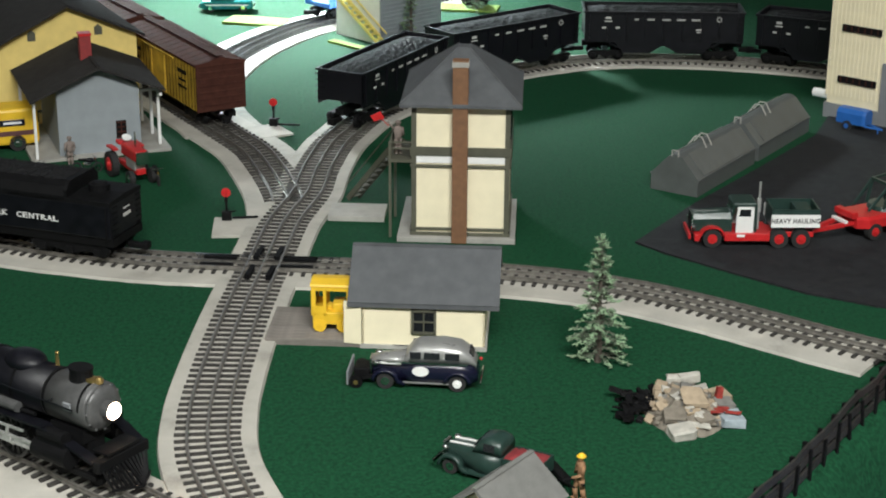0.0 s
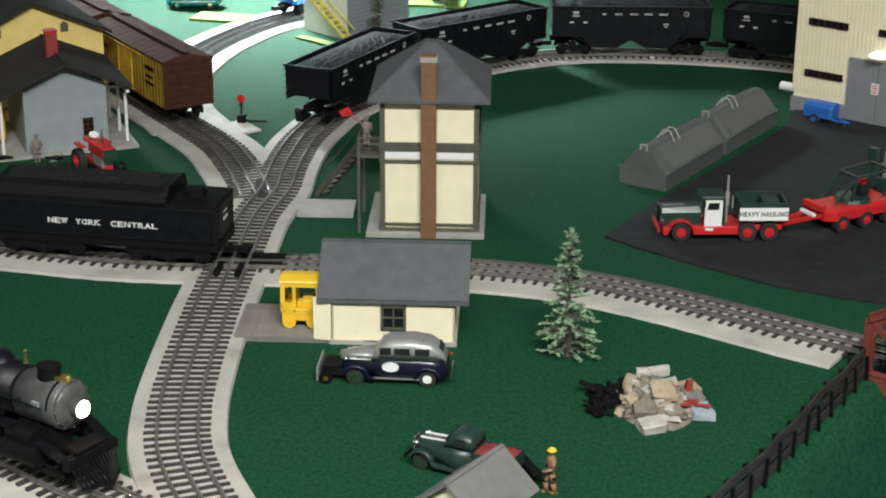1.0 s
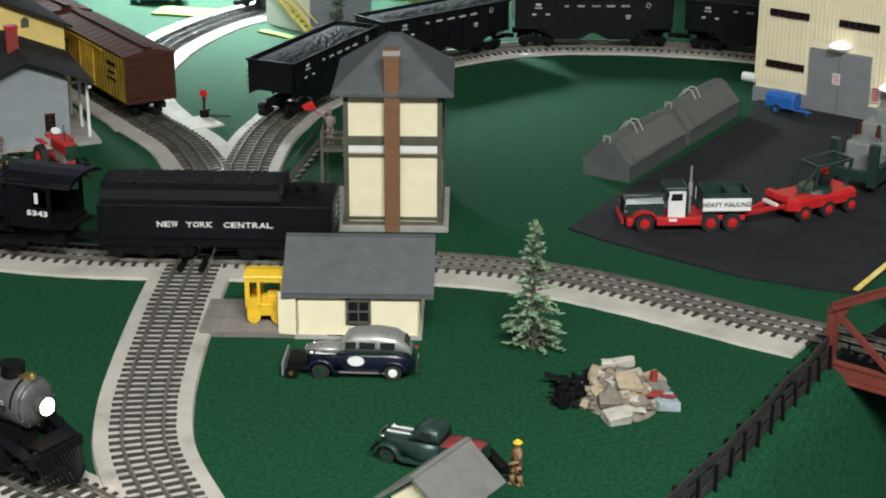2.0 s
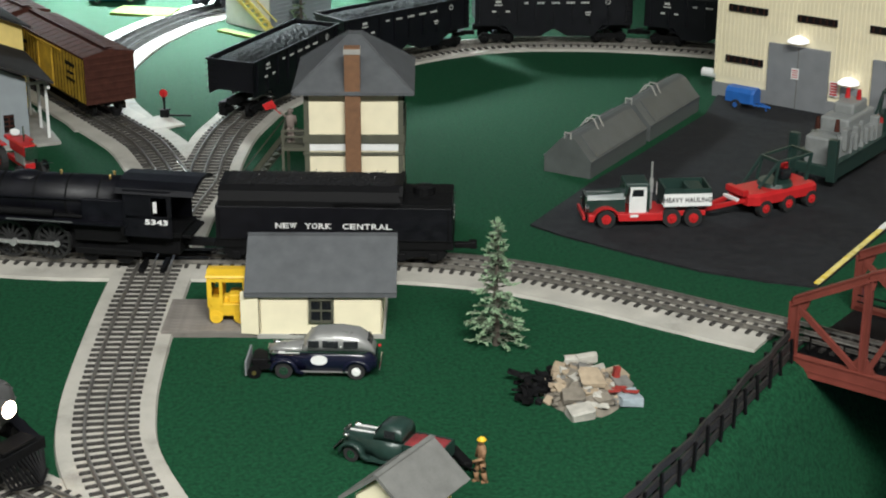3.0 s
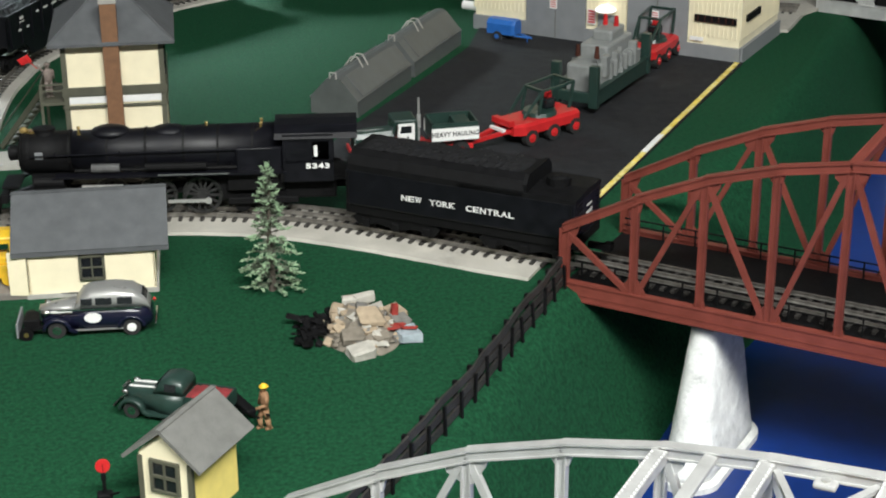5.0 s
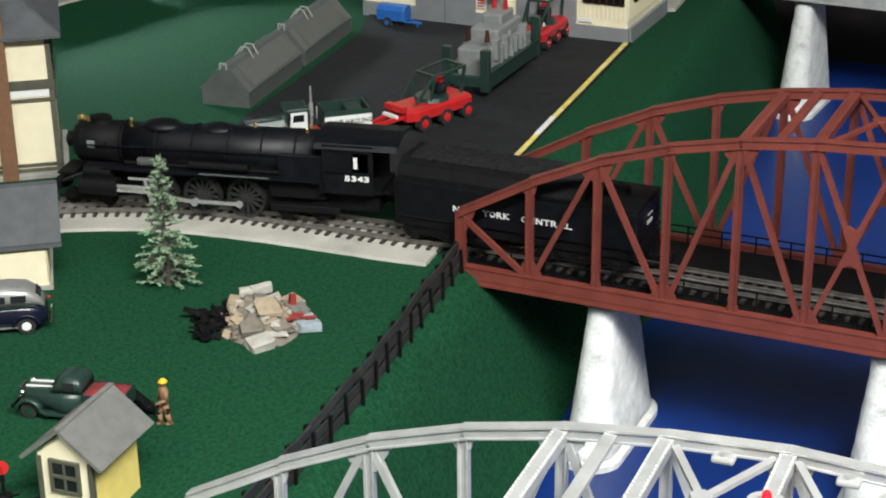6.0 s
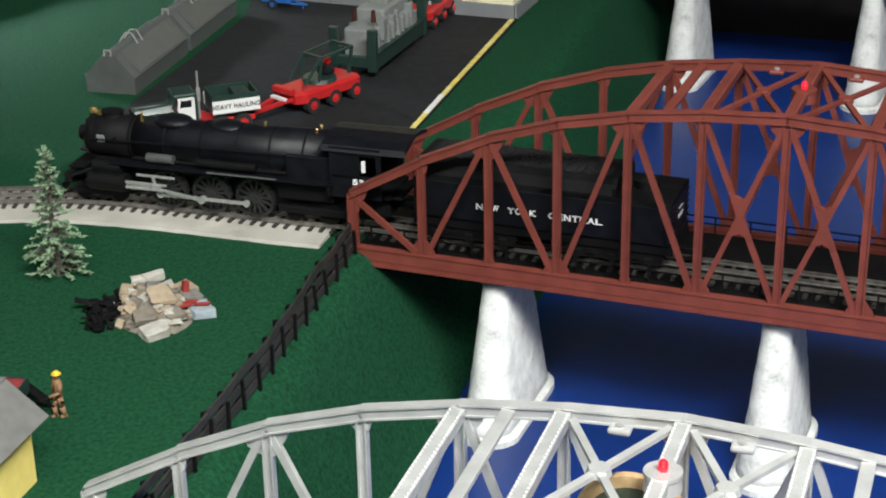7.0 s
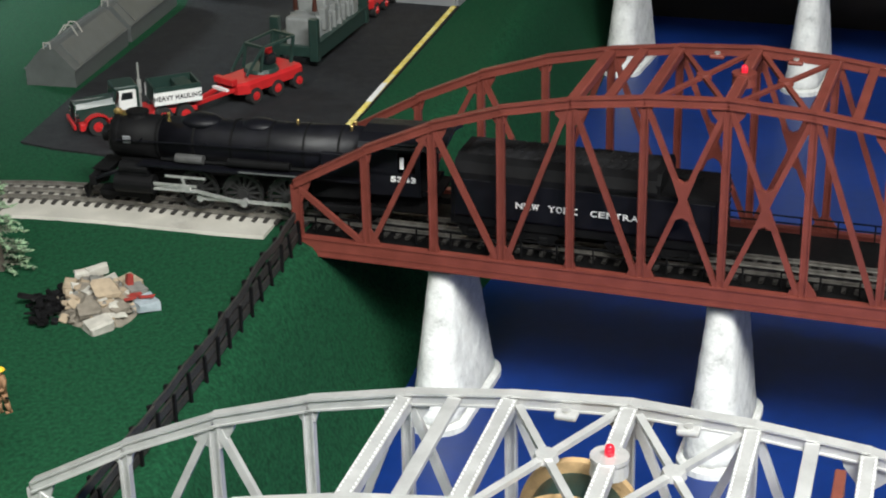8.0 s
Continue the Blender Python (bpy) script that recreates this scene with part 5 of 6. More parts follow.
def heavy_truck():
    """x ahead, y to the truck's left."""
    t = thing("heavy_truck", pose(.3275, 1.7365, .0022, 0, 0, 181) @ Matrix.Diagonal((.95, .95, .97, 1)), "red and dark green heavy haulage tractor with white doors", "truck")
    W = .040
    bm = box(B(), -.004, 0, .0135, .128, .026, .006, bev=.0006)
    part("chassis", bm, RED, t)
    for sg in (-1, 1):
        y = sg * W / 2
        bm = B()
        loft(bm, [[(.046 + r * math.cos(math.pi * k / 10), y - sg * .005 + dy, .0105 + r * .87 * math.sin(math.pi * k / 10)) for r, dy in ((.0137, -.0055), (.0153, -.0055), (.0153, .0055), (.0137, .0055))] for k in range(11)])
        box(bm, .063, y - sg * .006, .0115, .006, .012, .008, bev=.001)
        part("front_fender", bm, RED, t)
        part("running_board", box(B(), .0075, y - sg * .004, .0125, .05, .010, .0085, bev=.0006), RED, t)
        part("step_plate", box(B(), .015, y + sg * .0013, .0145, .009, .0008, .003), WHITE, t)
        road_wheel(t, .046, sg * .0165, .0105, .008, RED, sg)
        for x in (-.028, -.0525):
            road_wheel(t, x, sg * .016, .0105, .011, RED, sg)
    bm = loft(B(), [[(x, w * .5 * c, z0 + (z1 - z0) * d) for c, d in ((-1, 0), (-1, .72), (-.72, 1), (.72, 1), (1, .72), (1, 0))] for x, w, z0, z1 in ((.067, .022, .0165, .035), (.024, .028, .0165, .0375))])
    part("hood", bm, DEEP_GREEN, t)
    part("hood_strip", box(B(), .0455, 0, .0366, .042, .0012, .0008), CHROME, t)
    gr = part("grille", box(B(), .0678, 0, .0255, .0022, .021, .02, bev=.0008), CHROME, t, "chrome radiator grille")
    for k in range(6):
        part("grille_bar", box(B(), .0691, -.0085 + k * .0034, .0255, .0008, .0012, .017), DULL_BLACK, gr)
    part("bumper", box(B(), .0715, 0, .0135, .0028, .042, .0055, bev=.0006), RED, t)
    for sg in (-1, 1):
        part("headlight", rod(B(), (.0655, sg * .0155, .0235), (.0695, sg * .0155, .0235), .0034, n=12), CHROME, t)
    bm = B()
    box(bm, .0115, 0, .0475, .027, .032, .006, bev=.002)
    for sg in (-1, 1):
        box(bm, .0235, sg * .0152, .0415, .0025, .0016, .011, ry=-12)
        box(bm, -.001, sg * .0152, .041, .003, .0016, .010)
    box(bm, -.0015, 0, .0315, .002, .033, .032)
    part("cab", bm, DEEP_GREEN, t)
    for sg in (-1, 1):
        bm = B()
        box(bm, .0105, sg * .0166, .0255, .0195, .0018, .019, bev=.0004)
        box(bm, .0025, sg * .0166, .0395, .0035, .0018, .011)
        box(bm, .0185, sg * .0166, .0385, .0025, .0018, .010, ry=-10)
        box(bm, .0105, sg * .0166, .0447, .0185, .0018, .0025)
        dr = part("door", bm, WHITE, t, "white cab door")
        part("door_window", box(B(), .0105, sg * .0160, .0395, .0145, .0008, .009), GLASS_DARK, dr)
    part("windshield", box(B(), .0243, 0, .0415, .0008, .028, .010, ry=-12), GLASS_DARK, t)
    part("exhaust_stack", rod(B(), (-.0045, .0135, .02), (-.0045, .0135, .074), .0014, .0012, 8), STEEL, t, "tall chrome exhaust stack")
    part("exhaust_guard", rod(B(), (-.0045, .0135, .04), (-.0045, .0135, .055), .0024, n=8), STEEL, t)
    bm = B()
    for x, w in ((-.0195, .0022), (-.0705, .0022)):
        box(bm, x, 0, .0335, w, .040, .021)
    for sg in (-1, 1):
        box(bm, -.045, sg * .0193, .0335, .053, .0018, .021)
    box(bm, -.045, 0, .0245, .053, .04, .002)
    part("ballast_box", bm, DEEP_GREEN, t, "open dark green ballast box")
    bm = B()
    box(bm, -.055, 0, .0375, .018, .03, .010, bev=.001)
    part("winch", bm, DEEP_GREEN, t)
    for sg in (-1, 1):
        sb = part("sign_board", box(B(), -.045, sg * .0212, .0315, .0545, .0012, .0142), WHITE, t, "white sign board")
        words("sign_words", "HEAVY HAULING", .0075, DULL_BLACK, sb, pose(-.045, sg * .0219, .0315, 90, 0, 0 if sg < 0 else 180), sx=.86, thick=.0001, bold=.0002)
    return t


heavy_truck()


def dolly(m, label, drawbar):
    """A six-wheel red transport dolly; x ahead."""
    d = thing("transport_dolly", m, label, "trailer", "transport dollies")
    bm = loft(B(), [[(x, w * c, z) for c, z in ((-1, .014), (-1, .0235), (-.8, .0262), (.8, .0262), (1, .0235), (1, .014))] for x, w in ((-.046, .021), (-.04, .023), (.036, .023), (.048, .016))])
    part("deck", bm, RED, d)
    for x in (-.033, 0, .033):
        for sg in (-1, 1):
            road_wheel(d, x - .005, sg * .020, .0095, .008, RED, sg)
    for k in range(3):
        part("axle", rod(B(), (-.038 + k * .033, -.018, .0095), (-.038 + k * .033, .018, .0095), .002, n=8), RED, d)
    if drawbar:
        for sg in (-1, 1):
            part("drawbar", bar(B(), (.048, sg * .010, .019), (.098, sg * .002, .015), .004, .004), RED, d)
        part("cross_tie", bar(B(), (.058, -.011, .021), (.058, .011, .021), .004, .003), WHITE, d)
        part("bolt_block", box(B(), .050, 0, .028, .008, .030, .007, bev=.001), RED, d)
    part("turntable", rod(B(), (-.004, 0, .026), (-.004, 0, .0305), .020, .018, 20), DEEP_GREEN, d)
    bm = B()
    for sg in (-1, 1):
        bar(bm, (-.034, sg * .016, .030), (-.040, sg * .016, .060), .003, .003)
        bar(bm, (.010, sg * .014, .030), (.004, sg * .014, .056), .0025, .0025)
        bar(bm, (-.041, sg * .016, .059), (.005, sg * .014, .056), .0025, .0025)
        bar(bm, (.005, sg * .014, .056), (.030, sg * .012, .030), .0025, .0025)
    bar(bm, (-.040, -.016, .059), (-.040, .016, .059), .003, .003)
    bar(bm, (.005, -.014, .056), (.005, .014, .056), .003, .003)
    part("bolster_frame", bm, DEEP_GREEN, d, "dark green steel bolster frame")
    part("jack", box(B(), -.014, 0, .037, .014, .016, .012, bev=.002), GLASS_DARK, d)
    part("pump", box(B(), -.016, .0, .0455, .006, .008, .008, bev=.001), RED, d)
    return d


dolly(pose(.476, 1.778, .0022, 0, 0, 208), "red six-wheel front dolly with dark green bolster frame", True)
dolly(pose(.690, 2.030, .0022, 0, 0, 230), "red six-wheel rear dolly near the factory doors", False)
gd = thing("girder_load", pose(.590, 1.908, .0022, 0, 0, 50), "pale grey cast machine load slung in dark green girders", "machine load")
for sg in (-1, 1):
    bm = B()
    box(bm, 0, sg * .026, .020, .150, .004, .018, bev=.0005)
    box(bm, 0, sg * .026, .030, .150, .008, .002)
    part("girder", bm, DEEP_GREEN, gd)
for x in (-.078, .078):
    part("end_beam", box(B(), x, 0, .020, .008, .056, .012, bev=.001), DEEP_GREEN, gd)
    for y in (-.024, .024):
        part("end_post", box(B(), x, y, .034, .009, .011, .050, bev=.001), DEEP_GREEN, gd)
LOADGREY = mat("pale_cast_grey", (0.22, 0.23, 0.225), 0.5, 0, 0.15, 120, 0.2)
random.seed(11)
part("tank", box(B(), 0, 0, .032, .112, .044, .038, bev=.003), LOADGREY, gd)
part("upper_tank", box(B(), .010, 0, .058, .074, .036, .020, bev=.003), LOADGREY, gd)
part("top_block", box(B(), .016, 0, .073, .040, .026, .014, bev=.003), LOADGREY, gd)
for k in range(26):
    x, sg = random.uniform(-.05, .05), random.choice((-1, 1))
    h = random.uniform(.010, .034)
    part("casting_boss", box(B(), x, sg * random.uniform(.016, .0225), .016 + h, random.uniform(.006, .016), random.uniform(.006, .012), random.uniform(.012, .030), rz=random.uniform(-14, 14), bev=.0012), LOADGREY, gd)
for k in range(5):
    part("cooling_fin", box(B(), -.030 + k * .015, -.0232, .034, .004, .005, .032, bev=.0008), LOADGREY, gd)
    part("cooling_fin", box(B(), -.030 + k * .015, .0232, .034, .004, .005, .032, bev=.0008), LOADGREY, gd)
for x, y, z in ((-.045, .012, .062), (-.045, -.012, .062), (.022, .007, .082), (.022, -.007, .082)):
    part("insulator", rod(B(), (x, y, z - .004), (x, y, z + .010), .0034, .0022, 10), BOX_BROWN if x < 0 else RED, gd, "red-brown insulator")
BLUE = mat("blue_paint", (0.02, 0.12, 0.42), 0.4, 0, 0.15, 90, 0.05)
cp = thing("compressor_trailer", pose(.533, 2.168, .0022, 0, 0, -40), "small bright blue compressor trailer beside the factory", "trailer")
bm = loft(B(), [[(x, w * c, z) for c, z in ((-1, .009), (-1, .0225), (-.6, .0275), (.6, .0275), (1, .0225), (1, .009))] for x, w in ((-.020, .012), (.016, .012), (.020, .010))])
part("body", bm, BLUE, cp)
for sg in (-1, 1):
    road_wheel(cp, -.004, sg * .013, .0065, .004, BLUE, sg)
    part("drawbar", bar(B(), (.018, sg * .007, .008), (.040, 0, .006), .002, .002), BLUE, cp)
part("jockey_leg", rod(B(), (.034, 0, 0), (.034, 0, .008), .001, n=6), BLUE, cp)


def sedan_body(bm, prof, half, tumble=.82):
    """A car body from a side outline of (x, z) pairs (lower, upper), narrowing upwards."""
    rings = []
    for x, z0, z1, k in prof:
        w = half * k
        rings.append([(x, -w, z0), (x, -w * 1.03, z0 + (z1 - z0) * .45), (x, -w * .97, z0 + (z1 - z0) * .72), (x, -w * tumble, z0 + (z1 - z0) * .92), (x, -w * .5, z1), (x, w * .5, z1),
                      (x, w * tumble, z0 + (z1 - z0) * .92), (x, w * .97, z0 + (z1 - z0) * .72), (x, w * 1.03, z0 + (z1 - z0) * .45), (x, w, z0)])
    return loft(bm, rings)


NAVY = mat("navy_blue_paint", (0.007, 0.008, 0.022), 0.22, 0, 0.1, 90, 0.02)
SILVERGREY = mat("silver_grey_paint", (0.33, 0.33, 0.32), 0.3, 0.4, 0.1, 90, 0.02)


def fender(parent, x, y, r, w, m, sweep=0.0):
    """One pressed wing over a wheel, with a flat sweep behind it if asked."""
    pts = [(x + r * math.cos(math.pi * k / 12), r * .9 * math.sin(math.pi * k / 12) + .0075) for k in range(13)]
    if sweep:
        pts.append((x - r - sweep, .0055))
    rings = []
    for k, p in enumerate(pts):
        a, b = pts[max(0, k - 1)], pts[min(len(pts) - 1, k + 1)]
        n = Vector((a[1] - b[1], 0, b[0] - a[0])).normalized() * -.0012
        c = Vector((p[0], y, p[1]))
        h = Vector((0, w / 2, 0))
        rings.append([c - h - n, c - h * .8 + n, c + h * .8 + n, c + h - n])
    part("fender", loft(B(), rings), m, parent, smooth=True)


def inspection_car():
    c = thing("inspection_car", pose(-.0175, 1.3795, 0, 0, 0, 174.5) @ Matrix.Diagonal((1.06, 1.06, 1.04, 1)), "navy and silver rail inspection sedan with guide wheels", "car")
    H = .0165
    lower = [(.040, .008, .0185, .50), (.036, .007, .0225, .62), (.012, .006, .0245, .82), (.006, .006, .025, .98), (-.030, .006, .0255, 1.0), (-.042, .007, .023, .92), (-.047, .009, .016, .72)]
    part("body", sedan_body(B(), lower, H), NAVY, c, smooth=True)
    upper = [(.014, .024, .0255, .78), (.008, .024, .0345, .80), (.001, .024, .0385, .82), (-.018, .024, .0395, .84), (-.032, .024, .0375, .82), (-.041, .0235, .031, .76), (-.0455, .020, .0235, .62)]
    part("roof", sedan_body(B(), upper, H, .80), SILVERGREY, c, "silver-grey roof", smooth=True)
    bm = loft(B(), [[(x, w * k, z + dz) for k, dz in ((-1, 0), (-.7, .003), (0, .0042), (.7, .003), (1, 0))] for x, w, z in ((.041, .0075, .0185), (.030, .0095, .0215), (.010, .0135, .0232))])
    part("hood", bm, SILVERGREY, c, "silver-grey hood", smooth=True)
    part("grille", box(B(), .0415, 0, .0155, .0025, .013, .013, bev=.001), CHROME, c)
    for sg in (-1, 1):
        for x, w in ((.004, .009), (-.0095, .013), (-.026, .012)):
            part("side_window", box(B(), x, sg * .0139, .0302, w, .0012, .0062, rx=sg * 10, bev=.0004), GLASS_DARK, c)
        part("hood_louvre", box(B(), .0245, sg * .0118, .0212, .017, .0012, .0014, rz=-sg * 5), WHITE, c, "bright hood side strip")
        part("belt_strip", box(B(), -.006, sg * .0171, .0247, .066, .0007, .0009), CHROME, c)
        part("sill_strip", box(B(), -.004, sg * .0168, .0068, .04, .001, .0012), SILVERGREY, c)
        part("door_seal", prism(B(), [(-.0005 + .0068 * math.cos(k * math.pi / 14), .0172 + .0042 * math.sin(k * math.pi / 14)) for k in range(28)], sg * .0166, sg * .0176), WHITE, c, "round white emblem")
        fender(c, .0285, sg * .0155, .0102, .0075, NAVY, .006)
        fender(c, -.0305, sg * .0150, .0102, .0075, NAVY)
        road_wheel(c, .0285, sg * .0150, .0072, .0045, CHROME, sg)
        road_wheel(c, -.0305, sg * .0150, .0072, .0045, WHITE, sg)
        part("headlight", ball(B(), .0365, sg * .0105, .0205, .0028, 1.3, 1, 1, 10), CHROME, c, smooth=True)
        bm = rod(B(), (.0525, sg * .0145, .0055), (.0525, sg * .0185, .0055), .0055, n=14)
        gw = part("guide_wheel", bm, DULL_BLACK, c)
        part("hub", rod(B(), (.0525, sg * .0188, .0055), (.0525, sg * .0196, .0055), .002, n=8), BRASS, gw)
        part("guide_arm", bar(B(), (.036, sg * .011, .009), (.0545, sg * .0125, .0065), .0025, .003), DULL_BLACK, c)
    part("rail_guard", box(B(), .0595, 0, .0085, .0016, .036, .0125, bev=.0004), GREY_DOOR, c, "grey rail guard plate")
    part("guide_axle", rod(B(), (.0525, -.016, .0055), (.0525, .016, .0055), .0014, n=8), DULL_BLACK, c)
    part("guide_box", box(B(), .049, 0, .010, .013, .018, .008, bev=.001), DULL_BLACK, c)
    part("rear_bumper", box(B(), -.0495, 0, .0085, .0016, .034, .0032, bev=.0005), CHROME, c)
    part("rear_window", box(B(), -.0412, 0, .0305, .0012, .016, .0055, ry=32), GLASS_DARK, c)
    part("tail_light", ball(B(), -.0478, -.012, .0185, .0015, n=8), RED, c)


inspection_car()


def pickup():
    p = thing("pickup_truck", pose(.0381, 1.2102, 0, 0, 0, 152) @ Matrix.Diagonal((.93, .93, .93, 1)), "dark green vintage pickup with red tarpaulin over its bed", "truck")
    H = .0165
    lower = [(.040, .008, .0195, .46), (.034, .007, .023, .58), (.010, .006, .0245, .80), (.004, .006, .025, .98), (-.016, .006, .0255, 1.0)]
    part("body", sedan_body(B(), lower, H), DEEP_GREEN, p, smooth=True)
    upper = [(.010, .024, .0265, .80), (.004, .024, .036, .82), (-.006, .024, .0385, .84), (-.0145, .024, .0365, .82), (-.0165, .024, .033, .8)]
    part("cab_roof", sedan_body(B(), upper, H, .80), DEEP_GREEN, p, smooth=True)
    part("windshield", box(B(), .0078, 0, .0312, .0012, .021, .0075, ry=-33, bev=.0003), GLASS_DARK, p)
    for sg in (-1, 1):
        part("side_window", box(B(), -.0055, sg * .0139, .0305, .010, .0012, .0066, rx=sg * 10), GLASS_DARK, p)
        fender(p, .029, sg * .0160, .0105, .0085, DEEP_GREEN, .007)
        fender(p, -.033, sg * .0160, .0105, .0075, DEEP_GREEN)
        road_wheel(p, .029, sg * .0155, .0072, .0045, CHROME, sg)
        road_wheel(p, -.033, sg * .0155, .0072, .0045, CHROME, sg)
        part("headlight", ball(B(), .0365, sg * .0115, .0205, .0027, 1.3, 1, 1, 10), CHROME, p, smooth=True)
        part("running_board", box(B(), -.002, sg * .0165, .0062, .036, .007, .0015), DEEP_GREEN, p)
        part("bed_side", box(B(), -.0345, sg * .0135, .0175, .034, .0015, .013), DEEP_GREEN, p)
        part("hood_trim", box(B(), .0225, sg * .0045, .0242, .026, .0018, .0010, ry=3), WHITE, p, "bright hood strip")
    part("grille", box(B(), .0408, 0, .016, .0025, .013, .014, bev=.001), CHROME, p)
    part("front_bumper", box(B(), .0455, 0, .0085, .0016, .035, .003, bev=.0005), CHROME, p)
    part("bed_floor", box(B(), -.0345, 0, .0115, .034, .028, .002), DEEP_GREEN, p)
    part("tailgate", box(B(), -.0515, 0, .0175, .0015, .028, .013), DEEP_GREEN, p)
    g = B()
    vs = [[g.verts.new((-.0175 - i * .034 / 12, -.0142 + j * .0284 / 10, .0225 + .005 * math.sin(math.pi * j / 10) * math.sin(math.pi * (i + 1) / 14) + .0012 * noise.noise((i * .6, j * .6, 9)))) for j in range(11)] for i in range(13)]
    for i in range(12):
        for j in range(10):
            g.faces.new((vs[i][j], vs[i + 1][j], vs[i + 1][j + 1], vs[i][j + 1]))
    part("tarpaulin", g, mat("red_canvas", (0.2, 0.022, 0.025), 0.85, 0, 0.3, 160, 0.4), p, "dull red canvas cover", smooth=True)


pickup()


def handcart(a, b):
    """A dark two-handled cart; b is the grip end."""
    d = Vector(b) - Vector(a)
    c = thing("hand_cart", pose(a[0], a[1], 0, 0, 0, math.degrees(math.atan2(d.y, d.x))), "small black hand cart pushed by the toy worker", "cart")
    L = d.length
    part("tray", box(B(), L * .3, 0, .0085, L * .6, .008, .005, bev=.0012), DULL_BLACK, c)
    for sg in (-1, 1):
        part("handle", rod(B(), (L * .5, sg * .0045, .0085), (L, sg * .0042, .0150), .0009, n=8), DULL_BLACK, c)
        part("leg", rod(B(), (L * .5, sg * .0042, 0), (L * .48, sg * .0045, .0085), .0009, n=8), DULL_BLACK, c)
    part("wheel", rod(B(), (.001, -.0014, .0045), (.001, .0014, .0045), .0045, n=14), DULL_BLACK, c)


handcart((0.0853, 1.2116), (0.1040, 1.1611))


# ---- station corner ----
STATION_GREY = mat("station_grey_wall", (0.28, 0.31, 0.33), 0.7, 0, 0.1, 60, 0.1)
DARK_ROOF = mat("charcoal_roof", (0.032, 0.030, 0.029), 0.95, 0, 0.3, 90, 0.5, 900, spec=0.1)
BARN_YELLOW = mat("barn_yellow_wall", (0.78, 0.6, 0.2), 0.65, 0, 0.1, 60, 0.1)


def station():
    W, D, H, R = .100, .14, .084, .112
    s = thing("station_house", pose(-.4674, 2.0177, 0, 0, 0, 21), "grey station house with charcoal gable roof and white porch posts", "station")
    part("platform", box(B(), W / 2, D / 2, .002, W + .07, D + .02, .004), PAD, s)
    bm = prism(B(), [(0, .004), (0, H), (W / 2, R - .002), (W, H), (W, .004)], 0, D)
    part("wall", bm, STATION_GREY, s)
    for sg, x0, x1 in ((-1, -.034, W / 2), (1, W + .030, W / 2)):
        z0 = H - .0045 if sg > 0 else H - .007
        part("roof_slope", bar(B(), (x0, D / 2 - .004, z0), (x1, D / 2 - .004, R + .001), D + .026, .0026, up=(0, 0, 1)), DARK_ROOF, s)
    part("ridge_cap", box(B(), W / 2, D / 2 - .004, R + .0022, .004, D + .026, .002), DARK_ROOF, s)
    ch = part("chimney", box(B(), W / 2 - .004, .05, R + .012, .014, .014, .034, bev=.0004), mat("red_brick", (0.24, 0.03, 0.03), 0.75, 0, 0.2, 160, 0.4), s, "red brick chimney")
    part("chimney_cap", box(B(), W / 2 - .004, .05, R + .0295, .0155, .0155, .003), RED, ch)
    for x, y in ((-.028, -.004), (-.028, D - .02), (W + .0255, .012), (W + .0255, .058), (W + .0255, D - .02)):
        part("porch_post", box(B(), x, y, .038, .0032, .0032, .072), WHITE, s, "white porch post")
    for x in (-.028, W + .0255):
        part("porch_beam", box(B(), x, D / 2 - .01, .0725, .0036, D - .005, .0036), WHITE, s)
    part("porch_beam", box(B(), W + .013, .012, .0745, .026, .0036, .0032), WHITE, s)
    wd = part("window", box(B(), W - .024, -.0006, .031, .0125, .0012, .022), DULL_BLACK, s, "window with red-brown sash")
    for k in range(4):
        part("sash_bar", box(B(), W - .024, -.0016, .022 + k * .006, .0125, .0012, .0013), BOX_BROWN, wd)
    part("sash_bar", box(B(), W - .024, -.0016, .031, .0014, .0012, .022), BOX_BROWN, wd)


station()


def yellow_barn():
    W, D, H, R = .185, .22, .111, .154
    b = thing("freight_barn", pose(-.5686, 2.137, 0, 0, 0, 27), "yellow gabled freight barn with dark roof behind the station", "building")
    part("wall", prism(B(), [(0, 0), (0, H), (W / 2, R), (W, H), (W, 0)], 0, D), BARN_YELLOW, b)
    for x0 in (-.008, W + .008):
        part("roof_slope", bar(B(), (x0, D / 2 - .002, H - .0020), (W / 2, D / 2 - .002, R + .002), D + .022, .003), DARK_ROOF, b)
    for x in (W / 2 - .045, W / 2 + .042):
        part("window", prism(B(), [(x - .005, H + .002), (x - .005, H + .012), (x, H + .016), (x + .005, H + .012), (x + .005, H + .002)], -.0014, .001), OLIVE, b, "small arched window")
    part("wall_trim", box(B(), W / 2, -.001, .02, W, .002, .003), OLIVE, b)


yellow_barn()


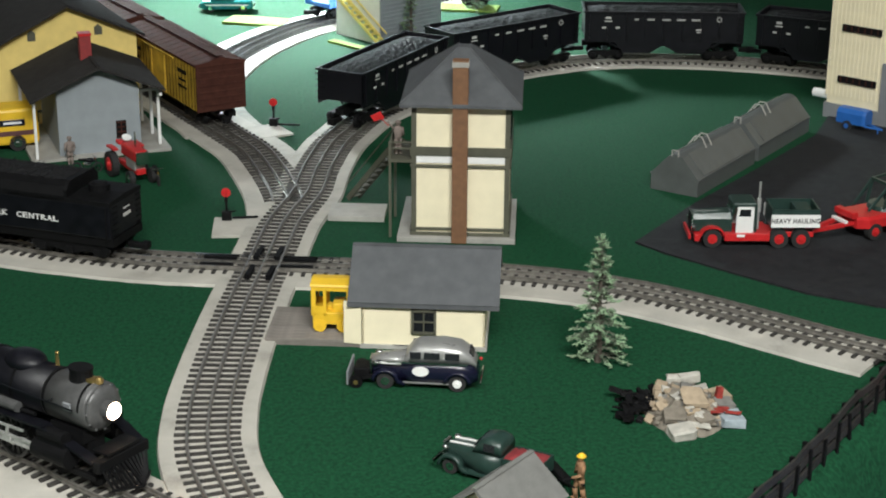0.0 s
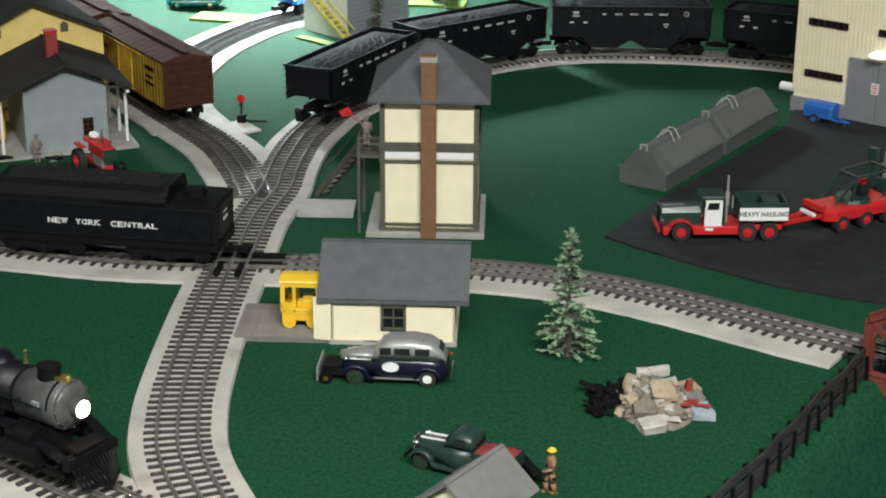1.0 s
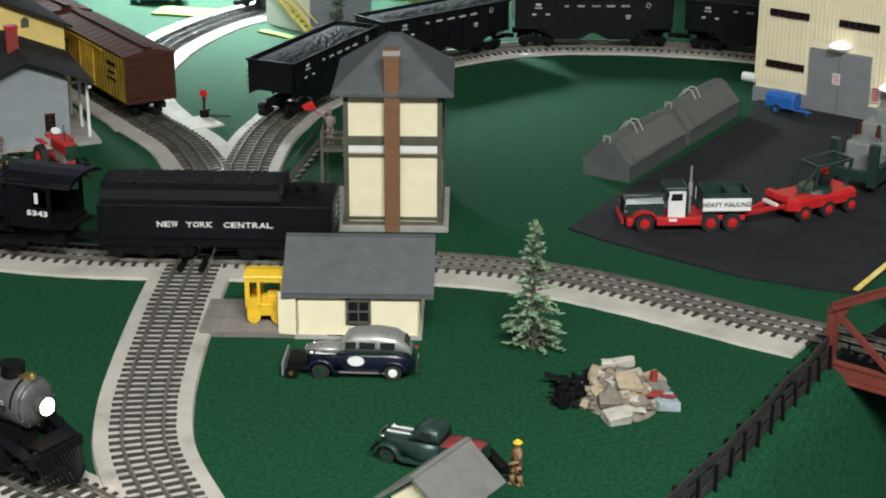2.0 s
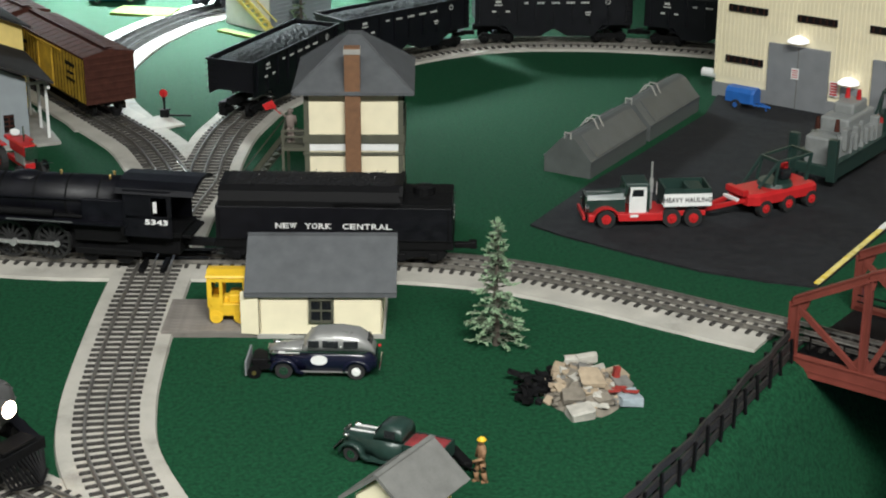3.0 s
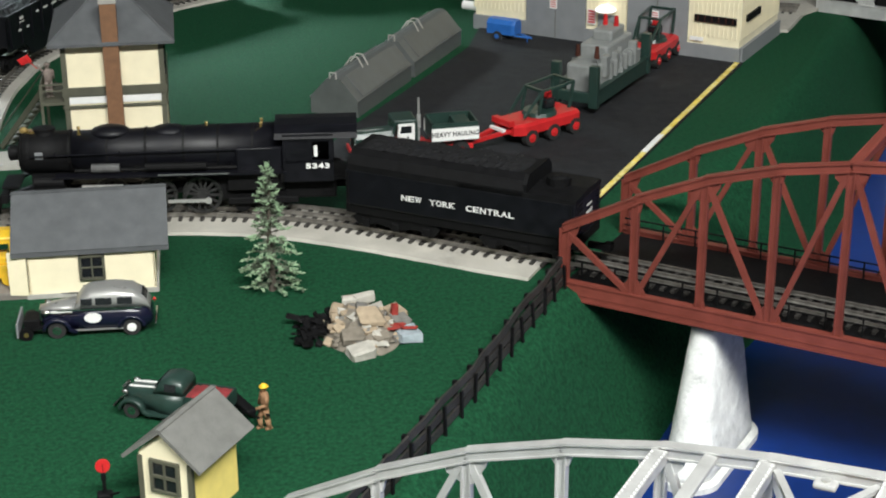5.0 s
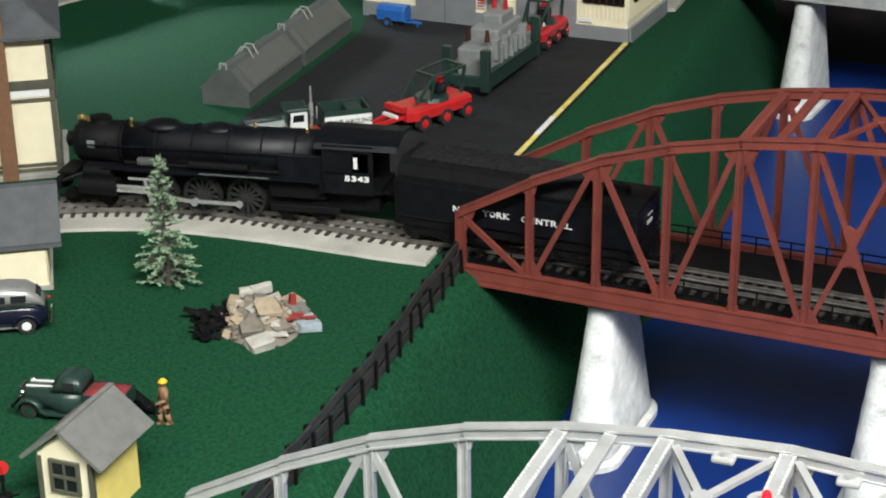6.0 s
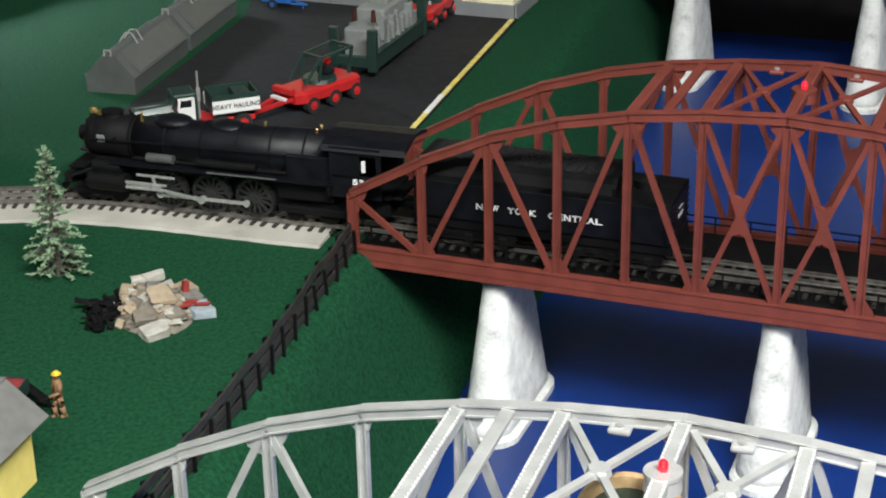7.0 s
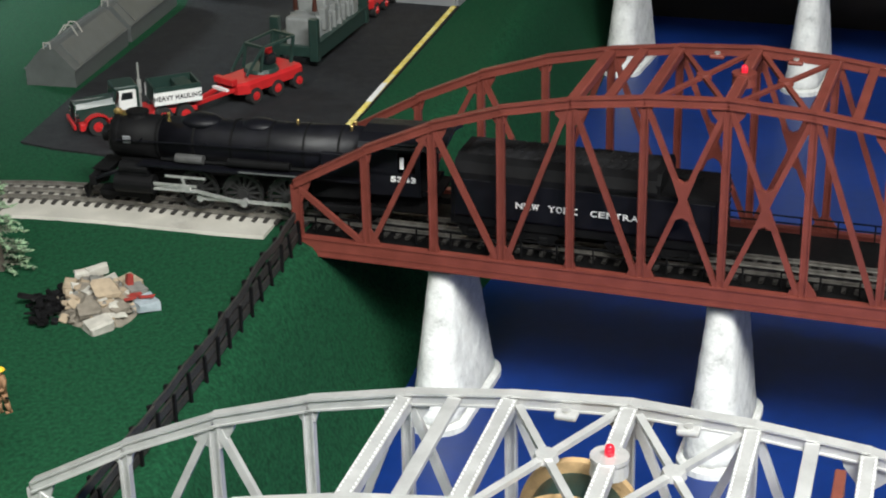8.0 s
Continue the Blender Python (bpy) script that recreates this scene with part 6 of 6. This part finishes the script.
def bus():
    b = thing("coach_bus", pose(-.578, 2.052, 0, 0, 0, 20), "yellow coach with a brown stripe parked by the station", "bus")
    L, W = .15, .042
    bm = box(B(), 0, 0, .031, L, W, .046, bev=.004)
    part("body", bm, YELLOW, b)
    for sg in (-1, 1):
        part("stripe", box(B(), 0, sg * (W / 2 + .0003), .0235, L * .95, .001, .006), mat("brown_stripe", (0.12, 0.05, 0.05), 0.5), b, "brown side stripe")
        part("side_plate", box(B(), L / 2 - .032, sg * (W / 2 + .0006), .037, .030, .0012, .008, bev=.0004), NAVY, b, "dark plate with pale lettering bars")
        part("lettering", box(B(), L / 2 - .032, sg * (W / 2 + .0014), .037, .022, .0006, .003), WHITE, b)
        for k in range(4):
            part("window", box(B(), -L / 2 + .016 + k * .022, sg * (W / 2 + .0004), .0415, .017, .0012, .012, bev=.0004), GLASS_DARK, b)
        for x in (-.045, .048):
            road_wheel(b, x, sg * (W / 2 - .004), .0105, .008, CHROME, sg)
    part("windshield", box(B(), L / 2 + .0003, 0, .041, .0012, W - .008, .013), GLASS_DARK, b)


bus()


def tractor():
    t = thing("farm_tractor", pose(-.366, 1.945, 0, 0, 0, -58) @ Matrix.Diagonal((1.15, 1.15, 1.15, 1)), "small red farm tractor with silver engine and black wheels", "tractor")
    part("hood", box(B(), .006, 0, .030, .040, .014, .012, bev=.002), RED, t)
    part("grille", box(B(), .0268, 0, .0285, .002, .013, .013), CHROME, t)
    part("engine", box(B(), .008, 0, .019, .024, .012, .011, bev=.001), STEEL, t, "silver engine block")
    part("axle_frame", box(B(), -.002, 0, .013, .05, .010, .006, bev=.001), RED, t)
    part("seat", box(B(), -.022, 0, .034, .010, .014, .004, bev=.001), RED, t)
    for sg in (-1, 1):
        part("rear_fender", box(B(), -.018, sg * .014, .0305, .020, .006, .002, bev=.0005), RED, t)
        road_wheel(t, -.018, sg * .0155, .0135, .007, RED, sg)
        road_wheel(t, .022, sg * .0115, .008, .005, CHROME, sg)
    part("exhaust", rod(B(), (.010, 0, .035), (.010, 0, .052), .001, n=6), CHROME, t)
    part("steering_wheel", rod(B(), (-.013, 0, .040), (-.0125, 0, .041), .005, n=14), WHITE, t)
    part("drawbar", bar(B(), (-.026, 0, .011), (-.044, 0, .009), .003, .003), WHITE, t)


tractor()


def motorcycle(m, label):
    c = thing("motorcycle", m, label, "motorcycle", "parked motorcycles")
    for x in (-.013, .013):
        bm = B()
        for i in range(14):
            a, b = 2 * math.pi * i / 14, 2 * math.pi * (i + 1) / 14
            rod(bm, (x + .0058 * math.cos(a), 0, .007 + .0058 * math.sin(a)), (x + .0058 * math.cos(b), 0, .007 + .0058 * math.sin(b)), .0012, n=6)
        rod(bm, (x, -.001, .007), (x, .001, .007), .0015, n=8)
        part("wheel", bm, TYRE, c)
    part("engine", box(B(), 0, 0, .009, .009, .007, .007, bev=.001), CHROME, c)
    part("tank", ball(B(), .003, 0, .016, .004, 1.6, .8, .8), BLACK, c, smooth=True)
    part("seat", box(B(), -.006, 0, .0165, .010, .005, .0025, bev=.0008), DULL_BLACK, c)
    part("handlebar", rod(B(), (.0085, -.007, .0205), (.0085, .007, .0205), .0007, n=6), CHROME, c)
    part("fork", bar(B(), (.013, 0, .007), (.0085, 0, .020), .002, .0015), CHROME, c)
    part("exhaust", rod(B(), (.0, .004, .0055), (-.016, .004, .0055), .0012, n=8), CHROME, c)


motorcycle(pose(-.337, 1.932, 0, 0, 8, -70), "black and chrome motorcycle parked by the tractor")
motorcycle(pose(-.425, 1.963, 0, 0, 8, 30), "black motorcycle beside the station wall")


def switch_stand(m, label, pad):
    s = thing("switch_stand", m, label, "switch stand", "switch stands")
    if pad:
        part("pad", box(B(), pad[0], pad[1], .0015, pad[2], pad[3], .0030, rz=pad[4], bev=.0004), BALLAST, s, "light grey pad")
    part("base", box(B(), 0, 0, .0066, .011, .008, .0130, bev=.0012), DULL_BLACK, s)
    part("post", rod(B(), (0, 0, .012), (0, 0, .036), .0013, n=8), DULL_BLACK, s)
    part("lever", bar(B(), (0, -.002, .012), (.010, -.006, .015), .0014, .0014), DULL_BLACK, s)
    part("throw_bar", bar(B(), (.006, 0, .0052), (.034, .002, .0052), .002, .002), DULL_BLACK, s)
    tg = part("target", rod(B(), (0, -.0012, .0345), (0, .0, .0345), .0052, n=20), RED, s, "round red target disc")
    part("lamp", box(B(), 0, 0, .0265, .0036, .0036, .006, bev=.0006), DULL_BLACK, s)


switch_stand(pose(-.2375, 1.793, 0, 0, 0, 4), "black switch stand with round red target by the turnout", (.012, -.022, .052, .060, 0))
switch_stand(pose(-.2205, 2.160, 0, 0, 0, -10), "black switch stand with red target between the diverging tracks", (-.002, -.024, .048, .052, 42))
switch_stand(pose(-.0165, 1.078, 0, 0, 0, 0), "black switch stand with red target beside the little hut", None)

# crossing of the two tracks
cx = thing("track_crossing", pose(*MAIN.at(CROSS), 0, 0, 0, MAIN.heading(CROSS)), "steel rail crossing with black guard rails", "rail crossing", kind="structure")
for y in (-.0166, 0, .0166):
    # the far rail takes the brighter copy
    part("rail", box(B(), 0, y, .0068, .150, .0018, .0034), BRIGHT_RAIL if y > 0 else RAIL, cx, "running rail of the crossing")
for y in (-.0105, .0105):
    part("guard_rail", box(B(), .034, y, .0064, .034, .005, .0046), DULL_BLACK, cx)
    part("guard_rail", box(B(), -.048, y, .0064, .034, .005, .0046), DULL_BLACK, cx)
for x in (-.0105, .0105):
    for y in (-.027, .027):
        part("guard_rail", box(B(), x, y, .0068, .005, .03, .005, rz=-3), DULL_BLACK, cx)


# ---- fence, tree, rubble ----
# rails lighter than the posts: the light glinting on them is in the colour
FENCE_BLACK = mat("glint_lightened_black", (0.03, 0.028, 0.026), 0.5, 0, 0.5, 220, 0.4)


def fence():
    f = thing("rail_fence", pose(0, 0, 0), "black three-rail fence along the top of the bank", "fence")
    pts = [Vector((.3930, 1.3756)), Vector((.2510, 1.1591)), Vector((.1604, 1.0321)), Vector((.103, .948))]
    runs = []
    for a, b in zip(pts, pts[1:]):
        n = max(1, round((b - a).length / .030))
        runs += [a.lerp(b, k / n) for k in range(n)]
    runs.append(pts[-1])
    random.seed(4)
    tops = []
    for p in runs:
        z = ground_z(p.x, p.y)
        lean = Vector((random.uniform(-.003, .001), random.uniform(-.001, .002), 0))
        part("post", bar(B(), (p.x, p.y, z - .004), (p.x + lean.x, p.y + lean.y, z + .0305), .0030, .0032, up=(.6, .8, 0)), DULL_BLACK, f)
        part("post", bar(B(), (p.x + .0046, p.y - .0031, z - .004), (p.x + .0046 + lean.x, p.y - .0031 + lean.y, z + .0215 + random.uniform(0, .004)), .0022, .0026, up=(.6, .8, 0)), DULL_BLACK, f)
        tops.append((p, z, lean))
    for (p, z, l), (q, y, k) in zip(tops, tops[1:]):
        for h in (.0065, .0170, .0275):
            t = h / .0305
            part("rail", bar(B(), (p.x + l.x * t + .0026, p.y + l.y * t - .0017, z + h + random.uniform(-.0012, .0012)), (q.x + k.x * t + .0026, q.y + k.y * t - .0017, y + h + random.uniform(-.0012, .0012)), .0020, .0068), FENCE_BLACK, f)


fence()
NEEDLE = mat("spruce_green", (0.105, 0.135, 0.09), 0.7, 0, 0.5, 200, 0.2)
TIP = mat("pale_green_tip", (0.27, 0.40, 0.24), 0.7, 0, 0.4, 200, 0.2)
BARK = mat("grey_bark", (0.09, 0.075, 0.06), 0.85, 0, 0.3, 200, 0.4)


def spruce(m, h, spread, label, seed, dense=1.0):
    random.seed(seed)
    t = thing("spruce_tree", m, label, "tree", "model trees")
    trunk = B()
    loft(trunk, [[(r * math.cos(2 * math.pi * i / 9) + .001 * math.sin(z * 90), r * math.sin(2 * math.pi * i / 9), z) for i in range(9)] for z, r in ((0, .0036), (h * .1, .0027), (h * .4, .0021), (h * .75, .0013), (h * .97, .0004))])
    green, tips = B(), B()

    def tuft(bm, p, d, ln, w):
        d = d.normalized()
        s = d.cross(Vector((0, 0, 1)))
        s = s.normalized() if s.length > 1e-3 else Vector((1, 0, 0))
        u = s.cross(d)
        a, e = bm.verts.new(p - d * ln * .2), bm.verts.new(p + d * ln)
        ring = [bm.verts.new(p + d * ln * .35 + s * w * c + u * w * .6 * k) for c, k in ((1, 0), (0, 1), (-1, 0), (0, -1))]
        for i in range(4):
            bm.faces.new((a, ring[i], ring[(i + 1) % 4]))
            bm.faces.new((e, ring[(i + 1) % 4], ring[i]))

    n_lev = int(19 * dense)
    for lv in range(n_lev):
        k = lv / (n_lev - 1)
        z = h * (.07 + .87 * k)
        reach = spread * (1 - k) ** .8 + .0045
        if k > .45:
            reach *= .82
        for b in range(random.randint(6, 9)):
            a = random.uniform(0, 2 * math.pi)
            rr = reach * random.uniform(.62, 1.12)
            dip = random.uniform(-.34, .02) if k < .5 else random.uniform(-.25, .55)
            p0 = Vector((0, 0, z))
            p1 = Vector((rr * math.cos(a), rr * math.sin(a), z + rr * dip))
            rod(trunk, p0, p1, .0006, .0003, 4, caps=False)
            n = max(6, int(rr / .0017))
            for i in range(n):
                f = .12 + .88 * (i + 1) / n
                if k < .5 and f < .45 and random.random() < .55:
                    continue
                p = p0.lerp(p1, f)
                for q in range(3):
                    d = (p1 - p0).normalized() * .8 + Vector((random.uniform(-1, 1), random.uniform(-1, 1), random.uniform(-.35, .6)))
                    out = f > .62 and random.random() < (.75 if k < .55 else .6)
                    tuft(tips if out else green, p, d, random.uniform(.003, .0052), random.uniform(.0007, .0012))
    for q in range(40):
        tuft(tips, Vector((0, 0, h * random.uniform(.9, .985))), Vector((random.uniform(-1, 1), random.uniform(-1, 1), 1.2)), .0048, .0011)
    part("trunk", trunk, BARK, t)
    part("inner_needles", green, NEEDLE, t)
    part("outer_needles", tips, TIP, t, "pale green branch tips")


spruce(pose(.14, 1.426, 0), .1225, .0235, "thin model spruce with pale green tips on the lawn", 3)
spruce(pose(-.052, 2.628, 0), .10, .014, "slim dark model spruce by the house wall", 8, .6)
spruce(pose(.052, 2.86, 0), .06, .016, "small yellow-green model tree on a grass patch", 9, .5)

STONES = [mat("beige_stone", (0.33, 0.26, 0.18), 0.8, 0, 0.25, 150, 0.5), mat("grey_stone", (0.17, 0.165, 0.15), 0.8, 0, 0.3, 150, 0.5), mat("pale_stone", (0.46, 0.44, 0.39), 0.8, 0, 0.2, 150, 0.5),
          mat("taupe_stone", (0.20, 0.175, 0.14), 0.8, 0, 0.3, 150, 0.5), mat("blue_grey_stone", (0.3, 0.35, 0.38), 0.7, 0, 0.2, 150, 0.4), DULL_BLACK, RED]

RED_SCRAP = mat("faded_red_scrap", (0.28, 0.03, 0.022), 0.75, 0, 0.4, 200, 0.4)


def rubble():
    r = thing("rubble_heap", pose(.2050, 1.322, 0) @ Matrix.Diagonal((.87, .9, .92, 1)), "heap of beige and grey broken slabs with red scraps", "rubble heap")
    random.seed(21)

    def stone(x, y, z, sx, sy, sz, m, name="stone", rx=None, rz=None):
        bm = B()
        bmesh.ops.create_cube(bm, size=1)
        bmesh.ops.bevel(bm, geom=bm.edges[:], offset=.07, segments=1, affect="EDGES")
        for v in bm.verts:
            v.co += Vector((random.uniform(-.09, .09), random.uniform(-.09, .09), random.uniform(-.1, .1)))
        a = random.uniform(-22, 22) if rx is None else rx
        b = random.uniform(-22, 22) if rx is None else random.uniform(-6, 6)
        bmesh.ops.transform(bm, matrix=pose(x, y, z, a, b, random.uniform(0, 180) if rz is None else rz) @ Matrix.Diagonal((sx, sy, sz, 1)), verts=bm.verts[:])
        part(name, bm, m, r)

    rings = []
    for k in range(6):
        t = k / 5
        rings.append([((.041 * (1 - t * .75) + .006 * noise.noise((i * .7, k, 1))) * math.cos(2 * math.pi * i / 24), (.053 * (1 - t * .75) + .007 * noise.noise((i * .7, k, 5))) * math.sin(2 * math.pi * i / 24), -.001 + .021 * (1 - (1 - t) ** 1.5)) for i in range(24)])
    part("core", loft(B(), rings), STONES[3], r, smooth=False)
    for i in range(135):
        a = random.uniform(0, 2 * math.pi)
        d = math.sqrt(random.random())
        x, y = .040 * d * math.cos(a), .053 * d * math.sin(a)
        z = .001 + .020 * (1 - d ** 1.5) + random.uniform(0, .002)
        w = random.uniform(.006, .014) * (1.0 if d < .8 else .75)
        stone(x, y, z, w, w * random.uniform(.55, 1), w * random.uniform(.2, .4), random.choice(STONES[:4] + [STONES[0], STONES[3]]))
    # the larger slabs lying on the heap
    for x, y, z, sx, sy, sz, m, rx, rz in ((.006, -.018, .0235, .025, .024, .005, 0, 24, 8), (-.004, .048, .014, .018, .010, .006, 0, 5, -4), (-.006, .040, .017, .020, .010, .005, 2, 8, 4), (.010, .042, .017, .024, .010, .008, 2, 6, 14),
                                           (-.026, .022, .015, .012, .020, .006, 0, 10, -20), (.048, -.024, .005, .026, .030, .008, 4, 0, 12), (.043, -.006, .012, .022, .018, .006, 1, 8, 20), (.041, .014, .012, .022, .024, .005, 0, 10, 30),
                                           (.011, -.046, .008, .020, .005, .004, 2, 0, -14), (-.012, -.054, .005, .026, .022, .009, 2, 4, 10), (-.018, -.034, .012, .024, .018, .006, 3, 14, 0), (.016, -.038, .010, .018, .014, .005, 3, 8, 25)):
        stone(x * .84, y * .95, z, sx * .88, sy * .88, sz, STONES[m], "slab", rx, rz)
    for i in range(46):
        stone(random.uniform(-.064, -.026), random.uniform(-.026, .030), .002 + random.random() * .009, random.uniform(.006, .018), random.uniform(.003, .008), random.uniform(.002, .005), DULL_BLACK, "dark_scrap")
    stone(.032, .0, .020, .006, .006, .012, RED_SCRAP, "red_scrap", 0, 10)
    for i in range(5):
        stone(.034 + random.uniform(-.010, .010), -.022 + random.uniform(-.006, .006), .013 + random.uniform(-.002, .002), random.uniform(.008, .014), .002, .0022, RED_SCRAP, "red_scrap", 0)


rubble()


# ---- far corner ----
def teal_car():
    c = thing("parked_car", pose(-.363, 2.85, 0, 0, 0, 2), "teal vintage car with chrome wheels and white trim", "car")
    TEAL = mat("teal_paint", (0.015, 0.17, 0.16), 0.25, 0, 0.1, 90, 0.02)
    part("body", sedan_body(B(), [(.042, .006, .0145, .8), (.034, .005, .018, .98), (-.036, .005, .019, 1.0), (-.044, .007, .015, .85)], .017), TEAL, c, smooth=True)
    part("roof", sedan_body(B(), [(.012, .018, .0195, .8), (.004, .018, .0285, .8), (-.018, .018, .029, .8), (-.028, .018, .02, .8)], .0165, .8), TEAL, c, smooth=True)
    for sg in (-1, 1):
        part("side_window", box(B(), -.006, sg * .0134, .0238, .024, .001, .006), GLASS_DARK, c)
        part("trim_strip", box(B(), 0, sg * .0172, .0125, .07, .0008, .0016), WHITE, c)
        for x in (-.027, .027):
            road_wheel(c, x, sg * .0145, .0072, .005, CHROME, sg)
    for x in (-.046, .045):
        part("bumper", box(B(), x, 0, .0085, .002, .034, .003, bev=.0005), CHROME, c)


teal_car()
GRASS = two_tone("bright_grass_mat", (0.12, 0.2, 0.04), (0.2, 0.28, 0.06), 150, 0.95, 0.9, 900)
for x, y, sx, sy, rz in ((-.305, 2.765, .10, .055, -15), (-.145, 2.605, .085, .016, -43), (.04, 2.875, .10, .05, -10)):
    bm = box(B(), 0, 0, .0018, sx, sy, .0036, rz=0, bev=.0008)
    solid("grass_mat", bm, GRASS, "bright yellow-green grass mat on the felt", "grass mat", pose(x, y, 0, 0, 0, rz))
hs = thing("corner_house", pose(-.100, 2.618, 0, 0, 0, 45), "white house with one wall greyed for shade and yellow outside stair", "house")
part("wall", box(B(), .065, .05, .07, .13, .10, .14), WHITE, hs)
# side turned from the light: its shade is painted as grey wall and boards
part("side_wall", box(B(), .065, -.0012, .07, .13, .0024, .14), STATION_GREY, hs, "clapboard side wall, greyed for shade")
for k in range(22):
    part("clapboard", box(B(), .065, -.0028, .004 + k * .0063, .13, .0012, .0022), STATION_GREY, hs)
for x in (.035, .085):
    part("window", box(B(), x, -.0038, .085, .02, .0016, .028), GLASS_DARK, hs)
part("roof", prism(B(), [(-.01, .14), (.05, .175), (.11, .14)], -.01, .14, Matrix(((0, 1, 0, 0), (1, 0, 0, 0), (0, 0, 1, 0), (0, 0, 0, 1)))), DARK_ROOF, hs)
for sg in (0, .013):
    part("stair_stringer", bar(B(), (-.004 - sg, -.02, .003), (-.004 - sg, .075, .062), .002, .005), PALE_YELLOW, hs)
    part("stair_rail", bar(B(), (-.004 - sg, -.02, .021), (-.004 - sg, .075, .08), .0016, .0016), PALE_YELLOW, hs)
for k in range(10):
    part("stair_tread", box(B(), -.0105, -.016 + k * .0095, .006 + k * .0059, .013, .008, .0014), PALE_YELLOW, hs)
    if k % 3 == 0:
        part("stair_post", box(B(), -.0175, -.016 + k * .0095, .014 + k * .0059, .0014, .0014, .018), PALE_YELLOW, hs)


def flat_car(m, body, load, label, crate=True):
    c = thing("flat_car", m, label, "train car", "freight cars")
    L, W = .10, .030
    part("deck", box(B(), 0, 0, .024, 2 * L, 2 * W, .007, bev=.0008), body, c)
    for k in range(8):
        for sg in (-1, 1):
            part("stake", box(B(), -L * .9 + k * L * 1.8 / 7, sg * (W + .0008), .028, .003, .002, .014), body, c)
    for sg in (-1, 1):
        part("side_sill", box(B(), 0, sg * W, .031, 2 * L, .0018, .012), body, c)
        truck_frame(c, sg * L * .7)
        coupler(c, sg * (L + .01), sg)
    if crate:
        for x in (-.05, .03):
            cr = part("crate", box(B(), x, 0, .038, .045, .036, .022, bev=.001), load, c, "yellow boxed load")
            for k in range(4):
                part("crate_slat", box(B(), x - .018 + k * .012, 0, .0495, .003, .037, .0014), load, cr)


sb = float(np.interp(2.83, FARLOOP.c[:, 1], FARLOOP.s))
flat_car(FARLOOP.seat(sb, .06, .0081), BLUE, YELLOW, "bright blue flat car with yellow load on the far curve")
yv = thing("road_roller", pose(.05, 2.89, .0036, 0, 0, 20), "small yellow construction machine on the grass", "machine")
part("body", box(B(), 0, 0, .016, .034, .016, .012, bev=.002), YELLOW, yv)
part("cab", box(B(), -.006, 0, .028, .014, .014, .014, bev=.001), YELLOW, yv)
for x in (-.012, .013):
    part("roller", rod(B(), (x, -.010, .0085), (x, .010, .0085), .0085, n=18), DULL_BLACK, yv)

# train standing on the silver bridge
SIL = Line([(SB[0] + SN[0] * BW / 2 + SU[0] * s, SB[1] + SN[1] * BW / 2 + SU[1] * s) for s in (-.35, -.2, 0, .2, .4, .6, .8)])
track(SIL, .36, 1.14, "three-rail track across the silver bridge deck", z=-.0036, parts=False)
CAR_RED = mat("car_red_brown", (0.16, 0.045, 0.03), 0.55, 0, 0.2, 110, 0.15)
TANWOOD = mat("tan_wood", (0.45, 0.3, 0.15), 0.7, 0, 0.25, 160, 0.3)
fc = thing("work_flat_car", SIL.seat(.743, .06, .0018), "red-brown flat car carrying a tan wooden reel on the silver bridge", "train car", "freight cars")
part("deck", box(B(), 0, 0, .024, .22, .058, .008, bev=.0008), CAR_RED, fc)
for sg in (-1, 1):
    truck_frame(fc, sg * .068)
    for k in range(7):
        part("stake", box(B(), -.084 + k * .028, sg * .0295, .034, .0035, .0025, .024), CAR_RED, fc)
part("cradle", box(B(), -.03, 0, .056, .05, .046, .058, bev=.001), CAR_RED, fc)
for sg in (-1, 1):
    rl = part("reel_flange", rod(B(), (-.03, sg * .0165, .1105), (-.03, sg * .0215, .1105), .0345, n=40), TANWOOD, fc, "tan wooden reel flange")
    for k in range(8):
        a = k * math.pi / 4
        part("flange_slat", box(B(), -.03 + .020 * math.cos(a), sg * .0221, .1105 + .020 * math.sin(a), .020, .0012, .005, ry=-math.degrees(a)), TANWOOD, rl)
part("cable_drum", rod(B(), (-.03, -.0166, .1105), (-.03, .0166, .1105), .0275, n=36), DEEP_GREEN, fc, "dark green wound cable")
part("end_bulkhead", box(B(), .106, 0, .092, .006, .05, .130, bev=.001), CAR_RED, fc)


motions()
